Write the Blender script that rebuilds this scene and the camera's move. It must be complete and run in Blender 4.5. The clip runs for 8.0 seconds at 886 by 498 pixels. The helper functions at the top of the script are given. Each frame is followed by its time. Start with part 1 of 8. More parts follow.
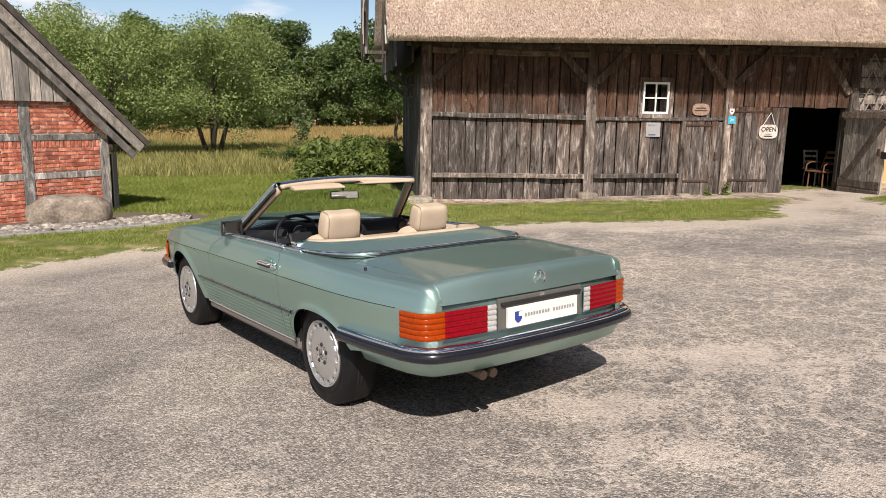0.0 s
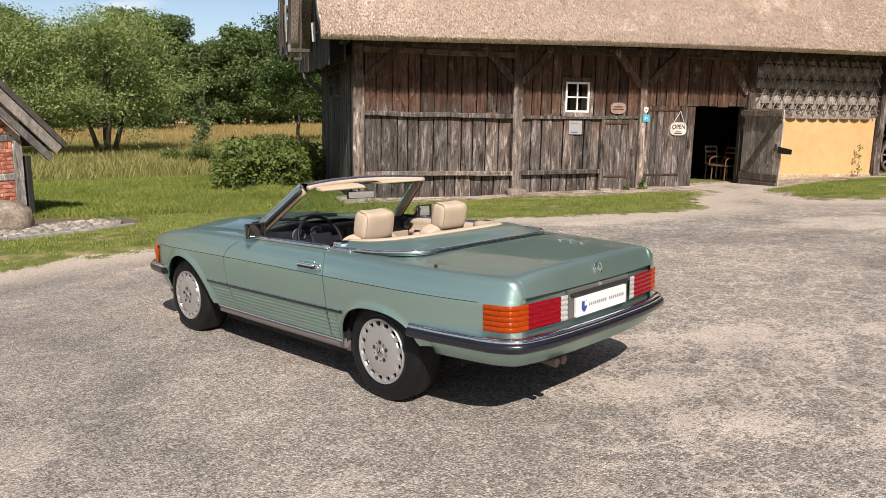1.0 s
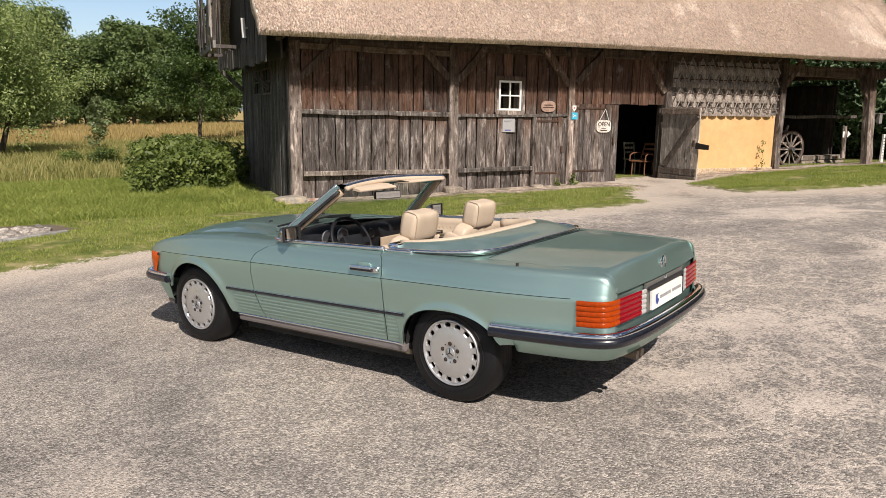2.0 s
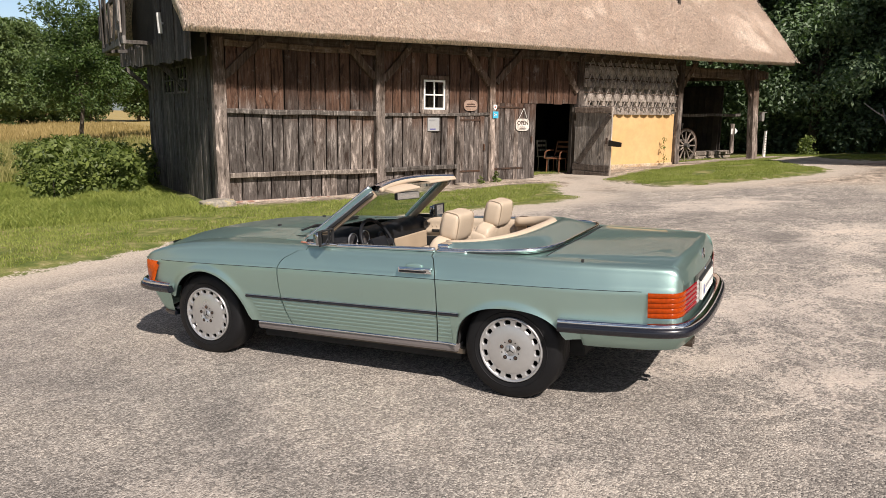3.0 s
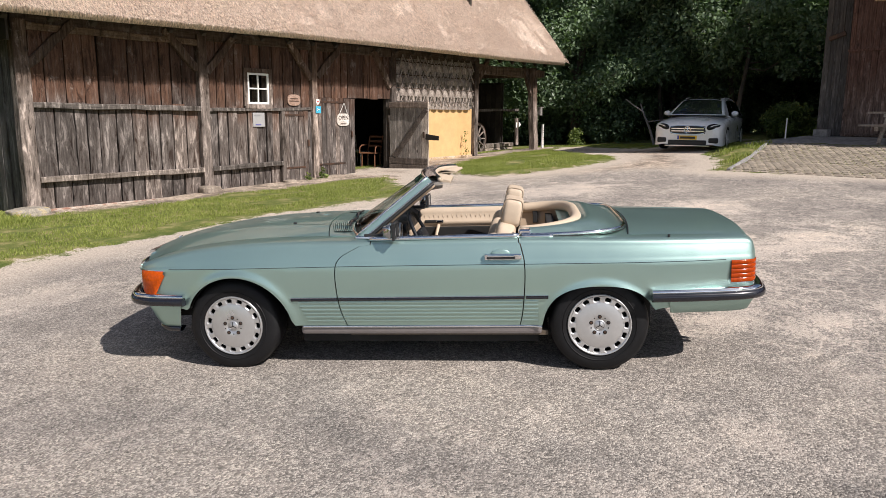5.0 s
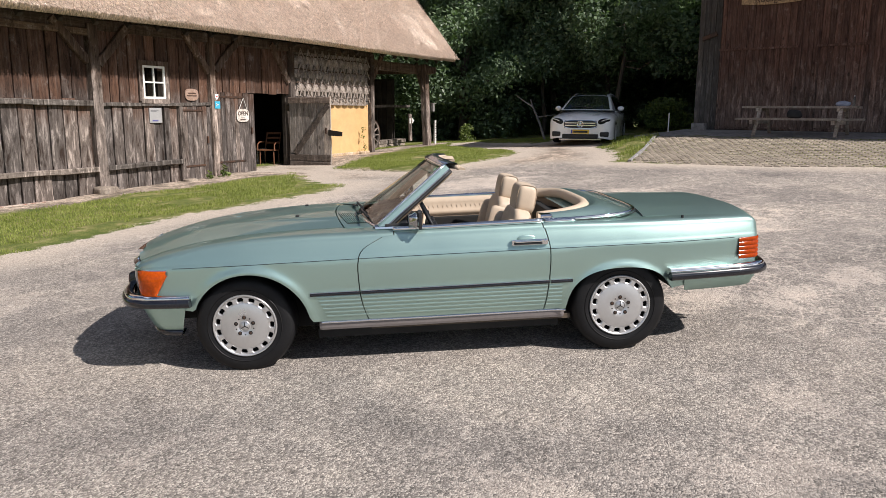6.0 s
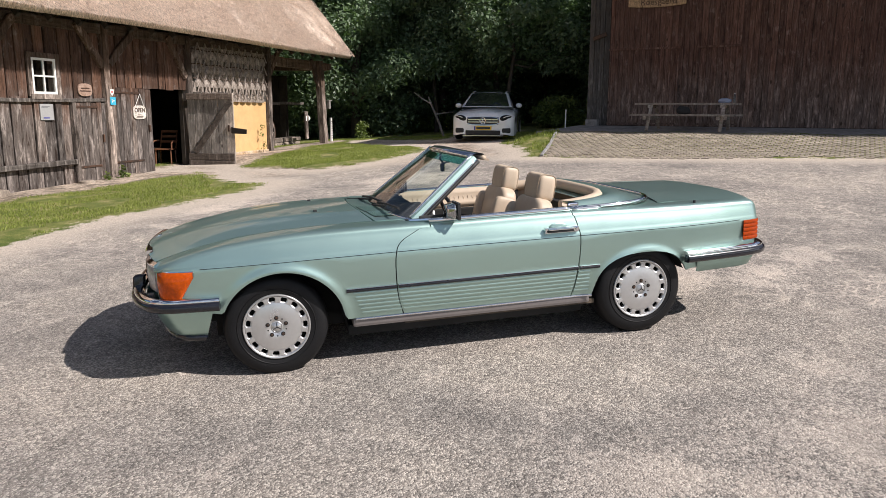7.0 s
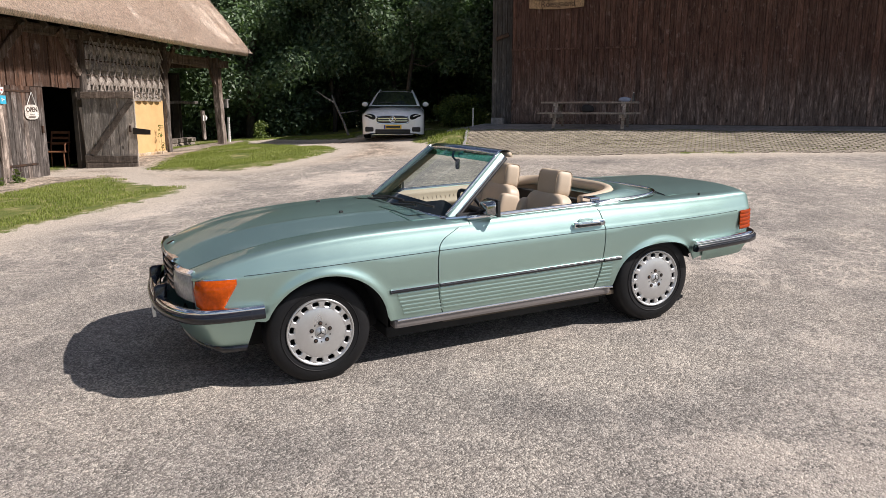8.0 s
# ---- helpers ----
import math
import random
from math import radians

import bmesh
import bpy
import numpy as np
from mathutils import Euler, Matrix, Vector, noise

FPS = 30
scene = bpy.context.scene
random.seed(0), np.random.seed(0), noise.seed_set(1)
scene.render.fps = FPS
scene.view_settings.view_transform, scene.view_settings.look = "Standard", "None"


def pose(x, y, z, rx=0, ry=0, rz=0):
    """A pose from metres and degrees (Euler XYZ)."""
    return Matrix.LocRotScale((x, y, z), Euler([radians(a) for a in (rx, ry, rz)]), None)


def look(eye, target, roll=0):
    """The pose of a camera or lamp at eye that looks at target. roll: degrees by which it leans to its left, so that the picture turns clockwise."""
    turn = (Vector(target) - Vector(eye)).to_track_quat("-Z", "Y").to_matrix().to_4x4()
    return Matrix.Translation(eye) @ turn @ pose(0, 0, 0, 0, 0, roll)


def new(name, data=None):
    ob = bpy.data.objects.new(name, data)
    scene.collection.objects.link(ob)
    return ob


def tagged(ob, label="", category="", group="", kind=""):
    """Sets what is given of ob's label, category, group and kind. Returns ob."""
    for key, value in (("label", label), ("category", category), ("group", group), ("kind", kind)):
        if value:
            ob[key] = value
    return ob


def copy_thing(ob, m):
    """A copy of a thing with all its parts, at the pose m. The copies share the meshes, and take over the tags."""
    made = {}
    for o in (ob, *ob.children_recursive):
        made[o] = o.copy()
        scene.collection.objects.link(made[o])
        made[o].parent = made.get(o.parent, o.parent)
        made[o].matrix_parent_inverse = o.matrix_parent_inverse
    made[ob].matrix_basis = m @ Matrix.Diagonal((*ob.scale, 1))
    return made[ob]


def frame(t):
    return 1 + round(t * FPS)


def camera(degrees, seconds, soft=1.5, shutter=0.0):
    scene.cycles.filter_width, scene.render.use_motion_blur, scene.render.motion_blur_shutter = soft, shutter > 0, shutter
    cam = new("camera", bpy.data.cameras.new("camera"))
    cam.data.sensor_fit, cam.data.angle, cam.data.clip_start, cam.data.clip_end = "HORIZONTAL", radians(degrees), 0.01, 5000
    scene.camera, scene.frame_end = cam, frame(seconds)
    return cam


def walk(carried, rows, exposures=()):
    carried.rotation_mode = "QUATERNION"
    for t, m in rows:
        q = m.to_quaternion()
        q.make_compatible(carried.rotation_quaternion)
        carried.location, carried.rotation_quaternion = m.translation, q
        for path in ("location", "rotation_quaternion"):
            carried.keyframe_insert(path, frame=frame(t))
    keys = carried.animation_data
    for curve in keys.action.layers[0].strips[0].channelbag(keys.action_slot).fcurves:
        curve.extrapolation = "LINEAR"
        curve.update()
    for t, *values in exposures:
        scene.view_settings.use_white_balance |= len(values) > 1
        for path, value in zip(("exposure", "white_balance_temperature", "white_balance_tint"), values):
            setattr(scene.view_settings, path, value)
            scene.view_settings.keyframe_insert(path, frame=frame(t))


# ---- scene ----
cam = camera(62.4, 8.0, soft=0.6)
METRES, EYE, TILT, LEAN, TURN = 8.26, 1.71, 0.0, 0.0, -7.4
ROWS = [
    (0.0, 0.0, 0.0, 0.0, 0.18, -10.53, -0.94),
    (0.5, -0.0612, -0.0069, 0.0007, -4.38, -10.53, -0.88),
    (1.0, -0.1212, -0.0085, 0.0002, -8.65, -10.54, -0.86),
    (1.5, -0.1822, 0.006, -0.0015, -12.84, -10.55, -0.81),
    (3.0, -0.3625, 0.0679, -0.0017, -26.36, -10.54, -0.67),
    (3.5, -0.4161, 0.1002, -0.0048, -31.27, -10.54, -0.63),
    (4.0, -0.4699, 0.137, -0.0074, -36.26, -10.53, -0.62),
    (4.5, -0.5219, 0.177, -0.0078, -41.35, -10.53, -0.57),
    (5.0, -0.5704, 0.2197, -0.0115, -46.51, -10.55, -0.49),
    (6.5, -0.6703, 0.3713, -0.0256, -61.95, -10.64, -0.3),
    (7.0, -0.6982, 0.4282, -0.0287, -66.94, -10.65, -0.27),
    (7.5, -0.7201, 0.4845, -0.0299, -71.78, -10.65, -0.2),
    (8.0, -0.7343, 0.5429, -0.0304, -76.48, -10.68, -0.12),
]
walk(cam, [(t, pose(0, 0, EYE, TILT, LEAN, TURN) @ pose(METRES * x, METRES * y, METRES * z, 90 + pitch, roll, yaw)) for t, x, y, z, yaw, pitch, roll in ROWS],
     [(0.0, 0.24, 6350, 14), (3.5, 0.32, 6350, 14), (4.5, 0.35, 6150, 14), (6.5, 0.34, 6050, 14), (8.0, 0.34, 6050, 14)])

# ---- light ----
SUN = Vector((-0.06, -0.72, 0.695)).normalized()
world = bpy.data.worlds.new("world")
scene.world = world
world.use_nodes = True
wn = world.node_tree
wn.nodes.clear()


def node(tree, kind, **sockets):
    """A new node with its inputs set by name."""
    n = tree.nodes.new(kind)
    for key, value in sockets.items():
        n.inputs[key].default_value = value
    return n


sky = wn.nodes.new("ShaderNodeTexSky")
sky.sky_type = "NISHITA"
sky.sun_disc = False
sky.sun_elevation = math.asin(SUN.z)
sky.sun_rotation = math.atan2(SUN.x, SUN.y)
sky.air_density, sky.dust_density, sky.ozone_density = 1.0, 1.6, 1.8
geo = wn.nodes.new("ShaderNodeNewGeometry")
stretch = wn.nodes.new("ShaderNodeMapping")
stretch.inputs["Scale"].default_value = (1.6, 1.6, 5.0)
stretch.inputs["Location"].default_value = (0.3, 0.55, 0.2)
puffs = node(wn, "ShaderNodeTexNoise", Scale=2.6, Detail=7.0, Roughness=0.55)
edge = wn.nodes.new("ShaderNodeValToRGB")
edge.color_ramp.elements[0].position, edge.color_ramp.elements[1].position = 0.54, 0.66
cloud = wn.nodes.new("ShaderNodeMix")
cloud.data_type = "RGBA"
cloud.inputs[7].default_value = (16.0, 16.2, 16.5, 1)
back = wn.nodes.new("ShaderNodeBackground")
back.inputs["Strength"].default_value = 0.05
wout = wn.nodes.new("ShaderNodeOutputWorld")
wl = wn.links.new
wl(geo.outputs["Position"], stretch.inputs["Vector"])
wl(stretch.outputs["Vector"], puffs.inputs["Vector"])
wl(puffs.outputs["Fac"], edge.inputs["Fac"])
wl(edge.outputs["Color"], cloud.inputs[0])
# sky scaled up near the horizon and down overhead, paling it, cutting fill
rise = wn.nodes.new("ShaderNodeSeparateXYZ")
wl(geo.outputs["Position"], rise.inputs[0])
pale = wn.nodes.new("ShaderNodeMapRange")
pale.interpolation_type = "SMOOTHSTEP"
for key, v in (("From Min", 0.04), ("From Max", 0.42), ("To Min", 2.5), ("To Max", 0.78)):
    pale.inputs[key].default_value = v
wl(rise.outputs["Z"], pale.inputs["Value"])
sky_gain = wn.nodes.new("ShaderNodeVectorMath")
sky_gain.operation = "SCALE"
wl(sky.outputs["Color"], sky_gain.inputs[0])
wl(pale.outputs["Result"], sky_gain.inputs["Scale"])
wl(sky_gain.outputs[0], cloud.inputs[6])
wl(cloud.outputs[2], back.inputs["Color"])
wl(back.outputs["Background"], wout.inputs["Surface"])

lamp = bpy.data.lights.new("sun", "SUN")
lamp.energy, lamp.angle, lamp.color = 5.0, radians(0.55), (1.0, 0.91, 0.79)
sun = new("sun", lamp)
sun.matrix_world = look(SUN * 60, (0, 0, 0))

# ---- materials ----
def blank(name):
    m = bpy.data.materials.new(name)
    m.use_nodes = True
    return m, m.node_tree, m.node_tree.nodes["Principled BSDF"]


def coords(tree, stretch=(1, 1, 1), own=True):
    """World position, shifted at random for each object, then stretched."""
    pos = tree.nodes.new("ShaderNodeNewGeometry")
    mul = tree.nodes.new("ShaderNodeVectorMath")
    mul.operation = "MULTIPLY"
    mul.inputs[1].default_value = stretch
    if own:
        info = tree.nodes.new("ShaderNodeObjectInfo")
        shift = tree.nodes.new("ShaderNodeVectorMath")
        shift.operation = "MULTIPLY_ADD"
        shift.inputs[1].default_value = (37.0, 23.0, 51.0)
        tree.links.new(info.outputs["Random"], shift.inputs[0])
        tree.links.new(pos.outputs["Position"], shift.inputs[2])
        tree.links.new(shift.outputs[0], mul.inputs[0])
    else:
        tree.links.new(pos.outputs["Position"], mul.inputs[0])
    return mul.outputs[0]


def ramp(tree, fac, stops):
    n = tree.nodes.new("ShaderNodeValToRGB")
    els = n.color_ramp.elements
    while len(els) < len(stops):
        els.new(0.5)
    for el, (at, col) in zip(els, stops):
        el.position = at
        el.color = (*col, 1) if len(col) == 3 else col
    tree.links.new(fac, n.inputs["Fac"])
    return n.outputs["Color"]


def mix(tree, a, b, fac, how="MIX"):
    n = tree.nodes.new("ShaderNodeMix")
    n.data_type, n.blend_type = "RGBA", how
    for socket, value in ((n.inputs[0], fac), (n.inputs[6], a), (n.inputs[7], b)):
        if isinstance(value, bpy.types.NodeSocket):
            tree.links.new(value, socket)
        elif isinstance(value, (int, float)):
            socket.default_value = value
        else:
            socket.default_value = (*value, 1)
    return n.outputs[2]


def noise_of(tree, vec, scale, detail=4.0, rough=0.55, distort=0.0):
    n = node(tree, "ShaderNodeTexNoise", Scale=scale, Detail=detail, Roughness=rough, Distortion=distort)
    if vec is not None:
        tree.links.new(vec, n.inputs["Vector"])
    return n.outputs["Fac"]


def maths(tree, how, a, b=0.5, clamp=False):
    n = tree.nodes.new("ShaderNodeMath")
    n.operation, n.use_clamp = how, clamp
    for socket, value in ((n.inputs[0], a), (n.inputs[1], b)):
        if isinstance(value, bpy.types.NodeSocket):
            tree.links.new(value, socket)
        else:
            socket.default_value = value
    return n.outputs[0]


def span(tree, value, low, high, to_low=0.0, to_high=1.0):
    n = tree.nodes.new("ShaderNodeMapRange")
    n.interpolation_type = "SMOOTHSTEP"
    tree.links.new(value, n.inputs["Value"])
    for key, v in (("From Min", low), ("From Max", high), ("To Min", to_low), ("To Max", to_high)):
        if isinstance(v, bpy.types.NodeSocket):
            tree.links.new(v, n.inputs[key])
        else:
            n.inputs[key].default_value = v
    return n.outputs["Result"]


def bump(tree, bsdf, height, strength, distance=0.01):
    n = node(tree, "ShaderNodeBump", Strength=strength, Distance=distance)
    tree.links.new(height, n.inputs["Height"])
    tree.links.new(n.outputs["Normal"], bsdf.inputs["Normal"])


def surface(name, stops, scale, stretch=(1, 1, 1), rough=0.8, metal=0.0, relief=0.3, fine=6.0, own=True, spread=0.25, depth=0.01, coat=0.0, spec=0.5, fleck=0.65):
    """A surface with colour at two scales, a change from piece to piece and fine relief."""
    m, tree, bsdf = blank(name)
    vec = coords(tree, stretch, own)
    broad = noise_of(tree, vec, scale, 5.0, 0.6, 0.3)
    small = noise_of(tree, vec, scale * fine, 4.0, 0.65)
    col = ramp(tree, broad, stops)
    col = mix(tree, col, ramp(tree, small, [(0.36, (0.45, 0.45, 0.45)), (0.64, (1.35, 1.35, 1.35))]), fleck, "MULTIPLY")
    if spread:
        info = tree.nodes.new("ShaderNodeObjectInfo")
        tone = ramp(tree, info.outputs["Random"], [(0.0, (1 - spread,) * 3), (1.0, (1 + spread,) * 3)])
        col = mix(tree, col, tone, 1.0, "MULTIPLY")
    tree.links.new(col, bsdf.inputs["Base Color"])
    tree.links.new(span(tree, small, 0.2, 0.8, max(0.02, rough - 0.12), min(1.0, rough + 0.1)), bsdf.inputs["Roughness"])
    bsdf.inputs["Metallic"].default_value = metal
    bsdf.inputs["Coat Weight"].default_value = coat
    bsdf.inputs["Specular IOR Level"].default_value = spec
    if relief:
        bump(tree, bsdf, maths(tree, "ADD", broad, small), relief, depth)
    return m


def old_wood(name, grey, brown, line, soft, stretch=(9, 9, 0.7), dark=1.0, streak=1.0, vary=1.0):
    """Weathered boards: grey where rain and sun reach them, brown and redder higher up where the eaves keep them dry."""
    m, tree, bsdf = blank(name)
    vec = coords(tree, tuple(c * (0.75 if c < 1 else 1.3) for c in stretch))
    grain = noise_of(tree, vec, 2.2, 8.0, 0.68, 0.6)
    fibre = noise_of(tree, vec, 20.0, 4.0, 0.7)
    plain = coords(tree, (1, 1, 1), True)
    blotch = noise_of(tree, plain, 1.7, 4.0, 0.6)
    split = coords(tree, (1, 1, 1), False)
    sep = tree.nodes.new("ShaderNodeSeparateXYZ")
    tree.links.new(split, sep.inputs[0])
    info = tree.nodes.new("ShaderNodeObjectInfo")
    height = maths(tree, "ADD", sep.outputs["Z"], maths(tree, "MULTIPLY", maths(tree, "SUBTRACT", blotch, 0.5), 1.3))
    height = maths(tree, "ADD", height, maths(tree, "MULTIPLY", maths(tree, "SUBTRACT", info.outputs["Random"], 0.5), 0.35))
    dry = span(tree, height, line - soft, line + soft)
    tint_a = ramp(tree, grain, [(0.32, tuple(c * 0.6 for c in grey)), (0.5, grey), (0.68, tuple(min(1, c * 1.4) for c in grey))])
    tint_b = ramp(tree, grain, [(0.32, tuple(c * 0.5 for c in brown)), (0.5, brown), (0.7, tuple(min(1, c * 1.7) for c in brown))])
    col = mix(tree, tint_a, tint_b, dry)
    # bleached runs and drips
    runs = noise_of(tree, coords(tree, (7, 7, 1.3)), 1.6, 9.0, 0.72, 0.6)
    col = mix(tree, col, tuple(min(1, c * 3.1 + 0.05) for c in grey), maths(tree, "MULTIPLY", span(tree, runs, 0.5, 0.66, 0.0, 0.85 * streak), maths(tree, "SUBTRACT", 1.0, maths(tree, "MULTIPLY", dry, 0.85))))
    smudge = noise_of(tree, coords(tree, (2.2, 2.2, 1.8)), 1.5, 6.0, 0.7)
    col = mix(tree, col, tuple(min(1, c * 2.2 + 0.03) for c in grey), maths(tree, "MULTIPLY", span(tree, smudge, 0.57, 0.7, 0.0, 0.5 * streak), dry))
    col = mix(tree, col, tuple(c * 0.3 for c in brown), span(tree, runs, 0.36, 0.47, 0.9 * streak, 0.0))
    col = mix(tree, col, ramp(tree, fibre, [(0.36, (0.5, 0.5, 0.5)), (0.62, (1.35, 1.35, 1.35))]), 0.6, "MULTIPLY")
    tone = ramp(tree, info.outputs["Random"], [(0.0, ((1 - 0.4 * vary) * dark,) * 3), (0.5, (0.95 * dark,) * 3), (1.0, ((1 + 0.4 * vary) * dark, (1 + 0.34 * vary) * dark, (1 + 0.28 * vary) * dark))])
    col = mix(tree, col, tone, 1.0, "MULTIPLY")
    knot = node(tree, "ShaderNodeTexVoronoi", Scale=1.0)
    tree.links.new(coords(tree, (3.2, 3.2, 1.7)), knot.inputs["Vector"])
    col = mix(tree, col, (0.03, 0.022, 0.016), maths(tree, "MULTIPLY", span(tree, knot.outputs["Distance"], 0.05, 0.13, 1.0, 0.0), 0.8))
    tree.links.new(col, bsdf.inputs["Base Color"])
    bsdf.inputs["Roughness"].default_value = 0.85
    bsdf.inputs["Specular IOR Level"].default_value = 0.25
    bump(tree, bsdf, maths(tree, "ADD", grain, maths(tree, "MULTIPLY", fibre, 0.5)), 0.7, 0.012)
    return m


def plain(name, colour, rough=0.5, metal=0.0, coat=0.0, fleck=0.12, scale=40.0, relief=0.0, spec=0.5):
    """A manufactured surface: one colour with slight soil and unevenness."""
    m, tree, bsdf = blank(name)
    vec = coords(tree, (1, 1, 1), False)
    n = noise_of(tree, vec, scale, 3.0, 0.6)
    big = noise_of(tree, vec, scale * 0.07, 3.0, 0.6)
    col = ramp(tree, maths(tree, "ADD", maths(tree, "MULTIPLY", n, 0.5), maths(tree, "MULTIPLY", big, 0.5)), [(0.3, tuple(c * (1 - fleck) for c in colour)), (0.7, tuple(min(1, c * (1 + fleck)) for c in colour))])
    tree.links.new(col, bsdf.inputs["Base Color"])
    tree.links.new(span(tree, big, 0.25, 0.75, max(0.01, rough * 0.8), min(1, rough * 1.25)), bsdf.inputs["Roughness"])
    bsdf.inputs["Metallic"].default_value, bsdf.inputs["Coat Weight"].default_value = metal, coat
    bsdf.inputs["Coat Roughness"].default_value = 0.03
    bsdf.inputs["Specular IOR Level"].default_value = spec
    if relief:
        bump(tree, bsdf, n, relief, 0.003)
    return m


def leafy(name, dark, light, scale=0.6, sheen=0.35):
    """Leaves: colour by leaf and by clump; light passes through."""
    m, tree, bsdf = blank(name)
    vec = coords(tree, (1, 1, 1), False)
    clump = noise_of(tree, vec, scale, 3.0, 0.6)
    pos = tree.nodes.new("ShaderNodeNewGeometry")
    f = maths(tree, "ADD", maths(tree, "MULTIPLY", clump, 0.6), maths(tree, "MULTIPLY", pos.outputs["Random Per Island"], 0.4))
    col = ramp(tree, f, [(0.25, dark), (0.75, light)])
    tree.links.new(col, bsdf.inputs["Base Color"])
    bsdf.inputs["Roughness"].default_value = 0.5
    bsdf.inputs["Specular IOR Level"].default_value = sheen
    glow = tree.nodes.new("ShaderNodeBsdfTranslucent")
    tree.links.new(mix(tree, col, (1.0, 1.25, 0.5), 1.0, "MULTIPLY"), glow.inputs["Color"])
    both = tree.nodes.new("ShaderNodeMixShader")
    both.inputs["Fac"].default_value = 0.3
    tree.links.new(bsdf.outputs[0], both.inputs[1])
    tree.links.new(glow.outputs[0], both.inputs[2])
    tree.links.new(both.outputs[0], tree.nodes["Material Output"].inputs["Surface"])
    return m


def glass(name, tint=(0.9, 0.95, 0.93), rough=0.0, solid=0.12):
    """A thin pane: clear, with the gloss of glass."""
    m, tree, bsdf = blank(name)
    clear = tree.nodes.new("ShaderNodeBsdfTransparent")
    clear.inputs["Color"].default_value = (*tint, 1)
    gloss = tree.nodes.new("ShaderNodeBsdfGlossy")
    gloss.inputs["Roughness"].default_value = rough + 0.01
    facing = node(tree, "ShaderNodeLayerWeight", Blend=0.5)
    both = tree.nodes.new("ShaderNodeMixShader")
    tree.links.new(maths(tree, "ADD", maths(tree, "MULTIPLY", maths(tree, "POWER", facing.outputs["Facing"], 4.0), 0.75), 0.045), both.inputs[0])
    tree.links.new(clear.outputs[0], both.inputs[1])
    tree.links.new(gloss.outputs[0], both.inputs[2])
    tree.links.new(both.outputs[0], tree.nodes["Material Output"].inputs["Surface"])
    return m


def reedy(name, stops):
    """Cut reed stems, each of its own tone."""
    m, tree, bsdf = blank(name)
    pos = tree.nodes.new("ShaderNodeNewGeometry")
    tree.links.new(ramp(tree, pos.outputs["Random Per Island"], stops), bsdf.inputs["Base Color"])
    bsdf.inputs["Roughness"].default_value = 0.85
    bsdf.inputs["Specular IOR Level"].default_value = 0.2
    return m


BOARD = old_wood("weathered_board", (0.108, 0.092, 0.083), (0.082, 0.045, 0.03), 1.62, 0.42)
TIMBER = old_wood("weathered_timber", (0.19, 0.158, 0.138), (0.075, 0.05, 0.036), 2.1, 0.45)
RAIL = old_wood("weathered_rail", (0.135, 0.118, 0.105), (0.09, 0.064, 0.046), 2.6, 0.4, (0.8, 9, 9))
# gable's shade is put into this board's dark tone; serves other dark wood too
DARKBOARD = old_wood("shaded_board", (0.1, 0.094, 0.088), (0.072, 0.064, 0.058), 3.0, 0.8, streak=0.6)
VERGE = old_wood("verge_wood", (0.23, 0.215, 0.2), (0.21, 0.2, 0.185), 4.0, 1.0, (2.5, 2.5, 2.5), streak=0.25)
GREYBOARD = old_wood("silver_board", (0.3, 0.28, 0.26), (0.28, 0.26, 0.24), 4.0, 1.0, streak=0.3)
GREYRAIL = old_wood("silver_rail", (0.38, 0.355, 0.33), (0.36, 0.33, 0.3), 4.0, 1.0, (0.8, 2, 9), streak=0.3)
BROWNBOARD = old_wood("stained_board", (0.17, 0.125, 0.104), (0.112, 0.06, 0.045), 2.2, 1.1, streak=0.75, vary=0.5)
# near black: the dark of voids put into colour; also plain dark parts
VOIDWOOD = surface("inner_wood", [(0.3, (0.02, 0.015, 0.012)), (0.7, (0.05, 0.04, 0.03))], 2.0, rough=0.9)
IRON = surface("rusty_iron", [(0.3, (0.03, 0.025, 0.022)), (0.7, (0.12, 0.06, 0.035))], 8.0, rough=0.75, metal=0.3)
THATCH = surface("reed_thatch", [(0.3, (0.66, 0.525, 0.42)), (0.5, (0.74, 0.605, 0.5)), (0.7, (0.8, 0.68, 0.575))], 0.8, (1.6, 0.8, 0.6), rough=0.9, relief=1.0, fine=28.0, own=False, spread=0, depth=0.05, spec=0.1, fleck=0.95)
STONE = surface("field_stone", [(0.3, (0.14, 0.115, 0.09)), (0.6, (0.3, 0.25, 0.2)), (0.8, (0.4, 0.36, 0.3))], 4.0, rough=0.9, relief=0.6)
LICHEN = surface("lichen_stone", [(0.35, (0.2, 0.18, 0.15)), (0.55, (0.3, 0.27, 0.22)), (0.68, (0.45, 0.33, 0.08))], 7.0, rough=0.9, relief=0.6)
PEBBLE = surface("pale_pebble", [(0.3, (0.2, 0.175, 0.15)), (0.7, (0.46, 0.42, 0.37))], 9.0, rough=0.85, spread=0.45)
MORTAR = surface("lime_mortar", [(0.3, (0.6, 0.47, 0.38)), (0.7, (0.76, 0.65, 0.56))], 8.0, rough=0.95, own=False, spread=0)
BRICK = surface("red_brick", [(0.35, (0.34, 0.085, 0.05)), (0.5, (0.58, 0.18, 0.11)), (0.66, (0.74, 0.4, 0.29))], 7.0, rough=0.9, spread=0.35, fleck=0.45)
PLASTER = surface("ochre_plaster", [(0.3, (0.62, 0.39, 0.17)), (0.7, (0.67, 0.44, 0.21))], 1.1, rough=0.9, relief=0.15, own=False, spread=0, fleck=0.15)
WHITEPAINT = plain("white_paint", (0.78, 0.77, 0.73), 0.5)
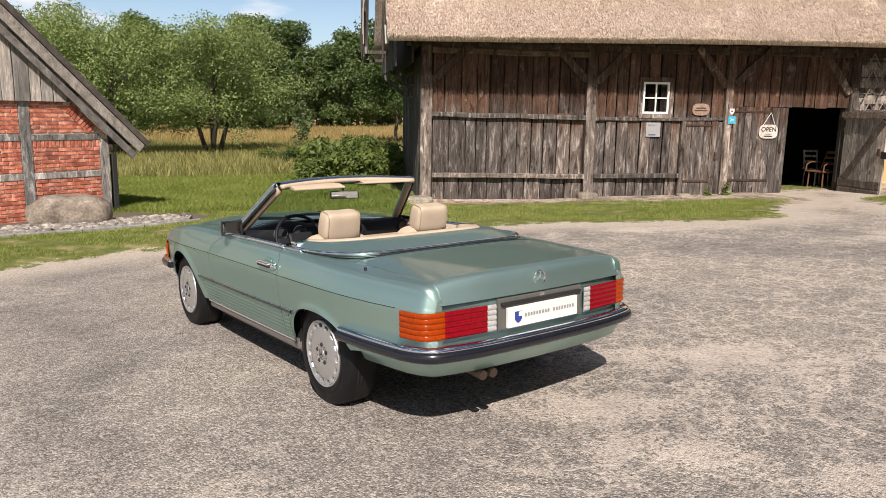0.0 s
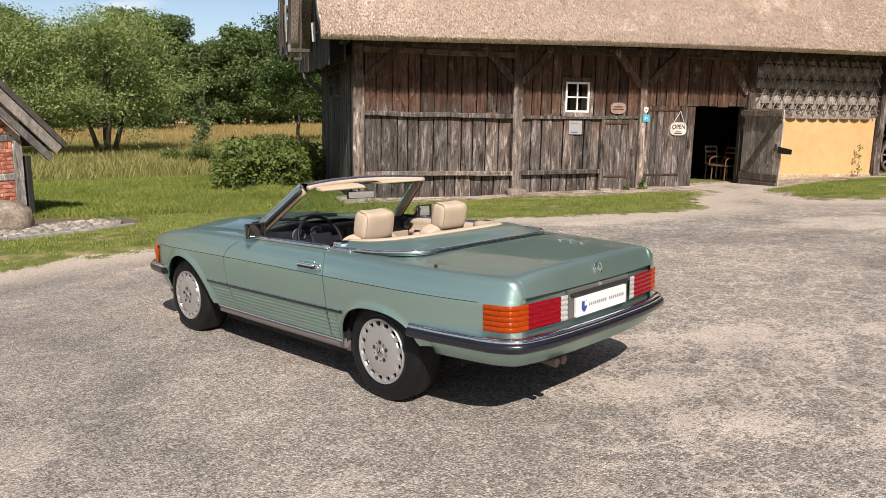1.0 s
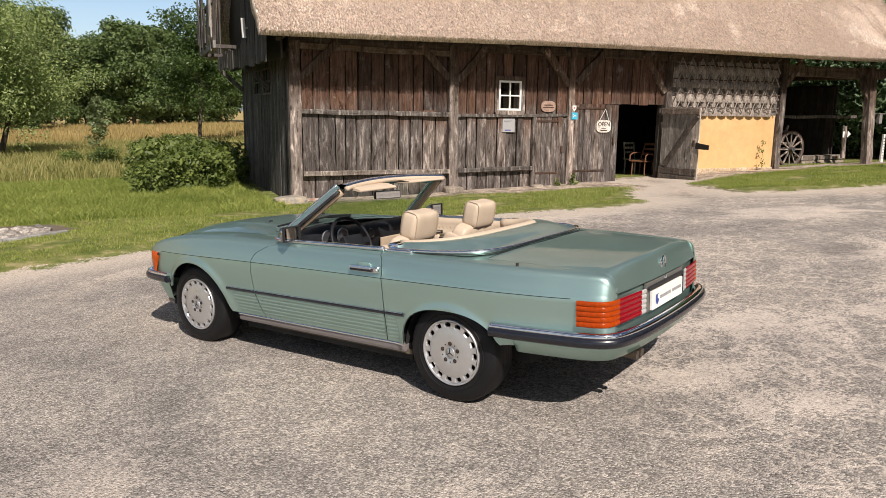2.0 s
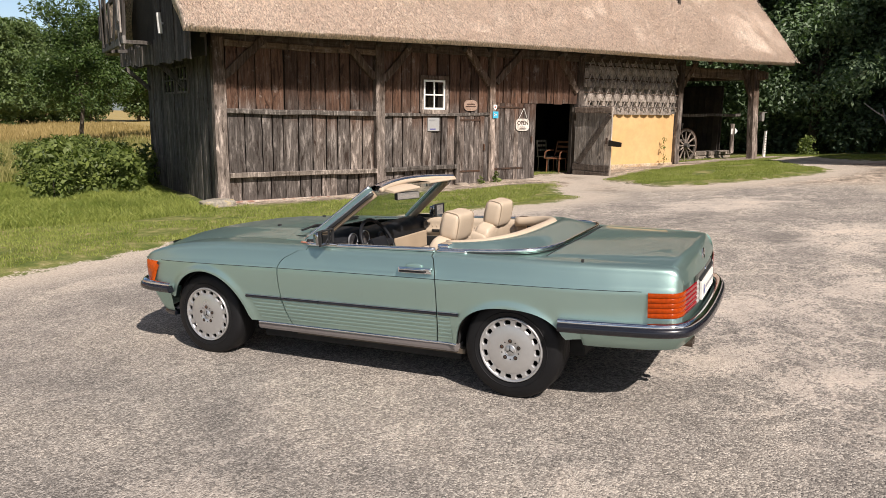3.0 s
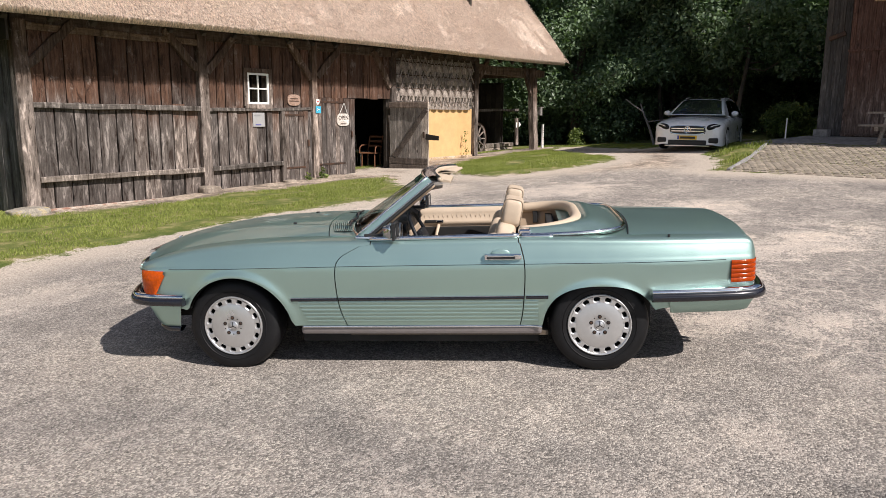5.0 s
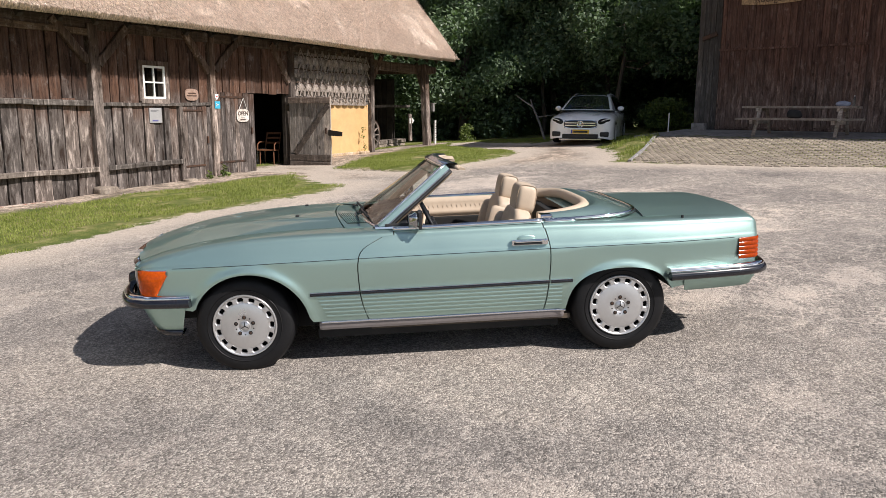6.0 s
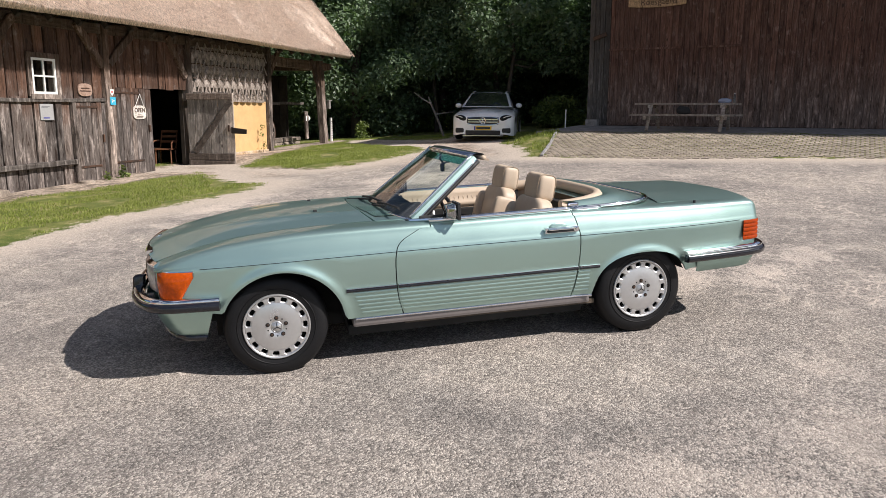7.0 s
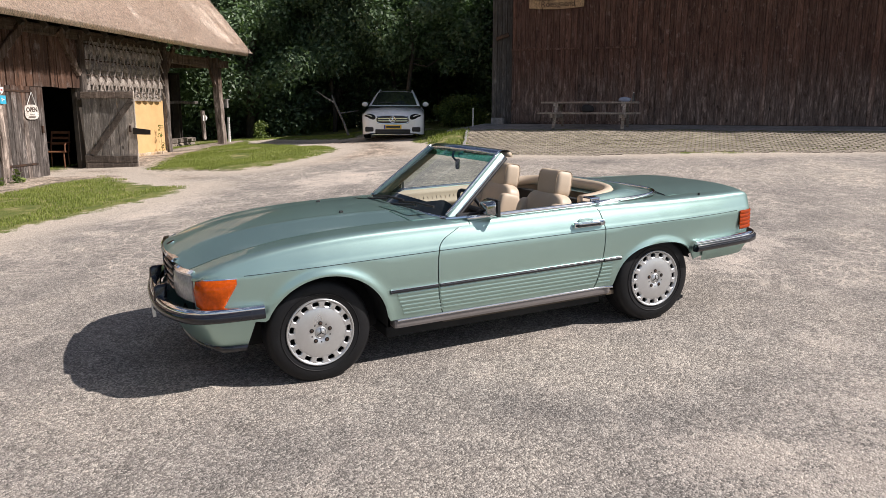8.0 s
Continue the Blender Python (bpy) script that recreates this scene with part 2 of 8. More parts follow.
CONCRETE = surface("grey_concrete", [(0.3, (0.22, 0.215, 0.21)), (0.7, (0.34, 0.33, 0.32))], 1.4, rough=0.9, own=False, spread=0.05)
REED = surface("bound_reed", [(0.3, (0.14, 0.11, 0.09)), (0.7, (0.46, 0.4, 0.35))], 3.0, (12, 12, 1), rough=0.9, relief=0.8, spread=0.2)
PANE = glass("window_pane", (0.55, 0.6, 0.6))
BARK = surface("tree_bark", [(0.3, (0.045, 0.035, 0.026)), (0.7, (0.13, 0.105, 0.08))], 5.0, (1, 1, 0.3), rough=0.95, relief=0.8)
WILLOW = leafy("willow_leaf", (0.12, 0.165, 0.05), (0.36, 0.42, 0.165), 0.9)
OAKLEAF = leafy("woodland_leaf", (0.06, 0.095, 0.03), (0.155, 0.21, 0.075), 0.25)
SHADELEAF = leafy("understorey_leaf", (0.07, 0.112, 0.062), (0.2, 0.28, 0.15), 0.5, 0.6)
BUSHLEAF = leafy("bramble_leaf", (0.05, 0.082, 0.02), (0.21, 0.255, 0.066), 1.6)
BLADE = leafy("grass_blade", (0.13, 0.175, 0.028), (0.38, 0.41, 0.12), 0.9, 0.2)
NEARGRASS = leafy("verge_blade", (0.12, 0.17, 0.026), (0.38, 0.41, 0.115), 0.5, 0.2)
MEADOW = leafy("meadow_blade", (0.15, 0.17, 0.04), (0.46, 0.4, 0.18), 0.35, 0.2)

# ---- building tools ----
def link(name, me, material, parent=None, label="", smooth=False):
    if material is not None and not me.materials:
        me.materials.append(material)
    if smooth:
        me.polygons.foreach_set("use_smooth", np.ones(len(me.polygons), dtype=bool))
    ob = new(name, me)
    if parent is not None:
        ob.parent = parent
        if parent.type == "EMPTY":
            ob.matrix_parent_inverse = HOME[parent.name]
    if label:
        ob["label"] = label
    return ob


HOME = {}


def thing(name, at=(0, 0, 0), label="", category="", group="", kind="", local=False):
    """An Empty at a thing's base. Its parts are given in world coordinates, or, where local, in its own."""
    ob = new(name)
    m = at if isinstance(at, Matrix) else Matrix.Translation(at)
    ob.matrix_basis = m
    ob.empty_display_size = 0.2
    HOME[ob.name] = Matrix.Identity(4) if local else m.inverted()
    return tagged(ob, label, category, group, kind)


def part(name, bm, material, parent=None, label="", smooth=False):
    me = bpy.data.meshes.new(name)
    bm.normal_update()
    bm.to_mesh(me)
    bm.free()
    return link(name, me, material, parent, label, smooth)


def raw(name, verts, faces, material, parent=None, label="", smooth=False):
    me = bpy.data.meshes.new(name)
    me.from_pydata([tuple(v) for v in verts], [], [tuple(f) for f in faces])
    me.update()
    return link(name, me, material, parent, label, smooth)


def add_box(bm, x0, x1, y0, y1, z0, z1, bevel=0.0, m=None):
    r = bmesh.ops.create_cube(bm, size=1.0)
    mm = Matrix.Translation(((x0 + x1) / 2, (y0 + y1) / 2, (z0 + z1) / 2)) @ Matrix.Diagonal((x1 - x0, y1 - y0, z1 - z0, 1))
    bmesh.ops.transform(bm, matrix=(m @ mm) if m else mm, verts=r["verts"])
    if bevel:
        edges = {e for v in r["verts"] for e in v.link_edges}
        bmesh.ops.bevel(bm, geom=list(edges), offset=bevel, segments=2, affect="EDGES", profile=0.6)
    return bm


def box(x0, x1, y0, y1, z0, z1, bevel=0.0, m=None):
    return add_box(bmesh.new(), x0, x1, y0, y1, z0, z1, bevel, m)


def beam(p, q, w, d, seg=5, wob=0.012, up=(0, 0, 1), seed=0, taper=1.0):
    """A hewn timber from p to q: a box with a slightly wandering axis and worn edges."""
    rnd = random.Random(seed)
    p, q = Vector(p), Vector(q)
    axis = (q - p).normalized()
    upv = Vector(up)
    if abs(axis.dot(upv)) > 0.95:
        upv = Vector((0, 1, 0))
    side = axis.cross(upv).normalized()
    top = side.cross(axis).normalized()
    bm = bmesh.new()
    rings = []
    c = 0.18
    outline = [(-1 + c, -1), (1 - c, -1), (1, -1 + c), (1, 1 - c), (1 - c, 1), (-1 + c, 1), (-1, 1 - c), (-1, -1 + c)]
    for i in range(seg + 1):
        t = i / seg
        o = p.lerp(q, t) + side * rnd.uniform(-wob, wob) + top * rnd.uniform(-wob, wob)
        k = (1 + (taper - 1) * t) * rnd.uniform(0.94, 1.06)
        rings.append([bm.verts.new(o + side * a * w / 2 * k + top * b * d / 2 * k) for a, b in outline])
    for a, b in zip(rings, rings[1:]):
        for j in range(8):
            bm.faces.new((a[j], a[(j + 1) % 8], b[(j + 1) % 8], b[j]))
    bm.faces.new(rings[0][::-1])
    bm.faces.new(rings[-1])
    bmesh.ops.recalc_face_normals(bm, faces=bm.faces)
    return bm


def tube(points, radius, sides=8, caps=True, radii=None):
    """A round bar through points."""
    bm = bmesh.new()
    pts = [Vector(p) for p in points]
    rings = []
    side = None
    for i, p in enumerate(pts):
        a = (pts[min(i + 1, len(pts) - 1)] - pts[max(i - 1, 0)]).normalized()
        if side is None:
            side = a.orthogonal().normalized()
        side = (side - a * side.dot(a)).normalized()
        top = a.cross(side)
        r = radii[i] if radii else radius
        rings.append([bm.verts.new(p + (side * math.cos(k * math.tau / sides) + top * math.sin(k * math.tau / sides)) * r) for k in range(sides)])
    for a, b in zip(rings, rings[1:]):
        for j in range(sides):
            bm.faces.new((a[j], a[(j + 1) % sides], b[(j + 1) % sides], b[j]))
    if caps:
        bm.faces.new(rings[0][::-1])
        bm.faces.new(rings[-1])
    return bm


def disc(radius, depth, seg=32, bevel=0.0, m=None):
    bm = bmesh.new()
    bmesh.ops.create_cone(bm, cap_ends=True, segments=seg, radius1=radius, radius2=radius, depth=depth)
    if bevel:
        rim = [e for e in bm.edges if len([f for f in e.link_faces if len(f.verts) > 4]) == 1]
        bmesh.ops.bevel(bm, geom=rim, offset=bevel, segments=2, affect="EDGES")
    if m:
        bmesh.ops.transform(bm, matrix=m, verts=bm.verts)
    return bm


def spin(profile, seg=48, m=None, closed=False):
    """Turns a profile of (radius, along) about the local y axis."""
    bm = bmesh.new()
    rings = []
    for k in range(seg):
        a = math.tau * k / seg
        rings.append([bm.verts.new((r * math.cos(a), y, r * math.sin(a))) for r, y in profile])
    n = len(profile)
    for k in range(seg):
        a, b = rings[k], rings[(k + 1) % seg]
        for i in range(n if closed else n - 1):
            j = (i + 1) % n
            bm.faces.new((a[i], a[j], b[j], b[i]))
    if m:
        bmesh.ops.transform(bm, matrix=m, verts=bm.verts)
    bmesh.ops.recalc_face_normals(bm, faces=bm.faces)
    return bm


def rock(name, at, size, material, seed, parent=None, label="", category="", group="", flat=0.5):
    bm = bmesh.new()
    bmesh.ops.create_icosphere(bm, subdivisions=4, radius=1.0)
    for v in bm.verts:
        n = noise.noise(v.co * 1.3 + Vector((seed, 0, 0))) * 0.22 + noise.noise(v.co * 3.1 + Vector((0, seed, 0))) * 0.08 + noise.noise(v.co * 9 + Vector((0, 0, seed))) * 0.02
        v.co *= 1 + n
        c = v.co
        v.co = Vector((math.copysign(abs(c.x) ** flat if abs(c.x) < 1 else abs(c.x), c.x), math.copysign(abs(c.y) ** flat if abs(c.y) < 1 else abs(c.y), c.y), math.copysign(abs(c.z) ** flat if abs(c.z) < 1 else abs(c.z), c.z)))
        v.co = Vector((v.co.x * size[0], v.co.y * size[1], v.co.z * size[2]))
    ob = part(name, bm, material, parent, label, smooth=True)
    ob.matrix_basis = at if isinstance(at, Matrix) else Matrix.Translation(at)
    if category:
        tagged(ob, label, category, group)
    return ob


def soft(t, lo, hi, s=3.0):
    t = np.asarray(t, float)
    return lo + s * np.logaddexp(0, (t - lo) / s) - s * np.logaddexp(0, (t - hi) / s)


def lie(x, y):
    """The height of the ground."""
    u, v = soft(x, -9, 21) / 10, soft(y, -12, 18) / 10
    return (0.0589 + 0.4103 * u - 0.2059 * v + 0.0798 * u * u + 0.0993 * u * v - 0.0275 * v * v
            + 0.0077 * u ** 3 - 0.0591 * u * u * v - 0.1159 * u * v * v + 0.011 * v ** 3)


def gz(x, y):
    return float(turf_top(np.array([float(x)]), np.array([float(y)]))[0])


def inside(px, py, poly):
    """Signed distance to a closed outline: positive inside."""
    best = np.full(px.shape, 1e9)
    odd = np.zeros(px.shape, bool)
    n = len(poly)
    for i in range(n):
        (ax, ay), (bx, by) = poly[i], poly[(i + 1) % n]
        dx, dy = bx - ax, by - ay
        t = np.clip(((px - ax) * dx + (py - ay) * dy) / (dx * dx + dy * dy), 0, 1)
        best = np.minimum(best, np.hypot(px - ax - t * dx, py - ay - t * dy))
        cross = ((ay > py) != (by > py)) & (px < (bx - ax) * (py - ay) / (by - ay + 1e-12) + ax)
        odd ^= cross
    return np.where(odd, best, -best)


def quads_mesh(name, corners, material, parent=None, label=""):
    """One mesh of loose quads; corners is an array (n, 4, 3)."""
    n = len(corners)
    me = bpy.data.meshes.new(name)
    me.vertices.add(n * 4)
    me.vertices.foreach_set("co", np.ascontiguousarray(corners, dtype=np.float32).ravel())
    me.loops.add(n * 4)
    me.loops.foreach_set("vertex_index", np.arange(n * 4, dtype=np.int32))
    me.polygons.add(n)
    me.polygons.foreach_set("loop_start", np.arange(0, n * 4, 4, dtype=np.int32))
    me.update()
    me.validate()
    return link(name, me, material, parent, label)

# ---- ground ----
YARD = [(-30, -2), (-14, 3), (-9, 6.4), (-6, 8.2), (-4.3, 9.45), (-3.3, 10.35), (-2, 10.95), (-0.6, 11.6), (1.3, 11.7), (3, 11.8), (4.5, 11.55), (6.1, 11.15), (7.2, 11.25),
        (7.7, 12.5), (8.6, 13.1), (9.4, 13.9), (9.4, 15.9), (11.4, 15.9), (11.2, 14.3), (10.1, 13.4), (9.6, 11.4), (10.2, 10.8), (11.5, 10.4), (13.5, 10.1), (14.8, 10.4), (16.2, 12.2), (18.6, 14.4), (20.3, 15.0), (20.6, 14.4),
        (18.9, 12.6), (17.7, 11.0), (18.4, 10.6), (22, 10.9), (22, 9.7), (17.5, 8.9), (15.6, 8.4), (14, 7.6), (12.6, 7.1), (11.6, 7.0), (11.3, 6.2), (11.2, 4.7), (10.9, 0.8), (11.4, -3), (12, -30), (-30, -30)]


BED = [(-9.5, 9.6), (-3.0, 13.05), (-2.4, 13.6), (-2.9, 14.4), (-4.2, 15.1), (-9.5, 13.2)]
HEM = [(1.0, 15.2), (4, 14.9), (7, 14.5), (9, 13.9), (11.2, 13.8), (14, 14.5), (20.6, 15.0), (20.6, 16.2), (1.0, 16.2)]
SANDY = [(-2.6, 3.6, 2.2, 0.9), (1.38, 3.25, 0.35, 0.5), (2.3, 2.75, 1.0, 0.45), (1.75, 4.7, 0.3, 0.45), (1.3, 3.9, 1.1, 0.35), (1.75, 3.2, 0.8, 0.5), (2.6, 4.4, 1.2, 0.9), (4.8, 4.0, 2.2, 1.0), (6.5, 5.5, 1.6, 1.2), (-2.6, 4.2, 1.8, 0.5), (-1.5, 3.2, 1.5, 0.5), (-4.5, 7.6, 1.6, 0.7), (8.0, 8.6, 2.2, 1.2), (-1.6, 9.6, 2.4, 0.6), (4.6, 10.6, 2.8, 0.5)]


def turf_top(x, y):
    """The height of the surface: beside the yard the turf stands a little higher and rolls."""
    out = inside(x, y, YARD)
    roll_ = np.sin(x * 1.7 + np.sin(y * 1.1) * 2) * np.sin(y * 1.3 + 1.0) * 0.02 + np.sin(x * 0.35) * np.cos(y * 0.28) * 0.05
    off, along = (x - 18.88) * -0.9732 + (y - 6.24) * 0.23, (x - 18.88) * -0.23 + (y - 6.24) * -0.9732
    bank = np.where(off > 3.1, 0.21, 0.0) * np.clip((5.7 - off) / 2.4, 0, 1) * np.clip((along + 0.9) / 0.9, 0, 1)
    return lie(x, y) + bank + np.where(out < 0, np.clip(-out, 0, 1) * roll_ + np.clip(-out * 3, 0, 1) * 0.03, 0)


def spread_axis(lo, hi, step, far):
    mid = np.arange(lo, hi + step / 2, step)
    out = step * 1.18 ** np.arange(1, 60)
    out = np.cumsum(out)
    out = np.append(out[out < far], far)
    return np.concatenate([(lo - out)[::-1], mid, hi + out])


gx, gy = spread_axis(-9, 21, 0.16, 900), spread_axis(-3, 19, 0.16, 900)
X, Y = np.meshgrid(gx, gy)
rng = np.random.default_rng(7)
yard = inside(X, Y, YARD)
Z = turf_top(X, Y)
ny, nx = X.shape
me = bpy.data.meshes.new("ground")
idx = np.arange(nx * ny).reshape(ny, nx)
quads = np.stack([idx[:-1, :-1], idx[:-1, 1:], idx[1:, 1:], idx[1:, :-1]], -1).reshape(-1, 4)
me.vertices.add(nx * ny)
me.vertices.foreach_set("co", np.stack([X, Y, Z], -1).astype(np.float32).ravel())
me.loops.add(len(quads) * 4)
me.loops.foreach_set("vertex_index", quads.astype(np.int32).ravel())
me.polygons.add(len(quads))
me.polygons.foreach_set("loop_start", np.arange(0, len(quads) * 4, 4, dtype=np.int32))
me.update()
drive = inside(X, Y, [(9.0, 16.2), (8.4, 13.6), (7.6, 12.2), (9.3, 10.6), (11.6, 8.6), (11.8, 7.4), (15.6, 8.3), (22, 8.7), (22, 10.2), (18.4, 10.4), (17.7, 11.0), (20.6, 14.6), (18.6, 14.5), (16.4, 12.2), (14.9, 10.3), (12, 10.2), (9.8, 11.3), (10.3, 13.4), (11.4, 14.5), (19.6, 14.9), (19.6, 16.4)])
hem = inside(X, Y, HEM)
flowerbed = inside(X, Y, BED)
sandy = np.full(X.shape, -4.0)
for cx, cy, rx, ry in SANDY:
    sandy = np.maximum(sandy, 1 - np.hypot((X - cx) / rx, (Y - cy) / ry))
for key, value in (("sandy", sandy), ("yard", yard), ("drive", np.maximum(drive, hem)), ("bed", flowerbed)):
    at = me.attributes.new(key, "FLOAT", "POINT")
    at.data.foreach_set("value", np.clip(value, -4, 4).astype(np.float32).ravel())

GROUND, tree, bsdf = blank("yard_and_meadow")
pos = coords(tree, (1, 1, 1), False)
flat = tree.nodes.new("ShaderNodeSeparateXYZ")
tree.links.new(pos, flat.inputs[0])
wide = noise_of(tree, pos, 0.55, 5.0, 0.62, 0.4)
mid = noise_of(tree, pos, 3.2, 5.0, 0.65)
tiny = noise_of(tree, pos, 42.0, 4.0, 0.7)
grit = node(tree, "ShaderNodeTexVoronoi", Scale=105.0, Randomness=1.0)
tree.links.new(pos, grit.inputs["Vector"])
grit_col = tree.nodes.new("ShaderNodeSeparateColor")
tree.links.new(grit.outputs["Color"], grit_col.inputs[0])
# worn asphalt: dark binder, pale and dark stones showing, sandy worn patches
asphalt = ramp(tree, mid, [(0.3, (0.235, 0.216, 0.197)), (0.7, (0.36, 0.331, 0.3))])
stones = ramp(tree, grit_col.outputs[0], [(0.0, (0.045, 0.04, 0.036)), (0.3, (0.15, 0.136, 0.122)), (0.62, (0.3, 0.273, 0.245)), (0.9, (0.6, 0.55, 0.49))])
coarse = node(tree, "ShaderNodeTexVoronoi", Scale=48.0, Randomness=1.0)
tree.links.new(pos, coarse.inputs["Vector"])
coarse_col = tree.nodes.new("ShaderNodeSeparateColor")
tree.links.new(coarse.outputs["Color"], coarse_col.inputs[0])
asphalt = mix(tree, asphalt, stones, 0.6)
asphalt = mix(tree, asphalt, ramp(tree, coarse_col.outputs[1], [(0.0, (0.5, 0.5, 0.5)), (0.5, (1.0, 1.0, 1.0)), (0.95, (1.55, 1.52, 1.48))]), 0.3, "MULTIPLY")
worn = ramp(tree, tiny, [(0.34, (0.36, 0.305, 0.26)), (0.46, (0.6, 0.525, 0.455)), (0.62, (0.74, 0.655, 0.575))])
worn = mix(tree, worn, stones, 0.2)
ragged = noise_of(tree, pos, 1.3, 9.0, 0.78, 0.6)
shaken = tree.nodes.new("ShaderNodeVectorMath")
shaken.operation = "MULTIPLY_ADD"
shaken.inputs[1].default_value = (0.2, 0.2, 0.2)
wander = node(tree, "ShaderNodeTexNoise", Scale=4.0, Detail=4.0, Roughness=0.55)
tree.links.new(pos, wander.inputs["Vector"])
tree.links.new(wander.outputs["Color"], shaken.inputs[0])
tree.links.new(pos, shaken.inputs[2])
crack = node(tree, "ShaderNodeTexVoronoi", Scale=5.5, Randomness=1.0)
crack.feature = "DISTANCE_TO_EDGE"
tree.links.new(shaken.outputs[0], crack.inputs["Vector"])
east = span(tree, maths(tree, "ADD", flat.outputs["X"], maths(tree, "MULTIPLY", ragged, 2.0)), 0.9, 2.6)
veins = maths(tree, "MULTIPLY", span(tree, crack.outputs["Distance"], 0.02, 0.07, 1.0, 0.0), span(tree, ragged, 0.42, 0.5))
fine_crack = node(tree, "ShaderNodeTexVoronoi", Scale=13.0, Randomness=1.0)
fine_crack.feature = "DISTANCE_TO_EDGE"
tree.links.new(shaken.outputs[0], fine_crack.inputs["Vector"])
hairs = maths(tree, "MULTIPLY", span(tree, fine_crack.outputs["Distance"], 0.03, 0.13, 1.0, 0.0), span(tree, noise_of(tree, pos, 2.0, 6.0, 0.7), 0.47, 0.56))
# the crust has broken up east of the middle of the yard; pale dust fills its cracks
asphalt = mix(tree, asphalt, worn, maths(tree, "MULTIPLY", maths(tree, "MAXIMUM", veins, maths(tree, "MULTIPLY", hairs, 0.6)), span(tree, east, 0.0, 1.0, 0.12, 0.8)))
drift = noise_of(tree, coords(tree, (0.75, 1.25, 1.0), False), 1.5, 9.0, 0.75, 0.4)
asphalt = mix(tree, asphalt, worn, span(tree, maths(tree, "ADD", drift, maths(tree, "MULTIPLY", maths(tree, "SUBTRACT", tiny, 0.5), 0.45)), 0.58, 0.65, 0.0, 0.42))
patch = maths(tree, "ADD", maths(tree, "MULTIPLY", wide, 0.62), maths(tree, "MULTIPLY", mid, 0.38))
asphalt = mix(tree, asphalt, worn, span(tree, maths(tree, "ADD", maths(tree, "MULTIPLY", ragged, 0.75), maths(tree, "ADD", maths(tree, "MULTIPLY", patch, 0.25), maths(tree, "MULTIPLY", maths(tree, "SUBTRACT", tiny, 0.5), 0.3))), 0.575, 0.62, 0.0, maths(tree, "ADD", 0.2, maths(tree, "MULTIPLY", east, 0.22))))
dusty = tree.nodes.new("ShaderNodeAttribute")
dusty.attribute_name = "sandy"
crumbs = maths(tree, "ADD", dusty.outputs["Fac"], maths(tree, "MULTIPLY", maths(tree, "SUBTRACT", maths(tree, "ADD", maths(tree, "MULTIPLY", ragged, 1.6), maths(tree, "MULTIPLY", tiny, 0.9)), 1.25), 2.8))
asphalt = mix(tree, asphalt, worn, maths(tree, "MULTIPLY", span(tree, crumbs, 0.5, 0.62), maths(tree, "ADD", 0.4, maths(tree, "MULTIPLY", east, 0.5))))
film = noise_of(tree, coords(tree, (1.0, 1.0, 1.0), False), 0.42, 6.0, 0.62, 0.8)
asphalt = mix(tree, asphalt, ramp(tree, film, [(0.34, (0.74, 0.74, 0.75)), (0.5, (1.0, 0.99, 0.98)), (0.66, (1.24, 1.21, 1.16))]), 0.9, "MULTIPLY")
chips = node(tree, "ShaderNodeTexVoronoi", Scale=26.0, Randomness=1.0)
tree.links.new(pos, chips.inputs["Vector"])
chip_col = tree.nodes.new("ShaderNodeSeparateColor")
tree.links.new(chips.outputs["Color"], chip_col.inputs[0])
asphalt = mix(tree, asphalt, (0.07, 0.06, 0.052), maths(tree, "MULTIPLY", span(tree, chips.outputs["Distance"], 0.1, 0.2, 0.85, 0.0), span(tree, chip_col.outputs[0], 0.8, 0.86)))
mottle = noise_of(tree, pos, 4.2, 7.0, 0.8)
asphalt = mix(tree, asphalt, ramp(tree, mottle, [(0.38, (0.68, 0.68, 0.68)), (0.5, (1.0, 1.0, 1.0)), (0.63, (1.36, 1.35, 1.33))]), 0.3, "MULTIPLY")
oil = noise_of(tree, pos, 0.9, 3.0, 0.5)
asphalt = mix(tree, asphalt, (0.09, 0.085, 0.08), span(tree, oil, 0.6, 0.78, 0.0, 0.35))
sand = ramp(tree, tiny, [(0.36, (0.26, 0.21, 0.165)), (0.62, (0.58, 0.5, 0.41))])
sand = mix(tree, sand, stones, 0.4)
shingle = node(tree, "ShaderNodeTexVoronoi", Scale=17.0, Randomness=1.0)
tree.links.new(shaken.outputs[0], shingle.inputs["Vector"])
shingle_col = tree.nodes.new("ShaderNodeSeparateColor")
tree.links.new(shingle.outputs["Color"], shingle_col.inputs[0])
sand = mix(tree, sand, ramp(tree, shingle_col.outputs[0], [(0.0, (0.45, 0.43, 0.42)), (0.5, (1.0, 0.98, 0.96)), (1.0, (1.45, 1.4, 1.36))]), 0.7, "MULTIPLY")
sand = mix(tree, sand, ramp(tree, ragged, [(0.42, (0.5, 0.48, 0.46)), (0.56, (1.36, 1.32, 1.28))]), 0.95, "MULTIPLY")
turf = ramp(tree, mid, [(0.35, (0.1, 0.135, 0.028)), (0.52, (0.19, 0.205, 0.058)), (0.67, (0.38, 0.32, 0.16))])
turf = mix(tree, turf, ramp(tree, tiny, [(0.3, (0.5, 0.5, 0.5)), (0.7, (1.3, 1.3, 1.3))]), 0.8, "MULTIPLY")
hay = ramp(tree, noise_of(tree, coords(tree, (0.35, 1.6, 1), False), 0.5, 5.0, 0.7), [(0.3, (0.24, 0.2, 0.07)), (0.6, (0.42, 0.31, 0.13)), (0.8, (0.5, 0.38, 0.18))])
far_field = maths(tree, "ADD", flat.outputs["Y"], maths(tree, "MULTIPLY", wide, 8.0))
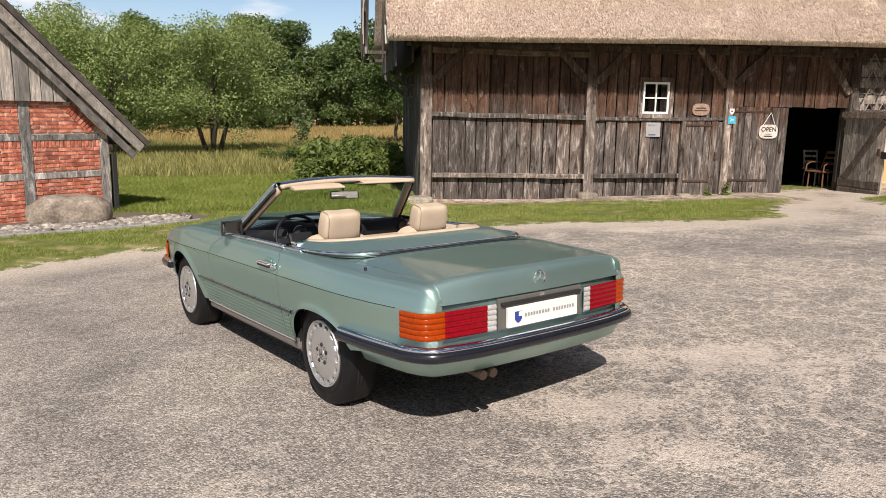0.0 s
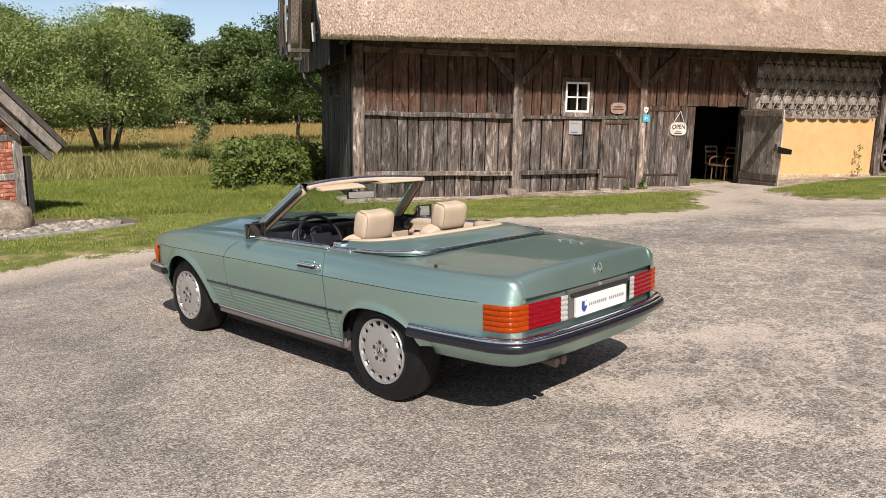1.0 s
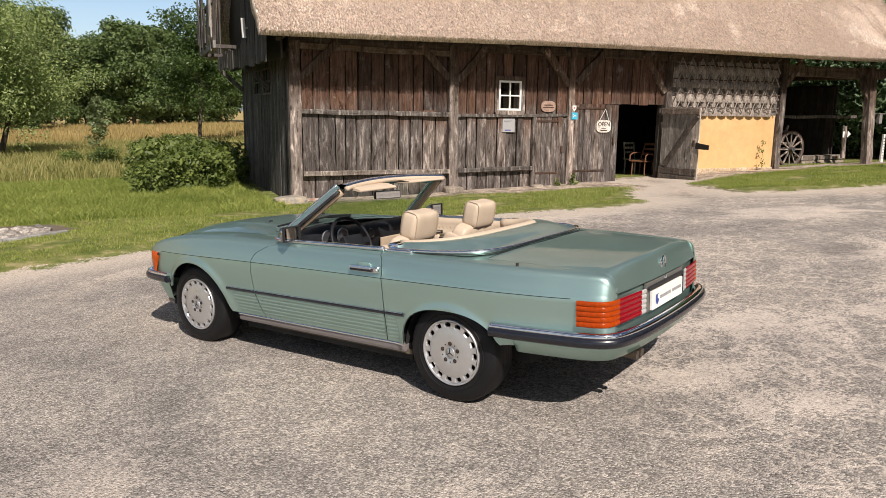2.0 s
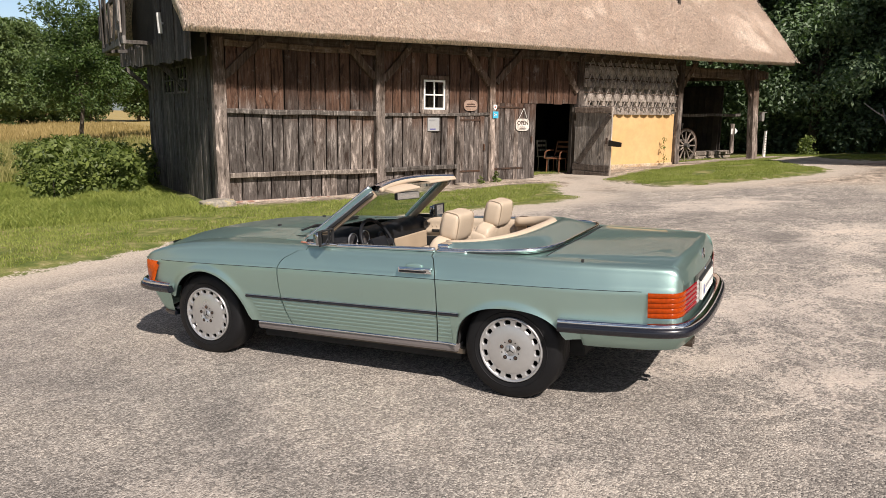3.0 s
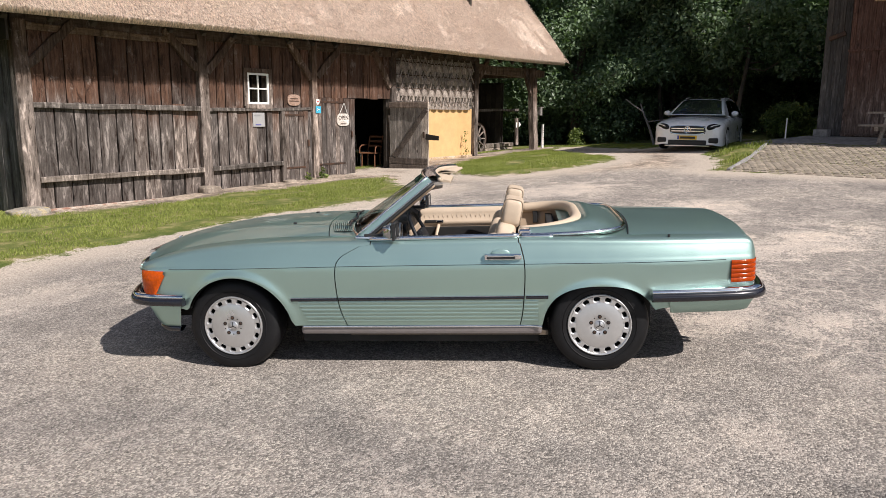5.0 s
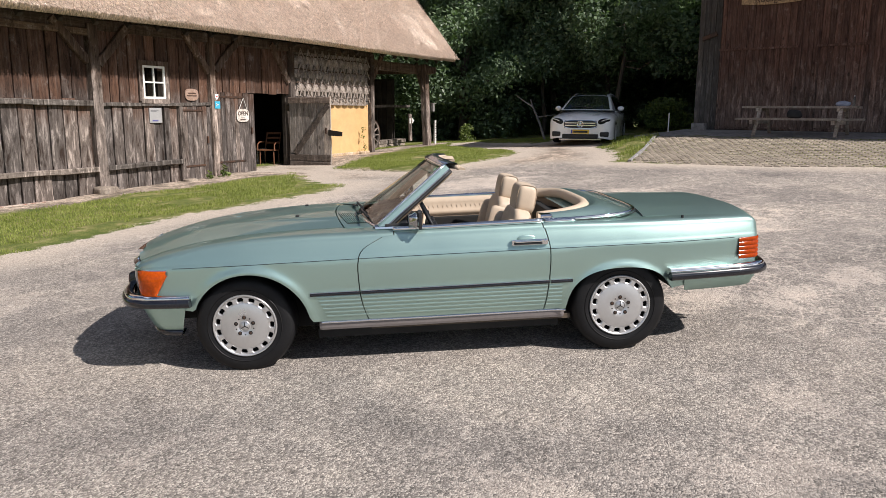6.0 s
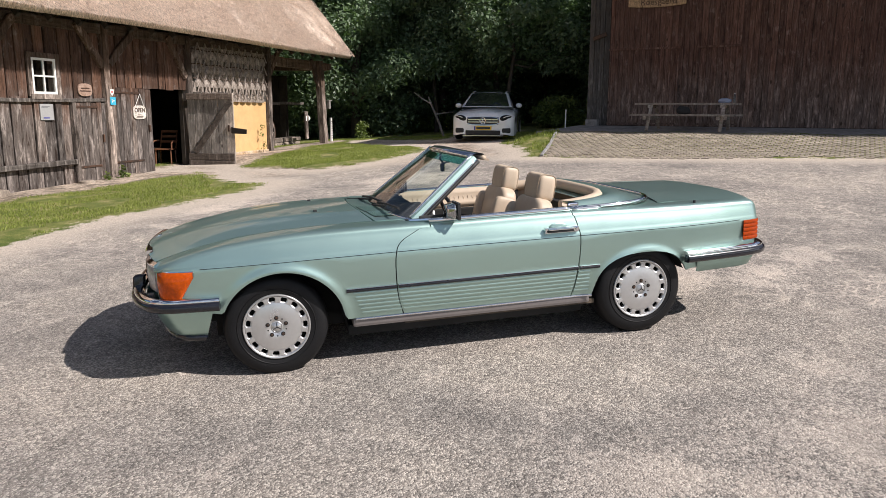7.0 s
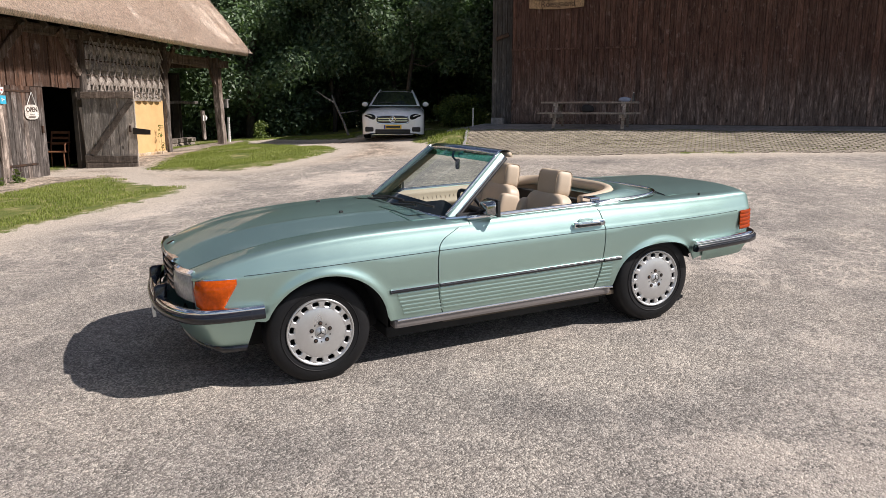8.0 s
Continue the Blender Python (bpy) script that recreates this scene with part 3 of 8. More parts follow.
turf = mix(tree, turf, hay, span(tree, far_field, 36.0, 46.0))


def zone(key, lo, hi, jag):
    at = tree.nodes.new("ShaderNodeAttribute")
    at.attribute_name = key
    jagged = maths(tree, "ADD", at.outputs["Fac"], maths(tree, "MULTIPLY", maths(tree, "SUBTRACT", mid, 0.5), jag))
    jagged = maths(tree, "ADD", jagged, maths(tree, "MULTIPLY", maths(tree, "SUBTRACT", tiny, 0.5), jag * 0.5))
    return span(tree, jagged, lo, hi)


col = mix(tree, turf, sand, zone("drive", -0.1, 0.25, 0.9))
col = mix(tree, col, (0.16, 0.13, 0.1), zone("bed", -0.05, 0.1, 0.3))
hard = mix(tree, asphalt, sand, zone("drive", -0.4, 1.0, 1.6))
rim = tree.nodes.new("ShaderNodeAttribute")
rim.attribute_name = "yard"
pale = mix(tree, ramp(tree, tiny, [(0.36, (0.36, 0.3, 0.245)), (0.6, (0.74, 0.645, 0.54))]), stones, 0.2)
hard = mix(tree, pale, hard, span(tree, maths(tree, "ADD", rim.outputs["Fac"], maths(tree, "MULTIPLY", mid, 0.5)), 0.45, 1.5))
col = mix(tree, col, hard, zone("yard", -0.05, 0.06, 1.0))
tree.links.new(col, bsdf.inputs["Base Color"])
bsdf.inputs["Roughness"].default_value = 0.92
bsdf.inputs["Specular IOR Level"].default_value = 0.25
bump(tree, bsdf, maths(tree, "ADD", maths(tree, "MULTIPLY", grit.outputs["Distance"], -0.6), tiny), 0.8, 0.012)
ground = link("ground", me, GROUND, smooth=True)
tagged(ground, "worn asphalt yard with sandy patches, grass and meadow beyond", "ground", kind="structure")

# ---- thatched barn ----
WALL = 15.7
barn = thing("thatched_barn", (10.5, 18.5, -0.1), "old weathered oak-board barn with reed thatch roof", "barn")


def plank_mesh(seed):
    """A board of unit size, its edges a little uneven; x across, z up, y through."""
    rnd = random.Random(seed)
    bm = bmesh.new()
    rings = []
    for i in range(7):
        z = i / 6
        a, b = -0.5 + rnd.uniform(-0.02, 0.03), 0.5 - rnd.uniform(-0.02, 0.03)
        bow = rnd.uniform(-0.12, 0.12)
        rings.append([bm.verts.new(p) for p in ((a, -0.5 + bow, z), (a + 0.04, -0.62 + bow, z), (b - 0.04, -0.62 + bow, z), (b, -0.5 + bow, z), (b, 0.5, z), (a, 0.5, z))])
    for p, q in zip(rings, rings[1:]):
        for j in range(6):
            bm.faces.new((p[j], p[(j + 1) % 6], q[(j + 1) % 6], q[j]))
    bm.faces.new(rings[0][::-1])
    bm.faces.new(rings[-1])
    me = bpy.data.meshes.new("plank")
    bmesh.ops.recalc_face_normals(bm, faces=bm.faces)
    bm.to_mesh(me)
    bm.free()
    return me


PLANKS = {}


def plank(parent, material, at, width, height, depth, turn=0.0, seed=0, lean=0.0, name="plank"):
    """One board as an object of its own; boards share a few meshes."""
    key = (material.name, seed % 7)
    if key not in PLANKS:
        PLANKS[key] = plank_mesh(seed % 7)
        PLANKS[key].materials.append(material)
    ob = new(name, PLANKS[key])
    ob.parent = parent
    ob.matrix_basis = pose(*at, 0, lean, turn) @ Matrix.Diagonal((width, depth, height, 1))
    return ob


def boards(parent, material, x0, x1, z0, z1, y, count, depth=0.035, seed=0, ragged=0.03, lap=0.016, turn=0.0, along=None):
    rnd = random.Random(seed)
    cuts = [0.0]
    for i in range(count):
        cuts.append(cuts[-1] + rnd.uniform(0.75, 1.25))
    cuts = [x0 + (x1 - x0) * c / cuts[-1] for c in cuts]
    for i, (a, b) in enumerate(zip(cuts, cuts[1:])):
        lo, hi = z0 + rnd.uniform(-ragged, ragged), z1 + rnd.uniform(-ragged, ragged)
        at = ((a + b) / 2, y + rnd.uniform(-0.014, 0.014), lo) if along is None else (along + rnd.uniform(-0.012, 0.012), (a + b) / 2, lo)
        plank(parent, material, at, abs(b - a) - lap - rnd.uniform(0, 0.014), hi - lo, depth, turn, seed * 31 + i * 5 + rnd.randrange(7), rnd.uniform(-0.35, 0.35))


# the near-black inner lining, its colour the shade seen between boards; doorway left open
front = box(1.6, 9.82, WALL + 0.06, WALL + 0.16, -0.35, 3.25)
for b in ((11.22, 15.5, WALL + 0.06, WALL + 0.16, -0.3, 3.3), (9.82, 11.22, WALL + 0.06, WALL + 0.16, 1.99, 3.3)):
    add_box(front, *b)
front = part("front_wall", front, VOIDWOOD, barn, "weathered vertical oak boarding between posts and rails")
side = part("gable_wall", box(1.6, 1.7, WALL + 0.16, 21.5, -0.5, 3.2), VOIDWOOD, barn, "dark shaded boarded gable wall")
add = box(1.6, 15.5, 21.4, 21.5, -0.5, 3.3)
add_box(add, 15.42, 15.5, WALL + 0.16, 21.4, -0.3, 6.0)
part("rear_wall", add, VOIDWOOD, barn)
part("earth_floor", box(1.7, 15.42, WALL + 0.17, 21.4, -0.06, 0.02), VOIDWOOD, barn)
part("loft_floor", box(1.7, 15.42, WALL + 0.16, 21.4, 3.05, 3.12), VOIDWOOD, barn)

# boards of the first two bays, above and below the middle rail and under the low rail
boards(front, BOARD, 1.76, 5.1, 1.66, 3.2, WALL, 11, seed=1)
boards(front, BOARD, 1.76, 5.1, 0.36, 1.72, WALL - 0.012, 11, seed=2)
boards(front, BOARD, 1.76, 5.1, -0.2, 0.4, WALL + 0.02, 11, seed=3, ragged=0.02)
boards(front, BOARD, 5.33, 8.28, 1.64, 3.25, WALL, 11, seed=4)
boards(front, BOARD, 5.33, 7.3, 0.34, 1.7, WALL - 0.012, 8, seed=5)
boards(front, BOARD, 5.33, 7.3, -0.18, 0.38, WALL + 0.02, 8, seed=6, ragged=0.02)
boards(front, BOARD, 8.46, 11.3, 1.96, 3.3, WALL - 0.015, 10, seed=7, ragged=0.02)
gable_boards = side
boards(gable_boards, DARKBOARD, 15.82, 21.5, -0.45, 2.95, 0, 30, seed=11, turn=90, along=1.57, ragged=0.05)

timbers = [
    ("post", (1.62, WALL - 0.02, -0.12), (1.62, WALL - 0.02, 3.1), 0.24, 0.22), ("post", (5.22, WALL - 0.04, -0.12), (5.2, WALL - 0.04, 3.15), 0.22, 0.2),
    ("post", (8.37, WALL - 0.04, -0.08), (8.37, WALL - 0.04, 3.25), 0.17, 0.2), ("post", (11.38, WALL - 0.02, 1.7), (11.34, WALL - 0.02, 3.3), 0.2, 0.2),
    ("post", (15.42, WALL - 0.04, -0.1), (15.5, WALL - 0.02, 3.3), 0.2, 0.2), ("post", (7.36, WALL - 0.03, -0.1), (7.36, WALL - 0.03, 1.62), 0.1, 0.14),
    ("post", (19.2, WALL - 0.15, 0.2), (19.02, WALL - 0.1, 3.2), 0.27, 0.24), ("post", (19.4, 21.3, 0.1), (19.4, 21.3, 3.4), 0.25, 0.25),
    ("brace", (1.72, WALL - 0.05, 2.35), (2.55, WALL - 0.1, 3.12), 0.09, 0.16), ("brace", (5.1, WALL - 0.06, 2.45), (4.35, WALL - 0.08, 3.18), 0.09, 0.16),
    ("brace", (5.32, WALL - 0.06, 2.4), (5.98, WALL - 0.12, 3.15), 0.09, 0.15), ("brace", (8.28, WALL - 0.06, 2.4), (7.55, WALL - 0.1, 3.2), 0.09, 0.16),
    ("brace", (8.5, WALL - 0.06, 2.45), (9.35, WALL - 0.15, 3.3), 0.09, 0.16), ("brace", (11.25, WALL - 0.06, 2.3), (10.5, WALL - 0.1, 3.2), 0.09, 0.16),
    ("brace", (15.55, WALL - 0.05, 2.55), (16.15, WALL - 0.05, 3.3), 0.09, 0.15), ("brace", (19.05, WALL - 0.1, 2.2), (18.45, WALL - 0.08, 3.2), 0.1, 0.17),
    ("wall_plate", (1.5, WALL + 0.02, 3.1), (15.6, WALL + 0.02, 3.25), 0.2, 0.22), ("wall_plate", (15.5, WALL + 0.05, 3.0), (19.75, WALL + 0.05, 3.02), 0.22, 0.3),
    ("wall_plate", (15.5, 21.3, 3.1), (19.75, 21.3, 3.2), 0.2, 0.22), ("tie_beam", (19.1, WALL - 0.5, 2.98), (19.1, 21.6, 3.05), 0.2, 0.22),
]
for i, (kind, p, q, w, d) in enumerate(timbers):
    part(kind, beam(p, q, w, d, 7, 0.012, seed=i), TIMBER if kind == "post" else RAIL if kind == "wall_plate" else TIMBER, barn)
rails = [((1.74, WALL - 0.07, 1.68), (5.12, WALL - 0.07, 1.66), 0.1, 0.1), ((1.76, WALL - 0.07, 0.4), (5.12, WALL - 0.07, 0.39), 0.1, 0.1), ((5.3, WALL - 0.06, 1.64), (8.3, WALL - 0.06, 1.68), 0.06, 0.07),
         ((5.3, WALL - 0.07, 0.39), (7.32, WALL - 0.07, 0.42), 0.1, 0.1), ((1.74, WALL - 0.06, 3.0), (5.12, WALL - 0.06, 2.98), 0.1, 0.12)]
for i, (p, q, w, d) in enumerate(rails):
    part("rail", beam(p, q, w, d, 9, 0.008, seed=40 + i), RAIL, barn)
part("plinth", box(1.6, 9.5, WALL - 0.055, WALL + 0.1, -0.6, -0.13, 0.01), surface("footing_brickwork", [(0.35, (0.28, 0.13, 0.09)), (0.5, (0.42, 0.33, 0.27)), (0.65, (0.55, 0.5, 0.44))], 9.0, (0.7, 1, 1.6), rough=0.95, own=False, spread=0), barn, "low fieldstone and brick footing")
for i, (x, y, z, s) in enumerate(((1.45, 15.45, -0.16, (0.34, 0.2, 0.12)), (5.2, 15.55, -0.08, (0.22, 0.18, 0.13)), (7.4, 15.5, -0.06, (0.16, 0.13, 0.09)))):
    rock("corner_stone", (x, y, z), s, LICHEN if i == 0 else STONE, 3.3 + i, barn, "rounded lichened padstone under the corner post" if i == 0 else "")

# roof: a thick slab of reed on each slope
EAVE, RIDGE_Y, RIDGE_Z = 14.64, 18.6, 8.3


def eave_z(x):
    return 3.18 + 0.21 * (x - 0.75) / 19.1


def slope(name, flip):
    nu, nv = 170, 46
    verts, faces = [], []
    for layer in range(2):
        for j in range(nv + 1):
            t = j / nv
            for i in range(nu + 1):
                x = 0.75 + 19.1 * i / nu
                y0, z0 = EAVE, eave_z(x)
                y = y0 + (RIDGE_Y - y0) * t
                z = z0 + (RIDGE_Z - z0) * t
                n = noise.noise((x * 0.5, y * 0.6, z * 0.6)) * 0.035 + noise.noise((x * 3.0, y * 2, z * 2)) * 0.02
                sag = -0.02 * math.sin(x * 0.42 + 1.0) * (1 - t)
                out = 0.34 if layer else 0.16 * max(0.0, 1 - t / 0.12)
                ny_, nz_ = -0.814, 0.581
                k = out + (n if layer else 0)
                yy, zz = y + ny_ * (k - 0.30), z + nz_ * (k - 0.30) + sag
                if layer and t < 0.04:
                    yy += 0.10 * (1 - t / 0.04)
                verts.append((x + (noise.noise((0, y * 3, z * 3)) * 0.03 if i in (0, nu) else 0), 2 * RIDGE_Y - yy if flip else yy, zz))
    w = nu + 1
    off = (nv + 1) * w
    for j in range(nv):
        for i in range(nu):
            a = j * w + i
            faces.append((a + off, a + off + 1, a + off + w + 1, a + off + w))
            faces.append((a, a + w, a + w + 1, a + 1))
    for i in range(nu):
        faces.append((i, i + 1, i + 1 + off, i + off))
        a = nv * w + i
        faces.append((a + off, a + off + 1, a + 1, a))
    for j in range(nv):
        a = j * w
        faces.append((a, a + off, a + off + w, a + w))
        a = j * w + nu
        faces.append((a + w, a + w + off, a + off, a))
    if flip:
        faces = [f[::-1] for f in faces]
    return raw(name, verts, faces, THATCH, barn, "thick golden-brown reed thatch roof slope", smooth=True)


thatch = slope("roof", False)
slope("roof", True)
part("roof_ridge", tube([(0.75 + 19.1 * i / 12, RIDGE_Y, RIDGE_Z + 0.02) for i in range(13)], 0.32, 10), THATCH, barn)
# loose reed ends over the slope and along the eave
rng = np.random.default_rng(5)
n = 300000
t = rng.beta(0.9, 1.25, n)
x = 0.75 + 19.1 * rng.random(n)
y0, z0 = EAVE, 3.18 + 0.21 * (x - 0.75) / 19.1 - 0.02 * np.sin(x * 0.42 + 1.0) * (1 - t)
base = np.stack([x, y0 + (RIDGE_Y - y0) * t - 0.814 * 0.045, z0 + (RIDGE_Z - z0) * t + 0.581 * 0.045], -1)
down = np.stack([rng.normal(0, 0.28, n), np.full(n, -0.581) + rng.normal(0, 0.1, n), np.full(n, -0.814) + rng.normal(0, 0.1, n)], -1)
length = rng.uniform(0.03, 0.075, n)[:, None]
wide = np.stack([rng.uniform(0.003, 0.0065, n), np.zeros(n), np.zeros(n)], -1)
tip = base + down * length + np.array([0, -0.814, 0.581]) * rng.uniform(0.012, 0.045, n)[:, None]
fringe = quads_mesh("thatch_fringe", np.stack([base - wide, base + wide, tip + wide * 0.7, tip - wide * 0.7], 1), None, barn)
STRAW = reedy("reed_end", [(0.0, (0.24, 0.175, 0.135)), (0.3, (0.6, 0.47, 0.38)), (0.7, (0.8, 0.66, 0.55)), (1.0, (0.92, 0.82, 0.71))])
fringe.data.materials.append(STRAW)
tagged(fringe, "frayed reed ends of the thatch", "", "", "stuff")
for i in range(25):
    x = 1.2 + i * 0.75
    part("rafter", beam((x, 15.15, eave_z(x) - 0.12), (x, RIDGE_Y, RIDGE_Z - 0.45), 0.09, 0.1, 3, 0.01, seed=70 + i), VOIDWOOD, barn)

# jettied upper gable: ragged silver boards hung outside the wall
# near-black sheet behind the open hatch paints its dark hollow
jetty = part("gable_boarding", box(1.28, 1.32, 15.3, 21.6, 2.72, 6.6), VOIDWOOD, barn, "ragged silver-grey boards of the jettied gable")
rnd = random.Random(9)
y = 15.05
while y < 21.5:
    w = rnd.uniform(0.15, 0.25)
    top = eave_z(1) + (RIDGE_Z - eave_z(1)) * (1 - abs(y - RIDGE_Y) / (RIDGE_Y - EAVE)) - 0.35
    lo = 2.63 + rnd.uniform(-0.03, 0.03) + 0.12 * max(0.0, y - 17.5) / 4
    if 17.5 < y < 20.9:
        top = 3.12 + rnd.uniform(-0.06, 0.05)
    if top > lo + 0.15:
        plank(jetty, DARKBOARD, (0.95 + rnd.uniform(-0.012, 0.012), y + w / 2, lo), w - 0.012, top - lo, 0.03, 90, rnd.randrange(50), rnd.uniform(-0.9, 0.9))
    y += w
# the broken hoist hatch: a sagging frame hung with loose boards
hatch = part("hoist_hatch", beam((0.42, 18.2, 3.16), (0.42, 20.7, 3.1), 0.06, 0.16, 5, 0.012, seed=61), GREYBOARD, barn, "broken hoist hatch of loose silver boards")
for a, b in (((0.42, 18.25, 3.1), (0.5, 18.2, 5.6)), ((0.42, 20.6, 3.05), (0.5, 20.7, 5.0)), ((0.95, 18.3, 3.12), (0.42, 18.3, 3.12)), ((0.95, 20.6, 3.08), (0.42, 20.6, 3.06)), ((0.42, 18.3, 4.1), (0.42, 20.6, 4.0))):
    part("hatch_post", beam(a, b, 0.07, 0.08, 4, 0.008, seed=int(a[1] * 9 + b[2])), DARKBOARD, hatch)
for y, z, w, h, lean, x in ((18.22, 3.3, 0.1, 2.2, 1.5, 0.36), (18.36, 3.55, 0.16, 0.6, -3, 0.35), (18.45, 3.02, 0.09, 0.5, 9, 0.37), (18.75, 3.4, 0.14, 1.9, 0.5, 0.38), (19.05, 3.2, 0.13, 1.6, -24, 0.36), (19.3, 3.25, 0.18, 0.75, 4, 0.35), (19.6, 3.15, 0.12, 1.9, 22, 0.37), (19.95, 3.2, 0.15, 1.3, -8, 0.36), (20.3, 3.1, 0.13, 1.7, 5, 0.35), (20.55, 3.3, 0.2, 0.55, -4, 0.34)):
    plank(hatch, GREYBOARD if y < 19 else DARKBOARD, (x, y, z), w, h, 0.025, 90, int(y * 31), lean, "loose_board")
for yy in (17.9, 21.2):
    part("jetty_bracket", beam((1.55, yy, 2.2), (0.98, yy, 2.72), 0.09, 0.1, 3, 0.01, seed=int(yy * 7)), DARKBOARD, barn)


def window(name, parent, m, w, h, cols, rows, frame_w, material, glazing=PANE, casing=None):
    """A framed window built in its own plane: x across, z up, y outwards negative."""
    f = box(-w / 2, w / 2, -0.03, 0.03, 0, frame_w)
    add_box(f, -w / 2, w / 2, -0.03, 0.03, h - frame_w, h)
    add_box(f, -w / 2, -w / 2 + frame_w, -0.03, 0.03, frame_w, h - frame_w)
    add_box(f, w / 2 - frame_w, w / 2, -0.03, 0.03, frame_w, h - frame_w)
    bmesh.ops.transform(f, matrix=m, verts=f.verts)
    win = part(name, f, material, parent)
    for i in range(1, cols):
        xx = -w / 2 + w * i / cols
        part("glazing_bar", box(xx - 0.015, xx + 0.015, -0.025, 0.02, frame_w, h - frame_w, 0, m), material, win)
    for j in range(1, rows):
        zz = h * j / rows
        part("glazing_bar", box(-w / 2 + frame_w, w / 2 - frame_w, -0.024, 0.019, zz - 0.015, zz + 0.015, 0, m), material, win)
    for i in range(cols):
        for j in range(rows):
            a, b = -w / 2 + w * i / cols, -w / 2 + w * (i + 1) / cols
            c, d = h * j / rows, h * (j + 1) / rows
            part("pane", box(a + 0.012, b - 0.012, 0.0, 0.004, c + 0.012, d - 0.012, 0, m), glazing, win)
    if casing:
        c = box(-w / 2 - 0.1, w / 2 + 0.1, -0.045, 0.0, h, h + 0.1, 0.006)
        add_box(c, -w / 2 - 0.1, -w / 2 - 0.003, -0.04, 0.0, -0.05, h, 0.006)
        add_box(c, w / 2 + 0.003, w / 2 + 0.1, -0.04, 0.0, -0.05, h, 0.006)
        add_box(c, -w / 2 - 0.08, w / 2 + 0.08, -0.06, 0.0, -0.1, -0.003, 0.006)
        bmesh.ops.transform(c, matrix=m, verts=c.verts)
        part("casing", c, casing, win)
    return win


window("window", barn, pose(6.68, WALL - 0.035, 1.77), 0.6, 0.68, 2, 2, 0.045, WHITEPAINT, casing=TIMBER)
window("gable_window", barn, pose(1.535, 17.95, 2.06, 0, 0, -90), 0.92, 0.6, 3, 2, 0.04, DARKBOARD)
window("gable_window", barn, pose(1.535, 19.1, 2.06, 0, 0, -90), 0.98, 0.6, 3, 2, 0.04, DARKBOARD)


def ledged_door(name, m, w, h, count, seed, label, brace=True, hinge=True):
    """Vertical boards on two ledges, with a diagonal brace and iron straps; x across from the hinge, z up."""
    d = thing(name, m, label, "door", local=True)
    rnd = random.Random(seed)
    cuts = [0.0]
    for i in range(count):
        cuts.append(cuts[-1] + rnd.uniform(0.8, 1.2))
    for i in range(count):
        a, b = w * cuts[i] / cuts[-1], w * cuts[i + 1] / cuts[-1]
        plank(d, BOARD if not brace else GREYDOOR, ((a + b) / 2, 0, rnd.uniform(0, 0.03)), b - a - 0.006, h - rnd.uniform(0, 0.02), 0.03, 0, rnd.randrange(50), rnd.uniform(-0.2, 0.2), "board")
    for z, deep in (((0.04, 0.17), (0.225, 0.17), (h - 0.16, 0.15)) if brace else ()):
        part("ledge", beam((0.01, -0.04, z + deep / 2), (w - 0.01, -0.04, z + deep / 2), 0.045, deep, 5, 0.004, seed=int(z * 50)), LEDGEWOOD, d)
    if brace:
        part("brace", beam((0.2, -0.042, 0.42), (w - 0.06, -0.042, h - 0.2), 0.045, 0.13, 4, 0.006, seed=seed), LEDGEWOOD, d)
    for z in ((0.32, h - 0.12) if hinge else ()):
        part("strap_hinge", box(0.0, w * 0.72, -0.034, -0.022, z, z + 0.045, 0.004), IRON, d)
    part("latch", box(w - 0.16, w - 0.12, -0.06, -0.02, h * 0.5, h * 0.5 + 0.16, 0.006), IRON, d)
    return d


LEDGEWOOD = old_wood("ledge_wood", (0.17, 0.14, 0.118), (0.14, 0.105, 0.085), 2.2, 0.8, (0.8, 2.0, 9), streak=0.5)
GREYDOOR = old_wood("door_board", (0.3, 0.27, 0.24), (0.26, 0.225, 0.195), 2.2, 0.6, streak=0.5)
ledged_door("barn_door", pose(7.42, WALL - 0.05, -0.05), 0.86, 1.68, 6, 3, "closed weathered board door with rusty strap hinges", False)
ledged_door("barn_door", pose(8.48, WALL - 0.05, -0.02), 1.34, 1.97, 8, 4, "closed weathered plank door leaf with rusty hinges", False)
open_leaf = ledged_door("barn_door", pose(11.25, WALL - 0.06, 0.0, 0, 0, -88), 1.3, 1.9, 6, 5, "open grey ledged and braced barn door leaf", True, False)
part("latch_board", beam((1.22, -0.02, 0.98), (1.64, -0.02, 0.95), 0.03, 0.16, 3, 0.003, up=(0, 0, 1), seed=8, taper=0.7), VOIDWOOD, open_leaf, "dark wooden latch board")

# ---- reed panel, plaster wall and open cart bay of the barn ----
part("plaster_wall", box(11.5, 15.32, WALL - 0.02, WALL + 0.05, 0.3, 1.74), PLASTER, barn, "ochre yellow limewashed plaster wall")
part("stone_footing", box(11.4, 15.32, WALL - 0.08, WALL + 0.05, -0.2, 0.3, 0.02), surface("chipped_plaster", [(0.3, (0.4, 0.26, 0.13)), (0.6, (0.56, 0.46, 0.34)), (0.8, (0.62, 0.55, 0.45))], 3.0, rough=0.95, relief=0.6, own=False, spread=0), barn, "chipped limewashed footing")
reed_wall = part("reed_panel", box(11.46, 15.36, WALL + 0.0, WALL + 0.05, 1.7, 3.25), DARKBOARD, barn, "grey bound reed bundles tied in rows")
n_b = 11
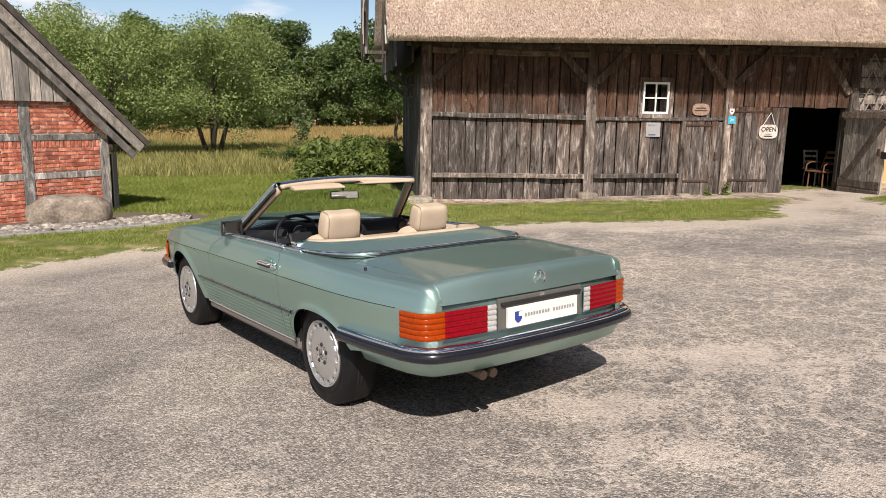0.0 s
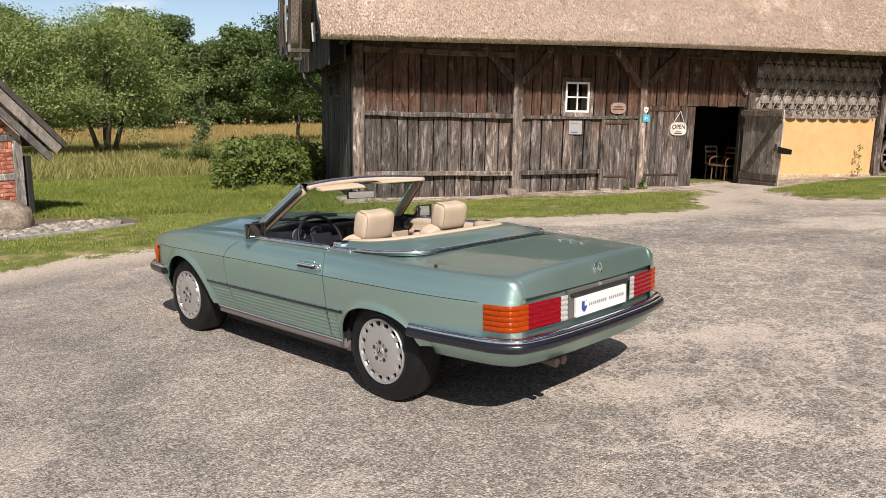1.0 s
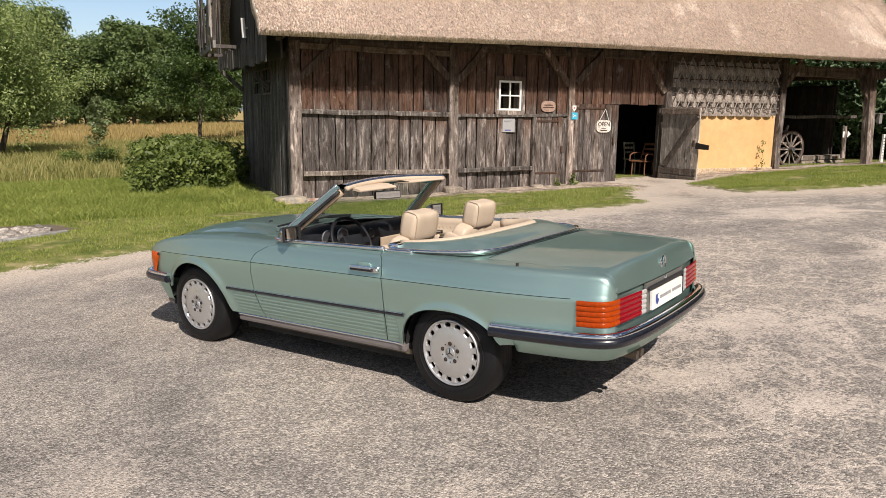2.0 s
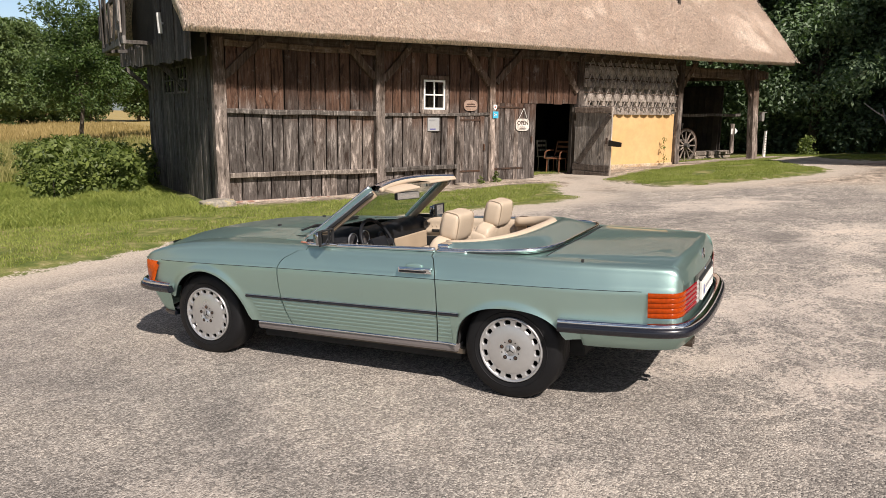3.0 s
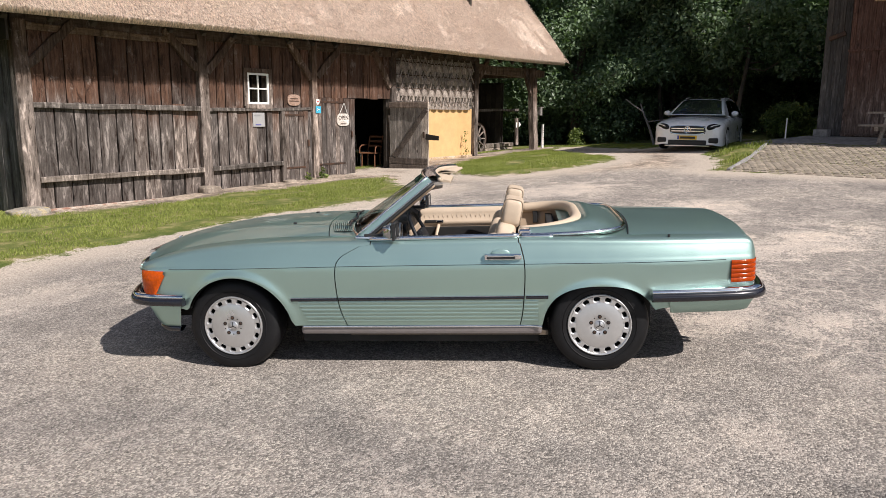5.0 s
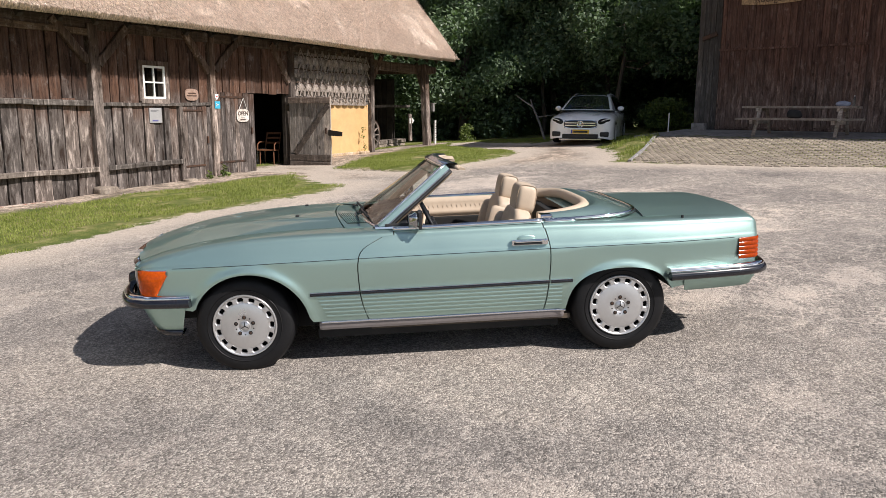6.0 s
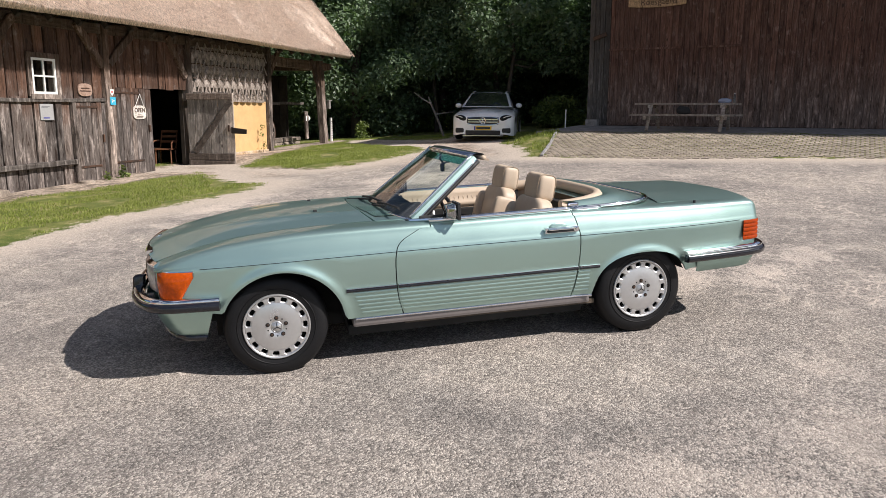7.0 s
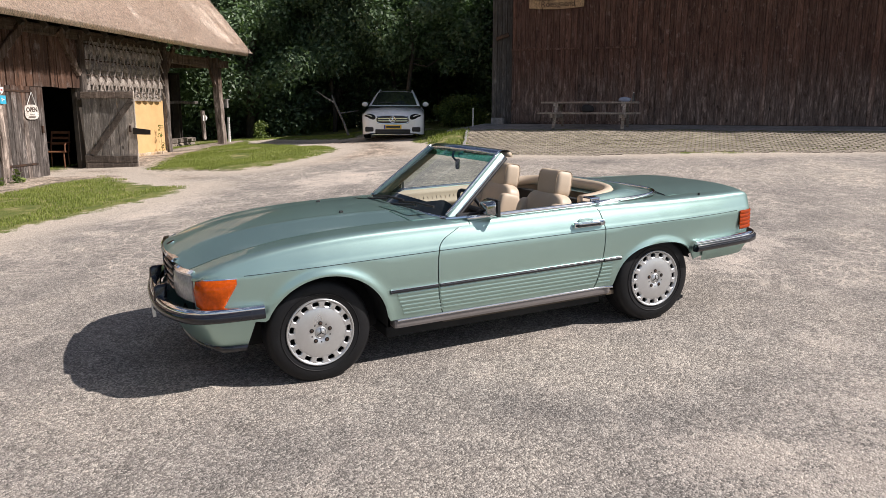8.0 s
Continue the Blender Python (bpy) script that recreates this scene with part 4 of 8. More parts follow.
for row in range(4):
    for i in range(n_b):
        x = 11.62 + (15.3 - 11.62) * (i + 0.5 * (row % 2)) / n_b
        z = 1.74 + row * 0.36
        bm = bmesh.new()
        rings = []
        for k in range(7):
            t = k / 6
            r = (0.175, 0.17, 0.135, 0.085, 0.12, 0.16, 0.15)[k]
            d = (0.12, 0.125, 0.1, 0.06, 0.06, 0.05, 0.01)[k]
            rings.append([bm.verts.new((x + a * r, WALL - 0.01 - d * b, z + 0.5 * t - 0.03)) for a, b in ((-1, 0), (-0.7, 0.7), (0, 1), (0.7, 0.7), (1, 0))])
        for p, q in zip(rings, rings[1:]):
            for j in range(4):
                bm.faces.new((p[j], p[j + 1], q[j + 1], q[j]))
        bm.faces.new(rings[0][::-1])
        part("reed_sheaf", bm, None, reed_wall).data.materials.append(REED)
    part("binding_rod", tube([(11.5 + k * 0.32, WALL - 0.085 - 0.012 * (k % 2), 1.93 + row * 0.36 + 0.012 * math.sin(k * 2.1)) for k in range(13)], 0.014, 6), TIMBER, reed_wall)
for row in range(4):
    part("reed_binding", tube([(11.55 + k * 0.167, WALL - 0.15 + 0.02 * (k % 2), 1.8 + row * 0.36 + (0.3 if k % 2 else 0.0)) for k in range(23)], 0.02, 5), REED, reed_wall)
# back and end boarding are additions, near black to keep the open bay dark
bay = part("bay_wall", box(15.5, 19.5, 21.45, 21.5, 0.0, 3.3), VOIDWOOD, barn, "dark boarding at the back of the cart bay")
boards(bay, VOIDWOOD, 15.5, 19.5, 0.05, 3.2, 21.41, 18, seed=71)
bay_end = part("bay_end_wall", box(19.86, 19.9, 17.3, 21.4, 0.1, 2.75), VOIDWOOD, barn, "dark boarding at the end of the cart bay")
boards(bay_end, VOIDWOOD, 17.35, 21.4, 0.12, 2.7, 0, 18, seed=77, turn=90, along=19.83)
dwarf = part("dwarf_wall", box(18.05, 20.0, 16.9, 17.25, -0.1, 0.36, 0.03), STONE, barn, "low rubble wall under a timber sill")
part("sill_beam", beam((18.0, 17.06, 0.43), (20.0, 17.06, 0.45), 0.34, 0.14, 6, 0.008, seed=91), RAIL, barn)
for i in range(22):
    r = random.Random(i)
    rock("rubble", (18.12 + 1.8 * (i % 11) / 10.5, 16.9, 0.06 + 0.18 * (i // 11)), (0.085, 0.05, 0.08), STONE, 8.0 + i, dwarf, flat=0.8)
part("cart_rail", beam((15.5, 16.95, 1.7), (20.3, 16.9, 1.74), 0.08, 0.09, 9, 0.02, seed=17), RAIL, barn)
part("rear_brace", beam((19.4, 21.2, 2.2), (18.5, 21.2, 3.2), 0.1, 0.15, 3, 0.01, seed=33), VOIDWOOD, barn)

# ---- brick house with timber frame ----
BC, BD = Vector((-4.66, 15.1, 0)), Vector((-1.364, -1.372, 0)).normalized()
BN = Vector((BD.y, -BD.x, 0)) * -1
if BN.y > 0:
    BN = -BN
HM = Matrix((( BD.x, -BN.x, 0, BC.x), (BD.y, -BN.y, 0, BC.y), (0, 0, 1, -0.5), (0, 0, 0, 1)))
house = thing("brick_house", HM, "red brick timber-framed outbuilding with grey boarded gable", "house", local=True)
HW = 7.0
wall = part("gable_wall", box(0, HW, 0.012, 0.25, -0.4, 2.42), MORTAR, house, "red brick infill in lime mortar between grey oak timbers")
part("side_wall", box(0, 0.24, 0.25, 6.0, -0.4, 1.55), MORTAR, house)
oak = old_wood("frame_oak", (0.24, 0.23, 0.22), (0.2, 0.19, 0.18), 3.0, 0.6, (6, 6, 2))
frame_bits = [(0.0, 0.17, 0.12, 1.6), (1.42, 1.6, 0.0, 2.42), (3.2, 3.38, 0.0, 2.42), (4.9, 5.08, 0, 2.42)]
for a, b, z0, z1 in frame_bits:
    part("stud", box(a, b, -0.02, 0.12, z0, z1, 0.006), oak, house)
for z in (0.9, 1.6):
    for a, b in ((0.173, 1.417), (1.603, 3.197), (3.383, 4.897)):
        part("wall_rail", box(a, b, -0.018, 0.12, z, z + 0.11, 0.006), oak, house)
brick_me = {}
for k in range(5):
    bm = box(-0.5, 0.5, -0.5, 0.5, -0.5, 0.5)
    for v in bm.verts:
        v.co += Vector([random.Random(k * 9 + v.index).uniform(-0.03, 0.03) for _ in range(3)])
    bmesh.ops.bevel(bm, geom=list(bm.edges), offset=0.03, segments=1, affect="EDGES")
    brick_me[k] = bpy.data.meshes.new("brick")
    bm.to_mesh(brick_me[k])
    bm.free()
    brick_me[k].materials.append(BRICK)
rnd = random.Random(21)
made = 0
course = 0.066
panels = [(0.18, 1.41, 0.02, 0.89), (0.18, 1.41, 1.02, 1.59), (0.25, 1.41, 1.72, 2.4), (1.61, 3.19, 0.02, 0.89), (1.61, 3.19, 1.02, 1.59), (1.61, 3.19, 1.72, 2.4)]
for a, b, z0, z1 in panels:
    z, row = z0 + 0.02, 0
    while z + 0.05 < z1:
        x = a + 0.005 - (0.11 if row % 2 else 0)
        soldier = z0 == 1.02 and z + 2 * course > z1 - 0.05
        step = 0.068 if soldier else 0.222
        hgt = 0.115 if soldier else 0.054
        while x < b - 0.02:
            l, r = max(x, a), min(x + step - 0.019, b)
            if r - l > 0.02 and not (z > 1.62 and (l + r) / 2 < (z - 1.45) * 0.95):
                ob = new("brick", brick_me[rnd.randrange(5)])
                ob.parent = wall
                ob.matrix_basis = pose((l + r) / 2, 0.017 + rnd.uniform(-0.003, 0.006), z + hgt / 2, 0, rnd.uniform(-0.6, 0.6)) @ Matrix.Diagonal((r - l, 0.05, hgt, 1))
                made += 1
            x += step
        z += hgt + 0.018
        row += 1
for i in range(8):
    ob = new("brick", brick_me[i % 5])
    ob.parent = wall
    ob.matrix_basis = pose(0.34 + 0.05 * i, 0.0, 1.8 + 0.055 * i, 0, 40 + 2 * i) @ Matrix.Diagonal((0.2, 0.05, 0.055, 1))
# boarded gable above, with verge boards and roof
gable = part("gable_boarding", box(0.9, HW, -0.04, 0.0, 2.42, 2.5), GREYBOARD, house, "silver-grey vertical gable boards")
x, rnd = 0.55, random.Random(4)
while x < 4.4:
    w = rnd.uniform(0.19, 0.27)
    top = 2.42 + (x - 0.45) * 0.98
    plank(gable, GREYBOARD, (x + w / 2, -0.07, 2.3), w - 0.012, max(0.1, top - 2.3 + 0.25), 0.03, 0, rnd.randrange(40), 0)
    x += w
EV, SL = Vector((-0.52, -0.3, 1.42)), Vector((1, 0, 0.98)).normalized()
for k, (lift, deep, y, label) in enumerate(((0.0, 0.18, -0.3, "weathered grey verge board"), (-0.15, 0.13, -0.24, "lower verge board"))):
    p = EV + Vector((0.12 * k, y + 0.3, lift))
    part("verge_board", beam(p, p + SL * 8, 0.04, deep, 6, 0.003, up=(0, 0, 1), seed=k), VERGE, house, label)
roof = bmesh.new()
nrm = Vector((-SL.z, 0, SL.x))
vs = [roof.verts.new(EV + Vector((-0.05, yy, 0)) + SL * s + nrm * h) for h in (0.06, 0.16) for yy in (-0.06, 6.3) for s in (0, 8.2)]
for f in ((0, 1, 3, 2), (4, 6, 7, 5), (0, 4, 5, 1), (2, 3, 7, 6), (0, 2, 6, 4), (1, 5, 7, 3)):
    roof.faces.new([vs[i] for i in f])
bmesh.ops.recalc_face_normals(roof, faces=roof.faces)
part("roof", roof, surface("roof_tile", [(0.3, (0.05, 0.045, 0.04)), (0.7, (0.12, 0.1, 0.09))], 4.0), house, "tiled roof slope")
part("soffit", box(-0.45, -0.02, 0.0, 6.2, 1.5, 1.54), VOIDWOOD, house)
part("corner_brick", box(-0.02, 0.19, -0.03, 0.1, 0.0, 0.12, 0.008), BRICK, house)
part("corner_brick", box(0.2, 0.32, -0.025, 0.1, 0.0, 0.12, 0.008), BRICK, house)
part("downpipe", beam((-0.12, 0.06, 0.0), (-0.12, 0.06, 1.32), 0.1, 0.1, 4, 0.003, seed=2), plain("dark_pipe", (0.03, 0.03, 0.03), 0.6), house, "dark downpipe at the corner")
boulder = rock("boulder", Matrix.Translation((-4.85, 13.45, gz(-4.85, 13.45) + 0.2)) @ pose(0, 0, 0, 0, 0, 12), (0.66, 0.34, 0.31), STONE, 1.7, None, "large rounded granite boulder beside the brick wall", "boulder", flat=0.72)

# ---- dark stained barn with concrete apron ----
B2 = Vector((18.88, 6.24, 0))
AL, OUT = Vector((-0.23, -0.973, 0)).normalized(), Vector((-0.973, 0.23, 0)).normalized()
M2 = Matrix(((AL.x, -OUT.x, 0, B2.x), (AL.y, -OUT.y, 0, B2.y), (0, 0, 1, 1.06), (0, 0, 0, 1)))
shed = thing("timber_barn", M2, "large dark brown stained board barn", "barn", local=True)
L2 = 34.0
face = part("front_wall", box(0, L2, 0.02, 0.2, -0.1, 6.2), VOIDWOOD, shed, "dark brown vertical board wall")
x, rnd = 0.0, random.Random(12)
while x < 26.0:
    w = rnd.uniform(0.13, 0.2)
    plank(face, BROWNBOARD if x > 0.5 else DARKBOARD, (x + w / 2, 0.0, rnd.uniform(0, 0.02)), w - 0.006, 6.1, 0.03, 0, rnd.randrange(60), 0)
    x += w
part("front_wall_end", box(26.0, L2, -0.03, 0.02, 0, 6.1), BROWNBOARD, shed)
part("end_wall", box(-0.02, 0.12, 0.2, 9, -0.4, 6.0), BROWNBOARD, shed)
part("rear_wall", box(0, L2, 8.8, 9.0, -0.4, 6.0), BROWNBOARD, shed)
# roof lies out of view; overhang and ridge are set for its shadow
r2 = bmesh.new()
vs = [r2.verts.new(v) for v in ((-0.6, -2.7, 5.35), (L2, -2.7, 5.35), (L2, 4.6, 7.3), (-0.6, 4.6, 7.3), (-0.6, 10, 5.7), (L2, 10, 5.7), (-0.6, -2.7, 5.6), (L2, -2.7, 5.6), (L2, 4.6, 7.55), (-0.6, 4.6, 7.55), (-0.6, 10, 5.95), (L2, 10, 5.95))]
for f in ((0, 1, 2, 3), (3, 2, 5, 4), (7, 6, 9, 8), (8, 9, 10, 11), (0, 6, 7, 1), (4, 5, 11, 10), (0, 3, 9, 6), (3, 4, 10, 9), (1, 7, 8, 2), (2, 8, 11, 5)):
    r2.faces.new([vs[i] for i in f])
part("roof", r2, surface("dark_tile", [(0.3, (0.1, 0.06, 0.05)), (0.7, (0.18, 0.11, 0.09))], 3.0), shed, "broad tiled roof")
raw("gable_end", [(0, 0.0, 5.9), (0, 9, 5.9), (0, 4.5, 7.2), (0.1, 0, 5.9), (0.1, 9, 5.9), (0.1, 4.5, 7.2)], [(0, 1, 2), (5, 4, 3), (0, 3, 4, 1), (1, 4, 5, 2), (2, 5, 3, 0)], BROWNBOARD, shed)
for a, b in ((0.7, 2.75), (3.3, 4.5)):
    part("door_rail", box(a - 0.05, b + 0.05, -0.075, -0.028, 2.28, 2.34, 0.006), BROWNBOARD, shed)
    part("door_rail", box(a - 0.05, b + 0.05, -0.06, -0.028, 0.06, 0.1, 0.006), BROWNBOARD, shed)
    for xx in (a, b):
        part("door_edge", box(xx - 0.025, xx + 0.025, -0.06, -0.028, 0.1, 2.28, 0.006), BROWNBOARD, shed)
part("corner_bracket", beam((0.15, -0.1, 2.65), (0.55, -0.05, 2.78), 0.1, 0.12, 3, 0.01, seed=3), IRON, shed)
slab = bmesh.new()
vs = [slab.verts.new(v) for v in ((-0.2, -0.06, 0.0), (L2, -0.06, 0.0), (L2, -3.3, -0.14), (-0.4, -3.3, -0.14), (-0.2, -0.06, -0.5), (L2, -0.06, -0.5), (L2, -3.3, -0.6), (-0.4, -3.3, -0.6))]
for f in ((0, 1, 2, 3), (3, 2, 6, 7), (0, 3, 7, 4), (1, 5, 6, 2), (4, 7, 6, 5), (0, 4, 5, 1)):
    slab.faces.new([vs[i] for i in f])
bmesh.ops.recalc_face_normals(slab, faces=slab.faces)
apron = part("pavement", slab, CONCRETE)
apron.matrix_basis = M2
tagged(apron, "grey concrete apron along the dark barn", "apron", kind="structure")

# ---- green two-seat roadster ----
def flake_paint(name, colour, flop):
    """Metallic paint: fine flakes under a clear coat, darker where seen flat on."""
    m, tree, bsdf = blank(name)
    vec = coords(tree, (1, 1, 1), False)
    fleck = node(tree, "ShaderNodeTexVoronoi", Scale=900.0)
    tree.links.new(vec, fleck.inputs["Vector"])
    dust = noise_of(tree, vec, 3.0, 4.0, 0.6)
    col = mix(tree, colour, flop, maths(tree, "MULTIPLY", fleck.outputs["Distance"], 0.5))
    col = mix(tree, col, (0.42, 0.42, 0.38), span(tree, dust, 0.55, 0.9, 0.0, 0.06))
    tree.links.new(col, bsdf.inputs["Base Color"])
    bsdf.inputs["Metallic"].default_value = 0.86
    bsdf.inputs["Specular Tint"].default_value = (0.32, 0.5, 0.46, 1)
    tree.links.new(span(tree, dust, 0.2, 0.8, 0.37, 0.42), bsdf.inputs["Roughness"])
    bsdf.inputs["Coat Weight"].default_value = 0.6
    bsdf.inputs["Coat Roughness"].default_value = 0.03
    return m


def lens(name, colour, rough=0.12):
    m, tree, bsdf = blank(name)
    vec = coords(tree, (1, 1, 1), False)
    n = noise_of(tree, vec, 60.0, 2.0, 0.5)
    tree.links.new(ramp(tree, n, [(0.3, tuple(c * 0.8 for c in colour)), (0.7, tuple(min(1, c * 1.15) for c in colour))]), bsdf.inputs["Base Color"])
    bsdf.inputs["Roughness"].default_value = rough
    bsdf.inputs["Coat Weight"].default_value = 0.1
    bsdf.inputs["Specular IOR Level"].default_value = 0.2
    return m


PAINT = flake_paint("green_metallic_paint", (0.452, 0.615, 0.572), (0.282, 0.432, 0.392))
CHROME = plain("chrome", (0.82, 0.83, 0.85), 0.07, 1.0, fleck=0.05, scale=30)
ALLOY = plain("painted_alloy", (0.58, 0.58, 0.58), 0.33, 0.75, 0.3, fleck=0.06)
RUBBER = plain("black_rubber", (0.018, 0.018, 0.019), 0.55, fleck=0.3, scale=60)
TYRE = plain("tyre_rubber", (0.008, 0.008, 0.009), 0.55, fleck=0.35, scale=80, relief=0.25, spec=0.28)
TRIM = plain("bumper_rubber", (0.01, 0.011, 0.017), 0.25, fleck=0.2, coat=0.4)
UNDER = plain("underbody", (0.012, 0.012, 0.012), 0.85, fleck=0.3)
LEATHER = plain("cream_leather", (0.54, 0.435, 0.325), 0.5, fleck=0.08, scale=150, relief=0.06, spec=0.4)
TANTRIM = plain("tan_trim", (0.4, 0.31, 0.22), 0.6, fleck=0.1, scale=120, relief=0.06)
DASH = plain("dash_vinyl", (0.012, 0.013, 0.016), 0.5, fleck=0.25, scale=120, relief=0.15, spec=0.25)
REDLENS = lens("red_lens", (0.23, 0.003, 0.009))
AMBER = lens("amber_lens", (0.5, 0.075, 0.003))
TAILAMBER = lens("tail_amber_lens", (0.34, 0.042, 0.001))
CLEAR = lens("clear_lens", (0.42, 0.41, 0.4), 0.2)
SCREEN = glass("windscreen_glass", (0.78, 0.86, 0.83))
MIRROR = plain("mirror_glass", (0.75, 0.77, 0.78), 0.02, 1.0, fleck=0.01)

CX, CL, CU = Vector((-0.4973, 0.8666, -0.0425)), Vector((-0.8673, -0.4977, 0.0)), Vector((-0.0212, 0.0369, 0.9991))
CO = Vector((-0.0981, 5.695, -0.0912)) - CL * 0.05
CARM = Matrix(((CX.x, CL.x, CU.x, CO.x), (CX.y, CL.y, CU.y, CO.y), (CX.z, CL.z, CU.z, CO.z), (0, 0, 0, 1)))
roadster = thing("roadster", CARM, "metallic pale green open roadster with cream leather seats", "car", local=True)
FA, RA = 1.2275, -1.2275


def curve(table):
    """A smooth line through a few (x, value) pairs."""
    xs, ys = [p[0] for p in table], [p[1] for p in table]

    def f(x):
        if x <= xs[0]:
            return ys[0]
        if x >= xs[-1]:
            return ys[-1]
        i = max(k for k in range(len(xs) - 1) if xs[k] <= x)
        h = xs[i + 1] - xs[i]
        t = (x - xs[i]) / h
        d = lambda k: (ys[min(k + 1, len(xs) - 1)] - ys[max(k - 1, 0)]) / (xs[min(k + 1, len(xs) - 1)] - xs[max(k - 1, 0)])
        a, b = ys[i], ys[i + 1]
        return a * (1 + 2 * t) * (1 - t) ** 2 + b * t * t * (3 - 2 * t) + h * (d(i) * t * (1 - t) ** 2 - d(i + 1) * t * t * (1 - t))

    return f


half = curve([(-2.19, 0.705), (-2.175, 0.74), (-2.14, 0.768), (-2.03, 0.797), (-1.8, 0.84), (-1.4, 0.878), (-0.6, 0.89), (0.4, 0.893), (1.1, 0.886), (1.5, 0.862), (1.72, 0.83), (1.82, 0.8), (1.88, 0.755), (1.9, 0.72)])
shoulder = curve([(-2.19, 0.79), (-2.178, 0.828), (-2.15, 0.857), (-2.1, 0.868), (-1.8, 0.876), (-1.3, 0.886), (-0.7, 0.897), (0.3, 0.893), (0.8, 0.89), (1.1, 0.881), (1.4, 0.855), (1.6, 0.822), (1.75, 0.785), (1.85, 0.752), (1.9, 0.735)])
crease = curve([(-2.19, 0.737), (-1.0, 0.739), (0.4, 0.736), (1.9, 0.715)])
lower = curve([(-2.19, 0.47), (-2.0, 0.45), (-1.58, 0.42), (-0.8, 0.312), (0.7, 0.312), (1.5, 0.43), (1.9, 0.44)])


def bottom(x):
    z = lower(x)
    for cx, cz, rx, rz in ((1.18, 0.30, 0.375, 0.365), (RA, 0.28, 0.362, 0.308)):
        k = 1 - ((x - cx) / rx) ** 2
        if k > 0:
            z = max(z, cz + rz * (math.sqrt(k) if cx > 0 else (1 - abs((x - cx) / rx) ** 2.5) ** 0.4))
    return z


def skin(x, z):
    """Half the width of the body at a place on its side."""
    w, zc = half(x), crease(x)
    if z <= zc:
        t = (zc - z) / 0.45
        w = w - 0.018 * t - 0.078 * t * t
    else:
        t = (z - zc) / 0.16
        w = w - 0.004 - 0.036 * t - 0.022 * t * t
    for cx, cz, rx, rz in ((1.18, 0.30, 0.375, 0.365), (RA, 0.28, 0.362, 0.308)):
        d = math.hypot((x - cx) / rx, (z - cz) / rz) - 1
        if z > cz - 0.05:
            w += 0.02 * math.exp(-((d - 0.02) / 0.095) ** 2)
    return w


def loft(rows, flip=False):
    """A skin over rows of points."""
    bm = bmesh.new()
    vs = [[bm.verts.new(p) for p in row] for row in rows]
    for a, b in zip(vs, vs[1:]):
        for i in range(len(a) - 1):
            f = (a[i], a[i + 1], b[i + 1], b[i])
            bm.faces.new(f[::-1] if flip else f)
    for e in bm.edges:
        if e.is_boundary:
            e.smooth = False
    return bm


def mirrored(rows):
    return [[(p[0], -p[1], p[2]) for p in row] for row in rows]


def thick(ob, depth=0.012, offset=-1.0):
    s = ob.modifiers.new("thickness", "SOLIDIFY")
    s.thickness, s.offset = depth, offset
    return ob


def panel_rows(xa, xb, inner, count, low=None):
    """Stations of a side panel between two cut lines, from its lower edge over the shoulder to the inner edge."""
    rows = []
    for i in range(count + 1):
        u = i / count
        row = []
        for j in range(11):
            s = j / 10
            zn = 0.31 + 0.435 * s
            x = xa(zn) + (xb(zn) - xa(zn)) * u
            zb = (low or bottom)(x)
            z = zb + (crease(x) - zb) * s
            row.append((x, skin(x, z), z))
        for j in range(1, 8):
            s = j / 7
            zn = 0.745 + 0.12 * s
            x = xa(zn) + (xb(zn) - xa(zn)) * u
            top = shoulder(x) - 0.035
            z = crease(x) + 0.003 + (top - crease(x) - 0.003) * s
            row.append((x, skin(x, z), z))
        x = xa(0.9) + (xb(0.9) - xa(0.9)) * u
        y0, z0 = skin(x, shoulder(x) - 0.035), shoulder(x) - 0.035
        r = min(0.055, max(0.02, y0 - inner(x) - 0.01))
        for j in range(1, 7):
            a = math.pi / 2 * j / 6
            row.append((x, y0 - r * (1 - math.cos(a)), z0 + 0.035 * math.sin(a)))
        for j in range(1, 5):
            t = j / 4
            row.append((x, (y0 - r) + (inner(x) - (y0 - r)) * t, shoulder(x) + 0.004 * math.sin(t * math.pi / 2)))
        rows.append(row)
    return rows


door_front = curve([(0.3, 0.425), (0.36, 0.448), (0.45, 0.47), (0.6, 0.482), (0.74, 0.476), (0.80, 0.44), (0.845, 0.36), (0.9, 0.245)])
door_rear = curve([(0.3, -0.715), (0.4, -0.735), (0.6, -0.752), (0.745, -0.752), (0.83, -0.735), (0.9, -0.715)])
GAP = 0.0035
hood_edge = lambda x: 0.64 - 0.05 * max(0.0, (x - 1.5) / 0.4) ** 2
lid_edge = curve([(-2.19, 0.66), (-2.08, 0.68), (-1.55, 0.692), (-1.42, 0.71), (-1.2, 0.742), (-0.72, 0.775)])
door_top = lambda x: 0.785
fender_rows = panel_rows(lambda z: door_front(z) + GAP, lambda z: 1.9, hood_edge, 78)
quarter_rows = panel_rows(lambda z: -2.19, lambda z: door_rear(z) - GAP, lid_edge, 84)
door_rows = panel_rows(lambda z: door_rear(z) + GAP, lambda z: door_front(z) - GAP, door_top, 40)
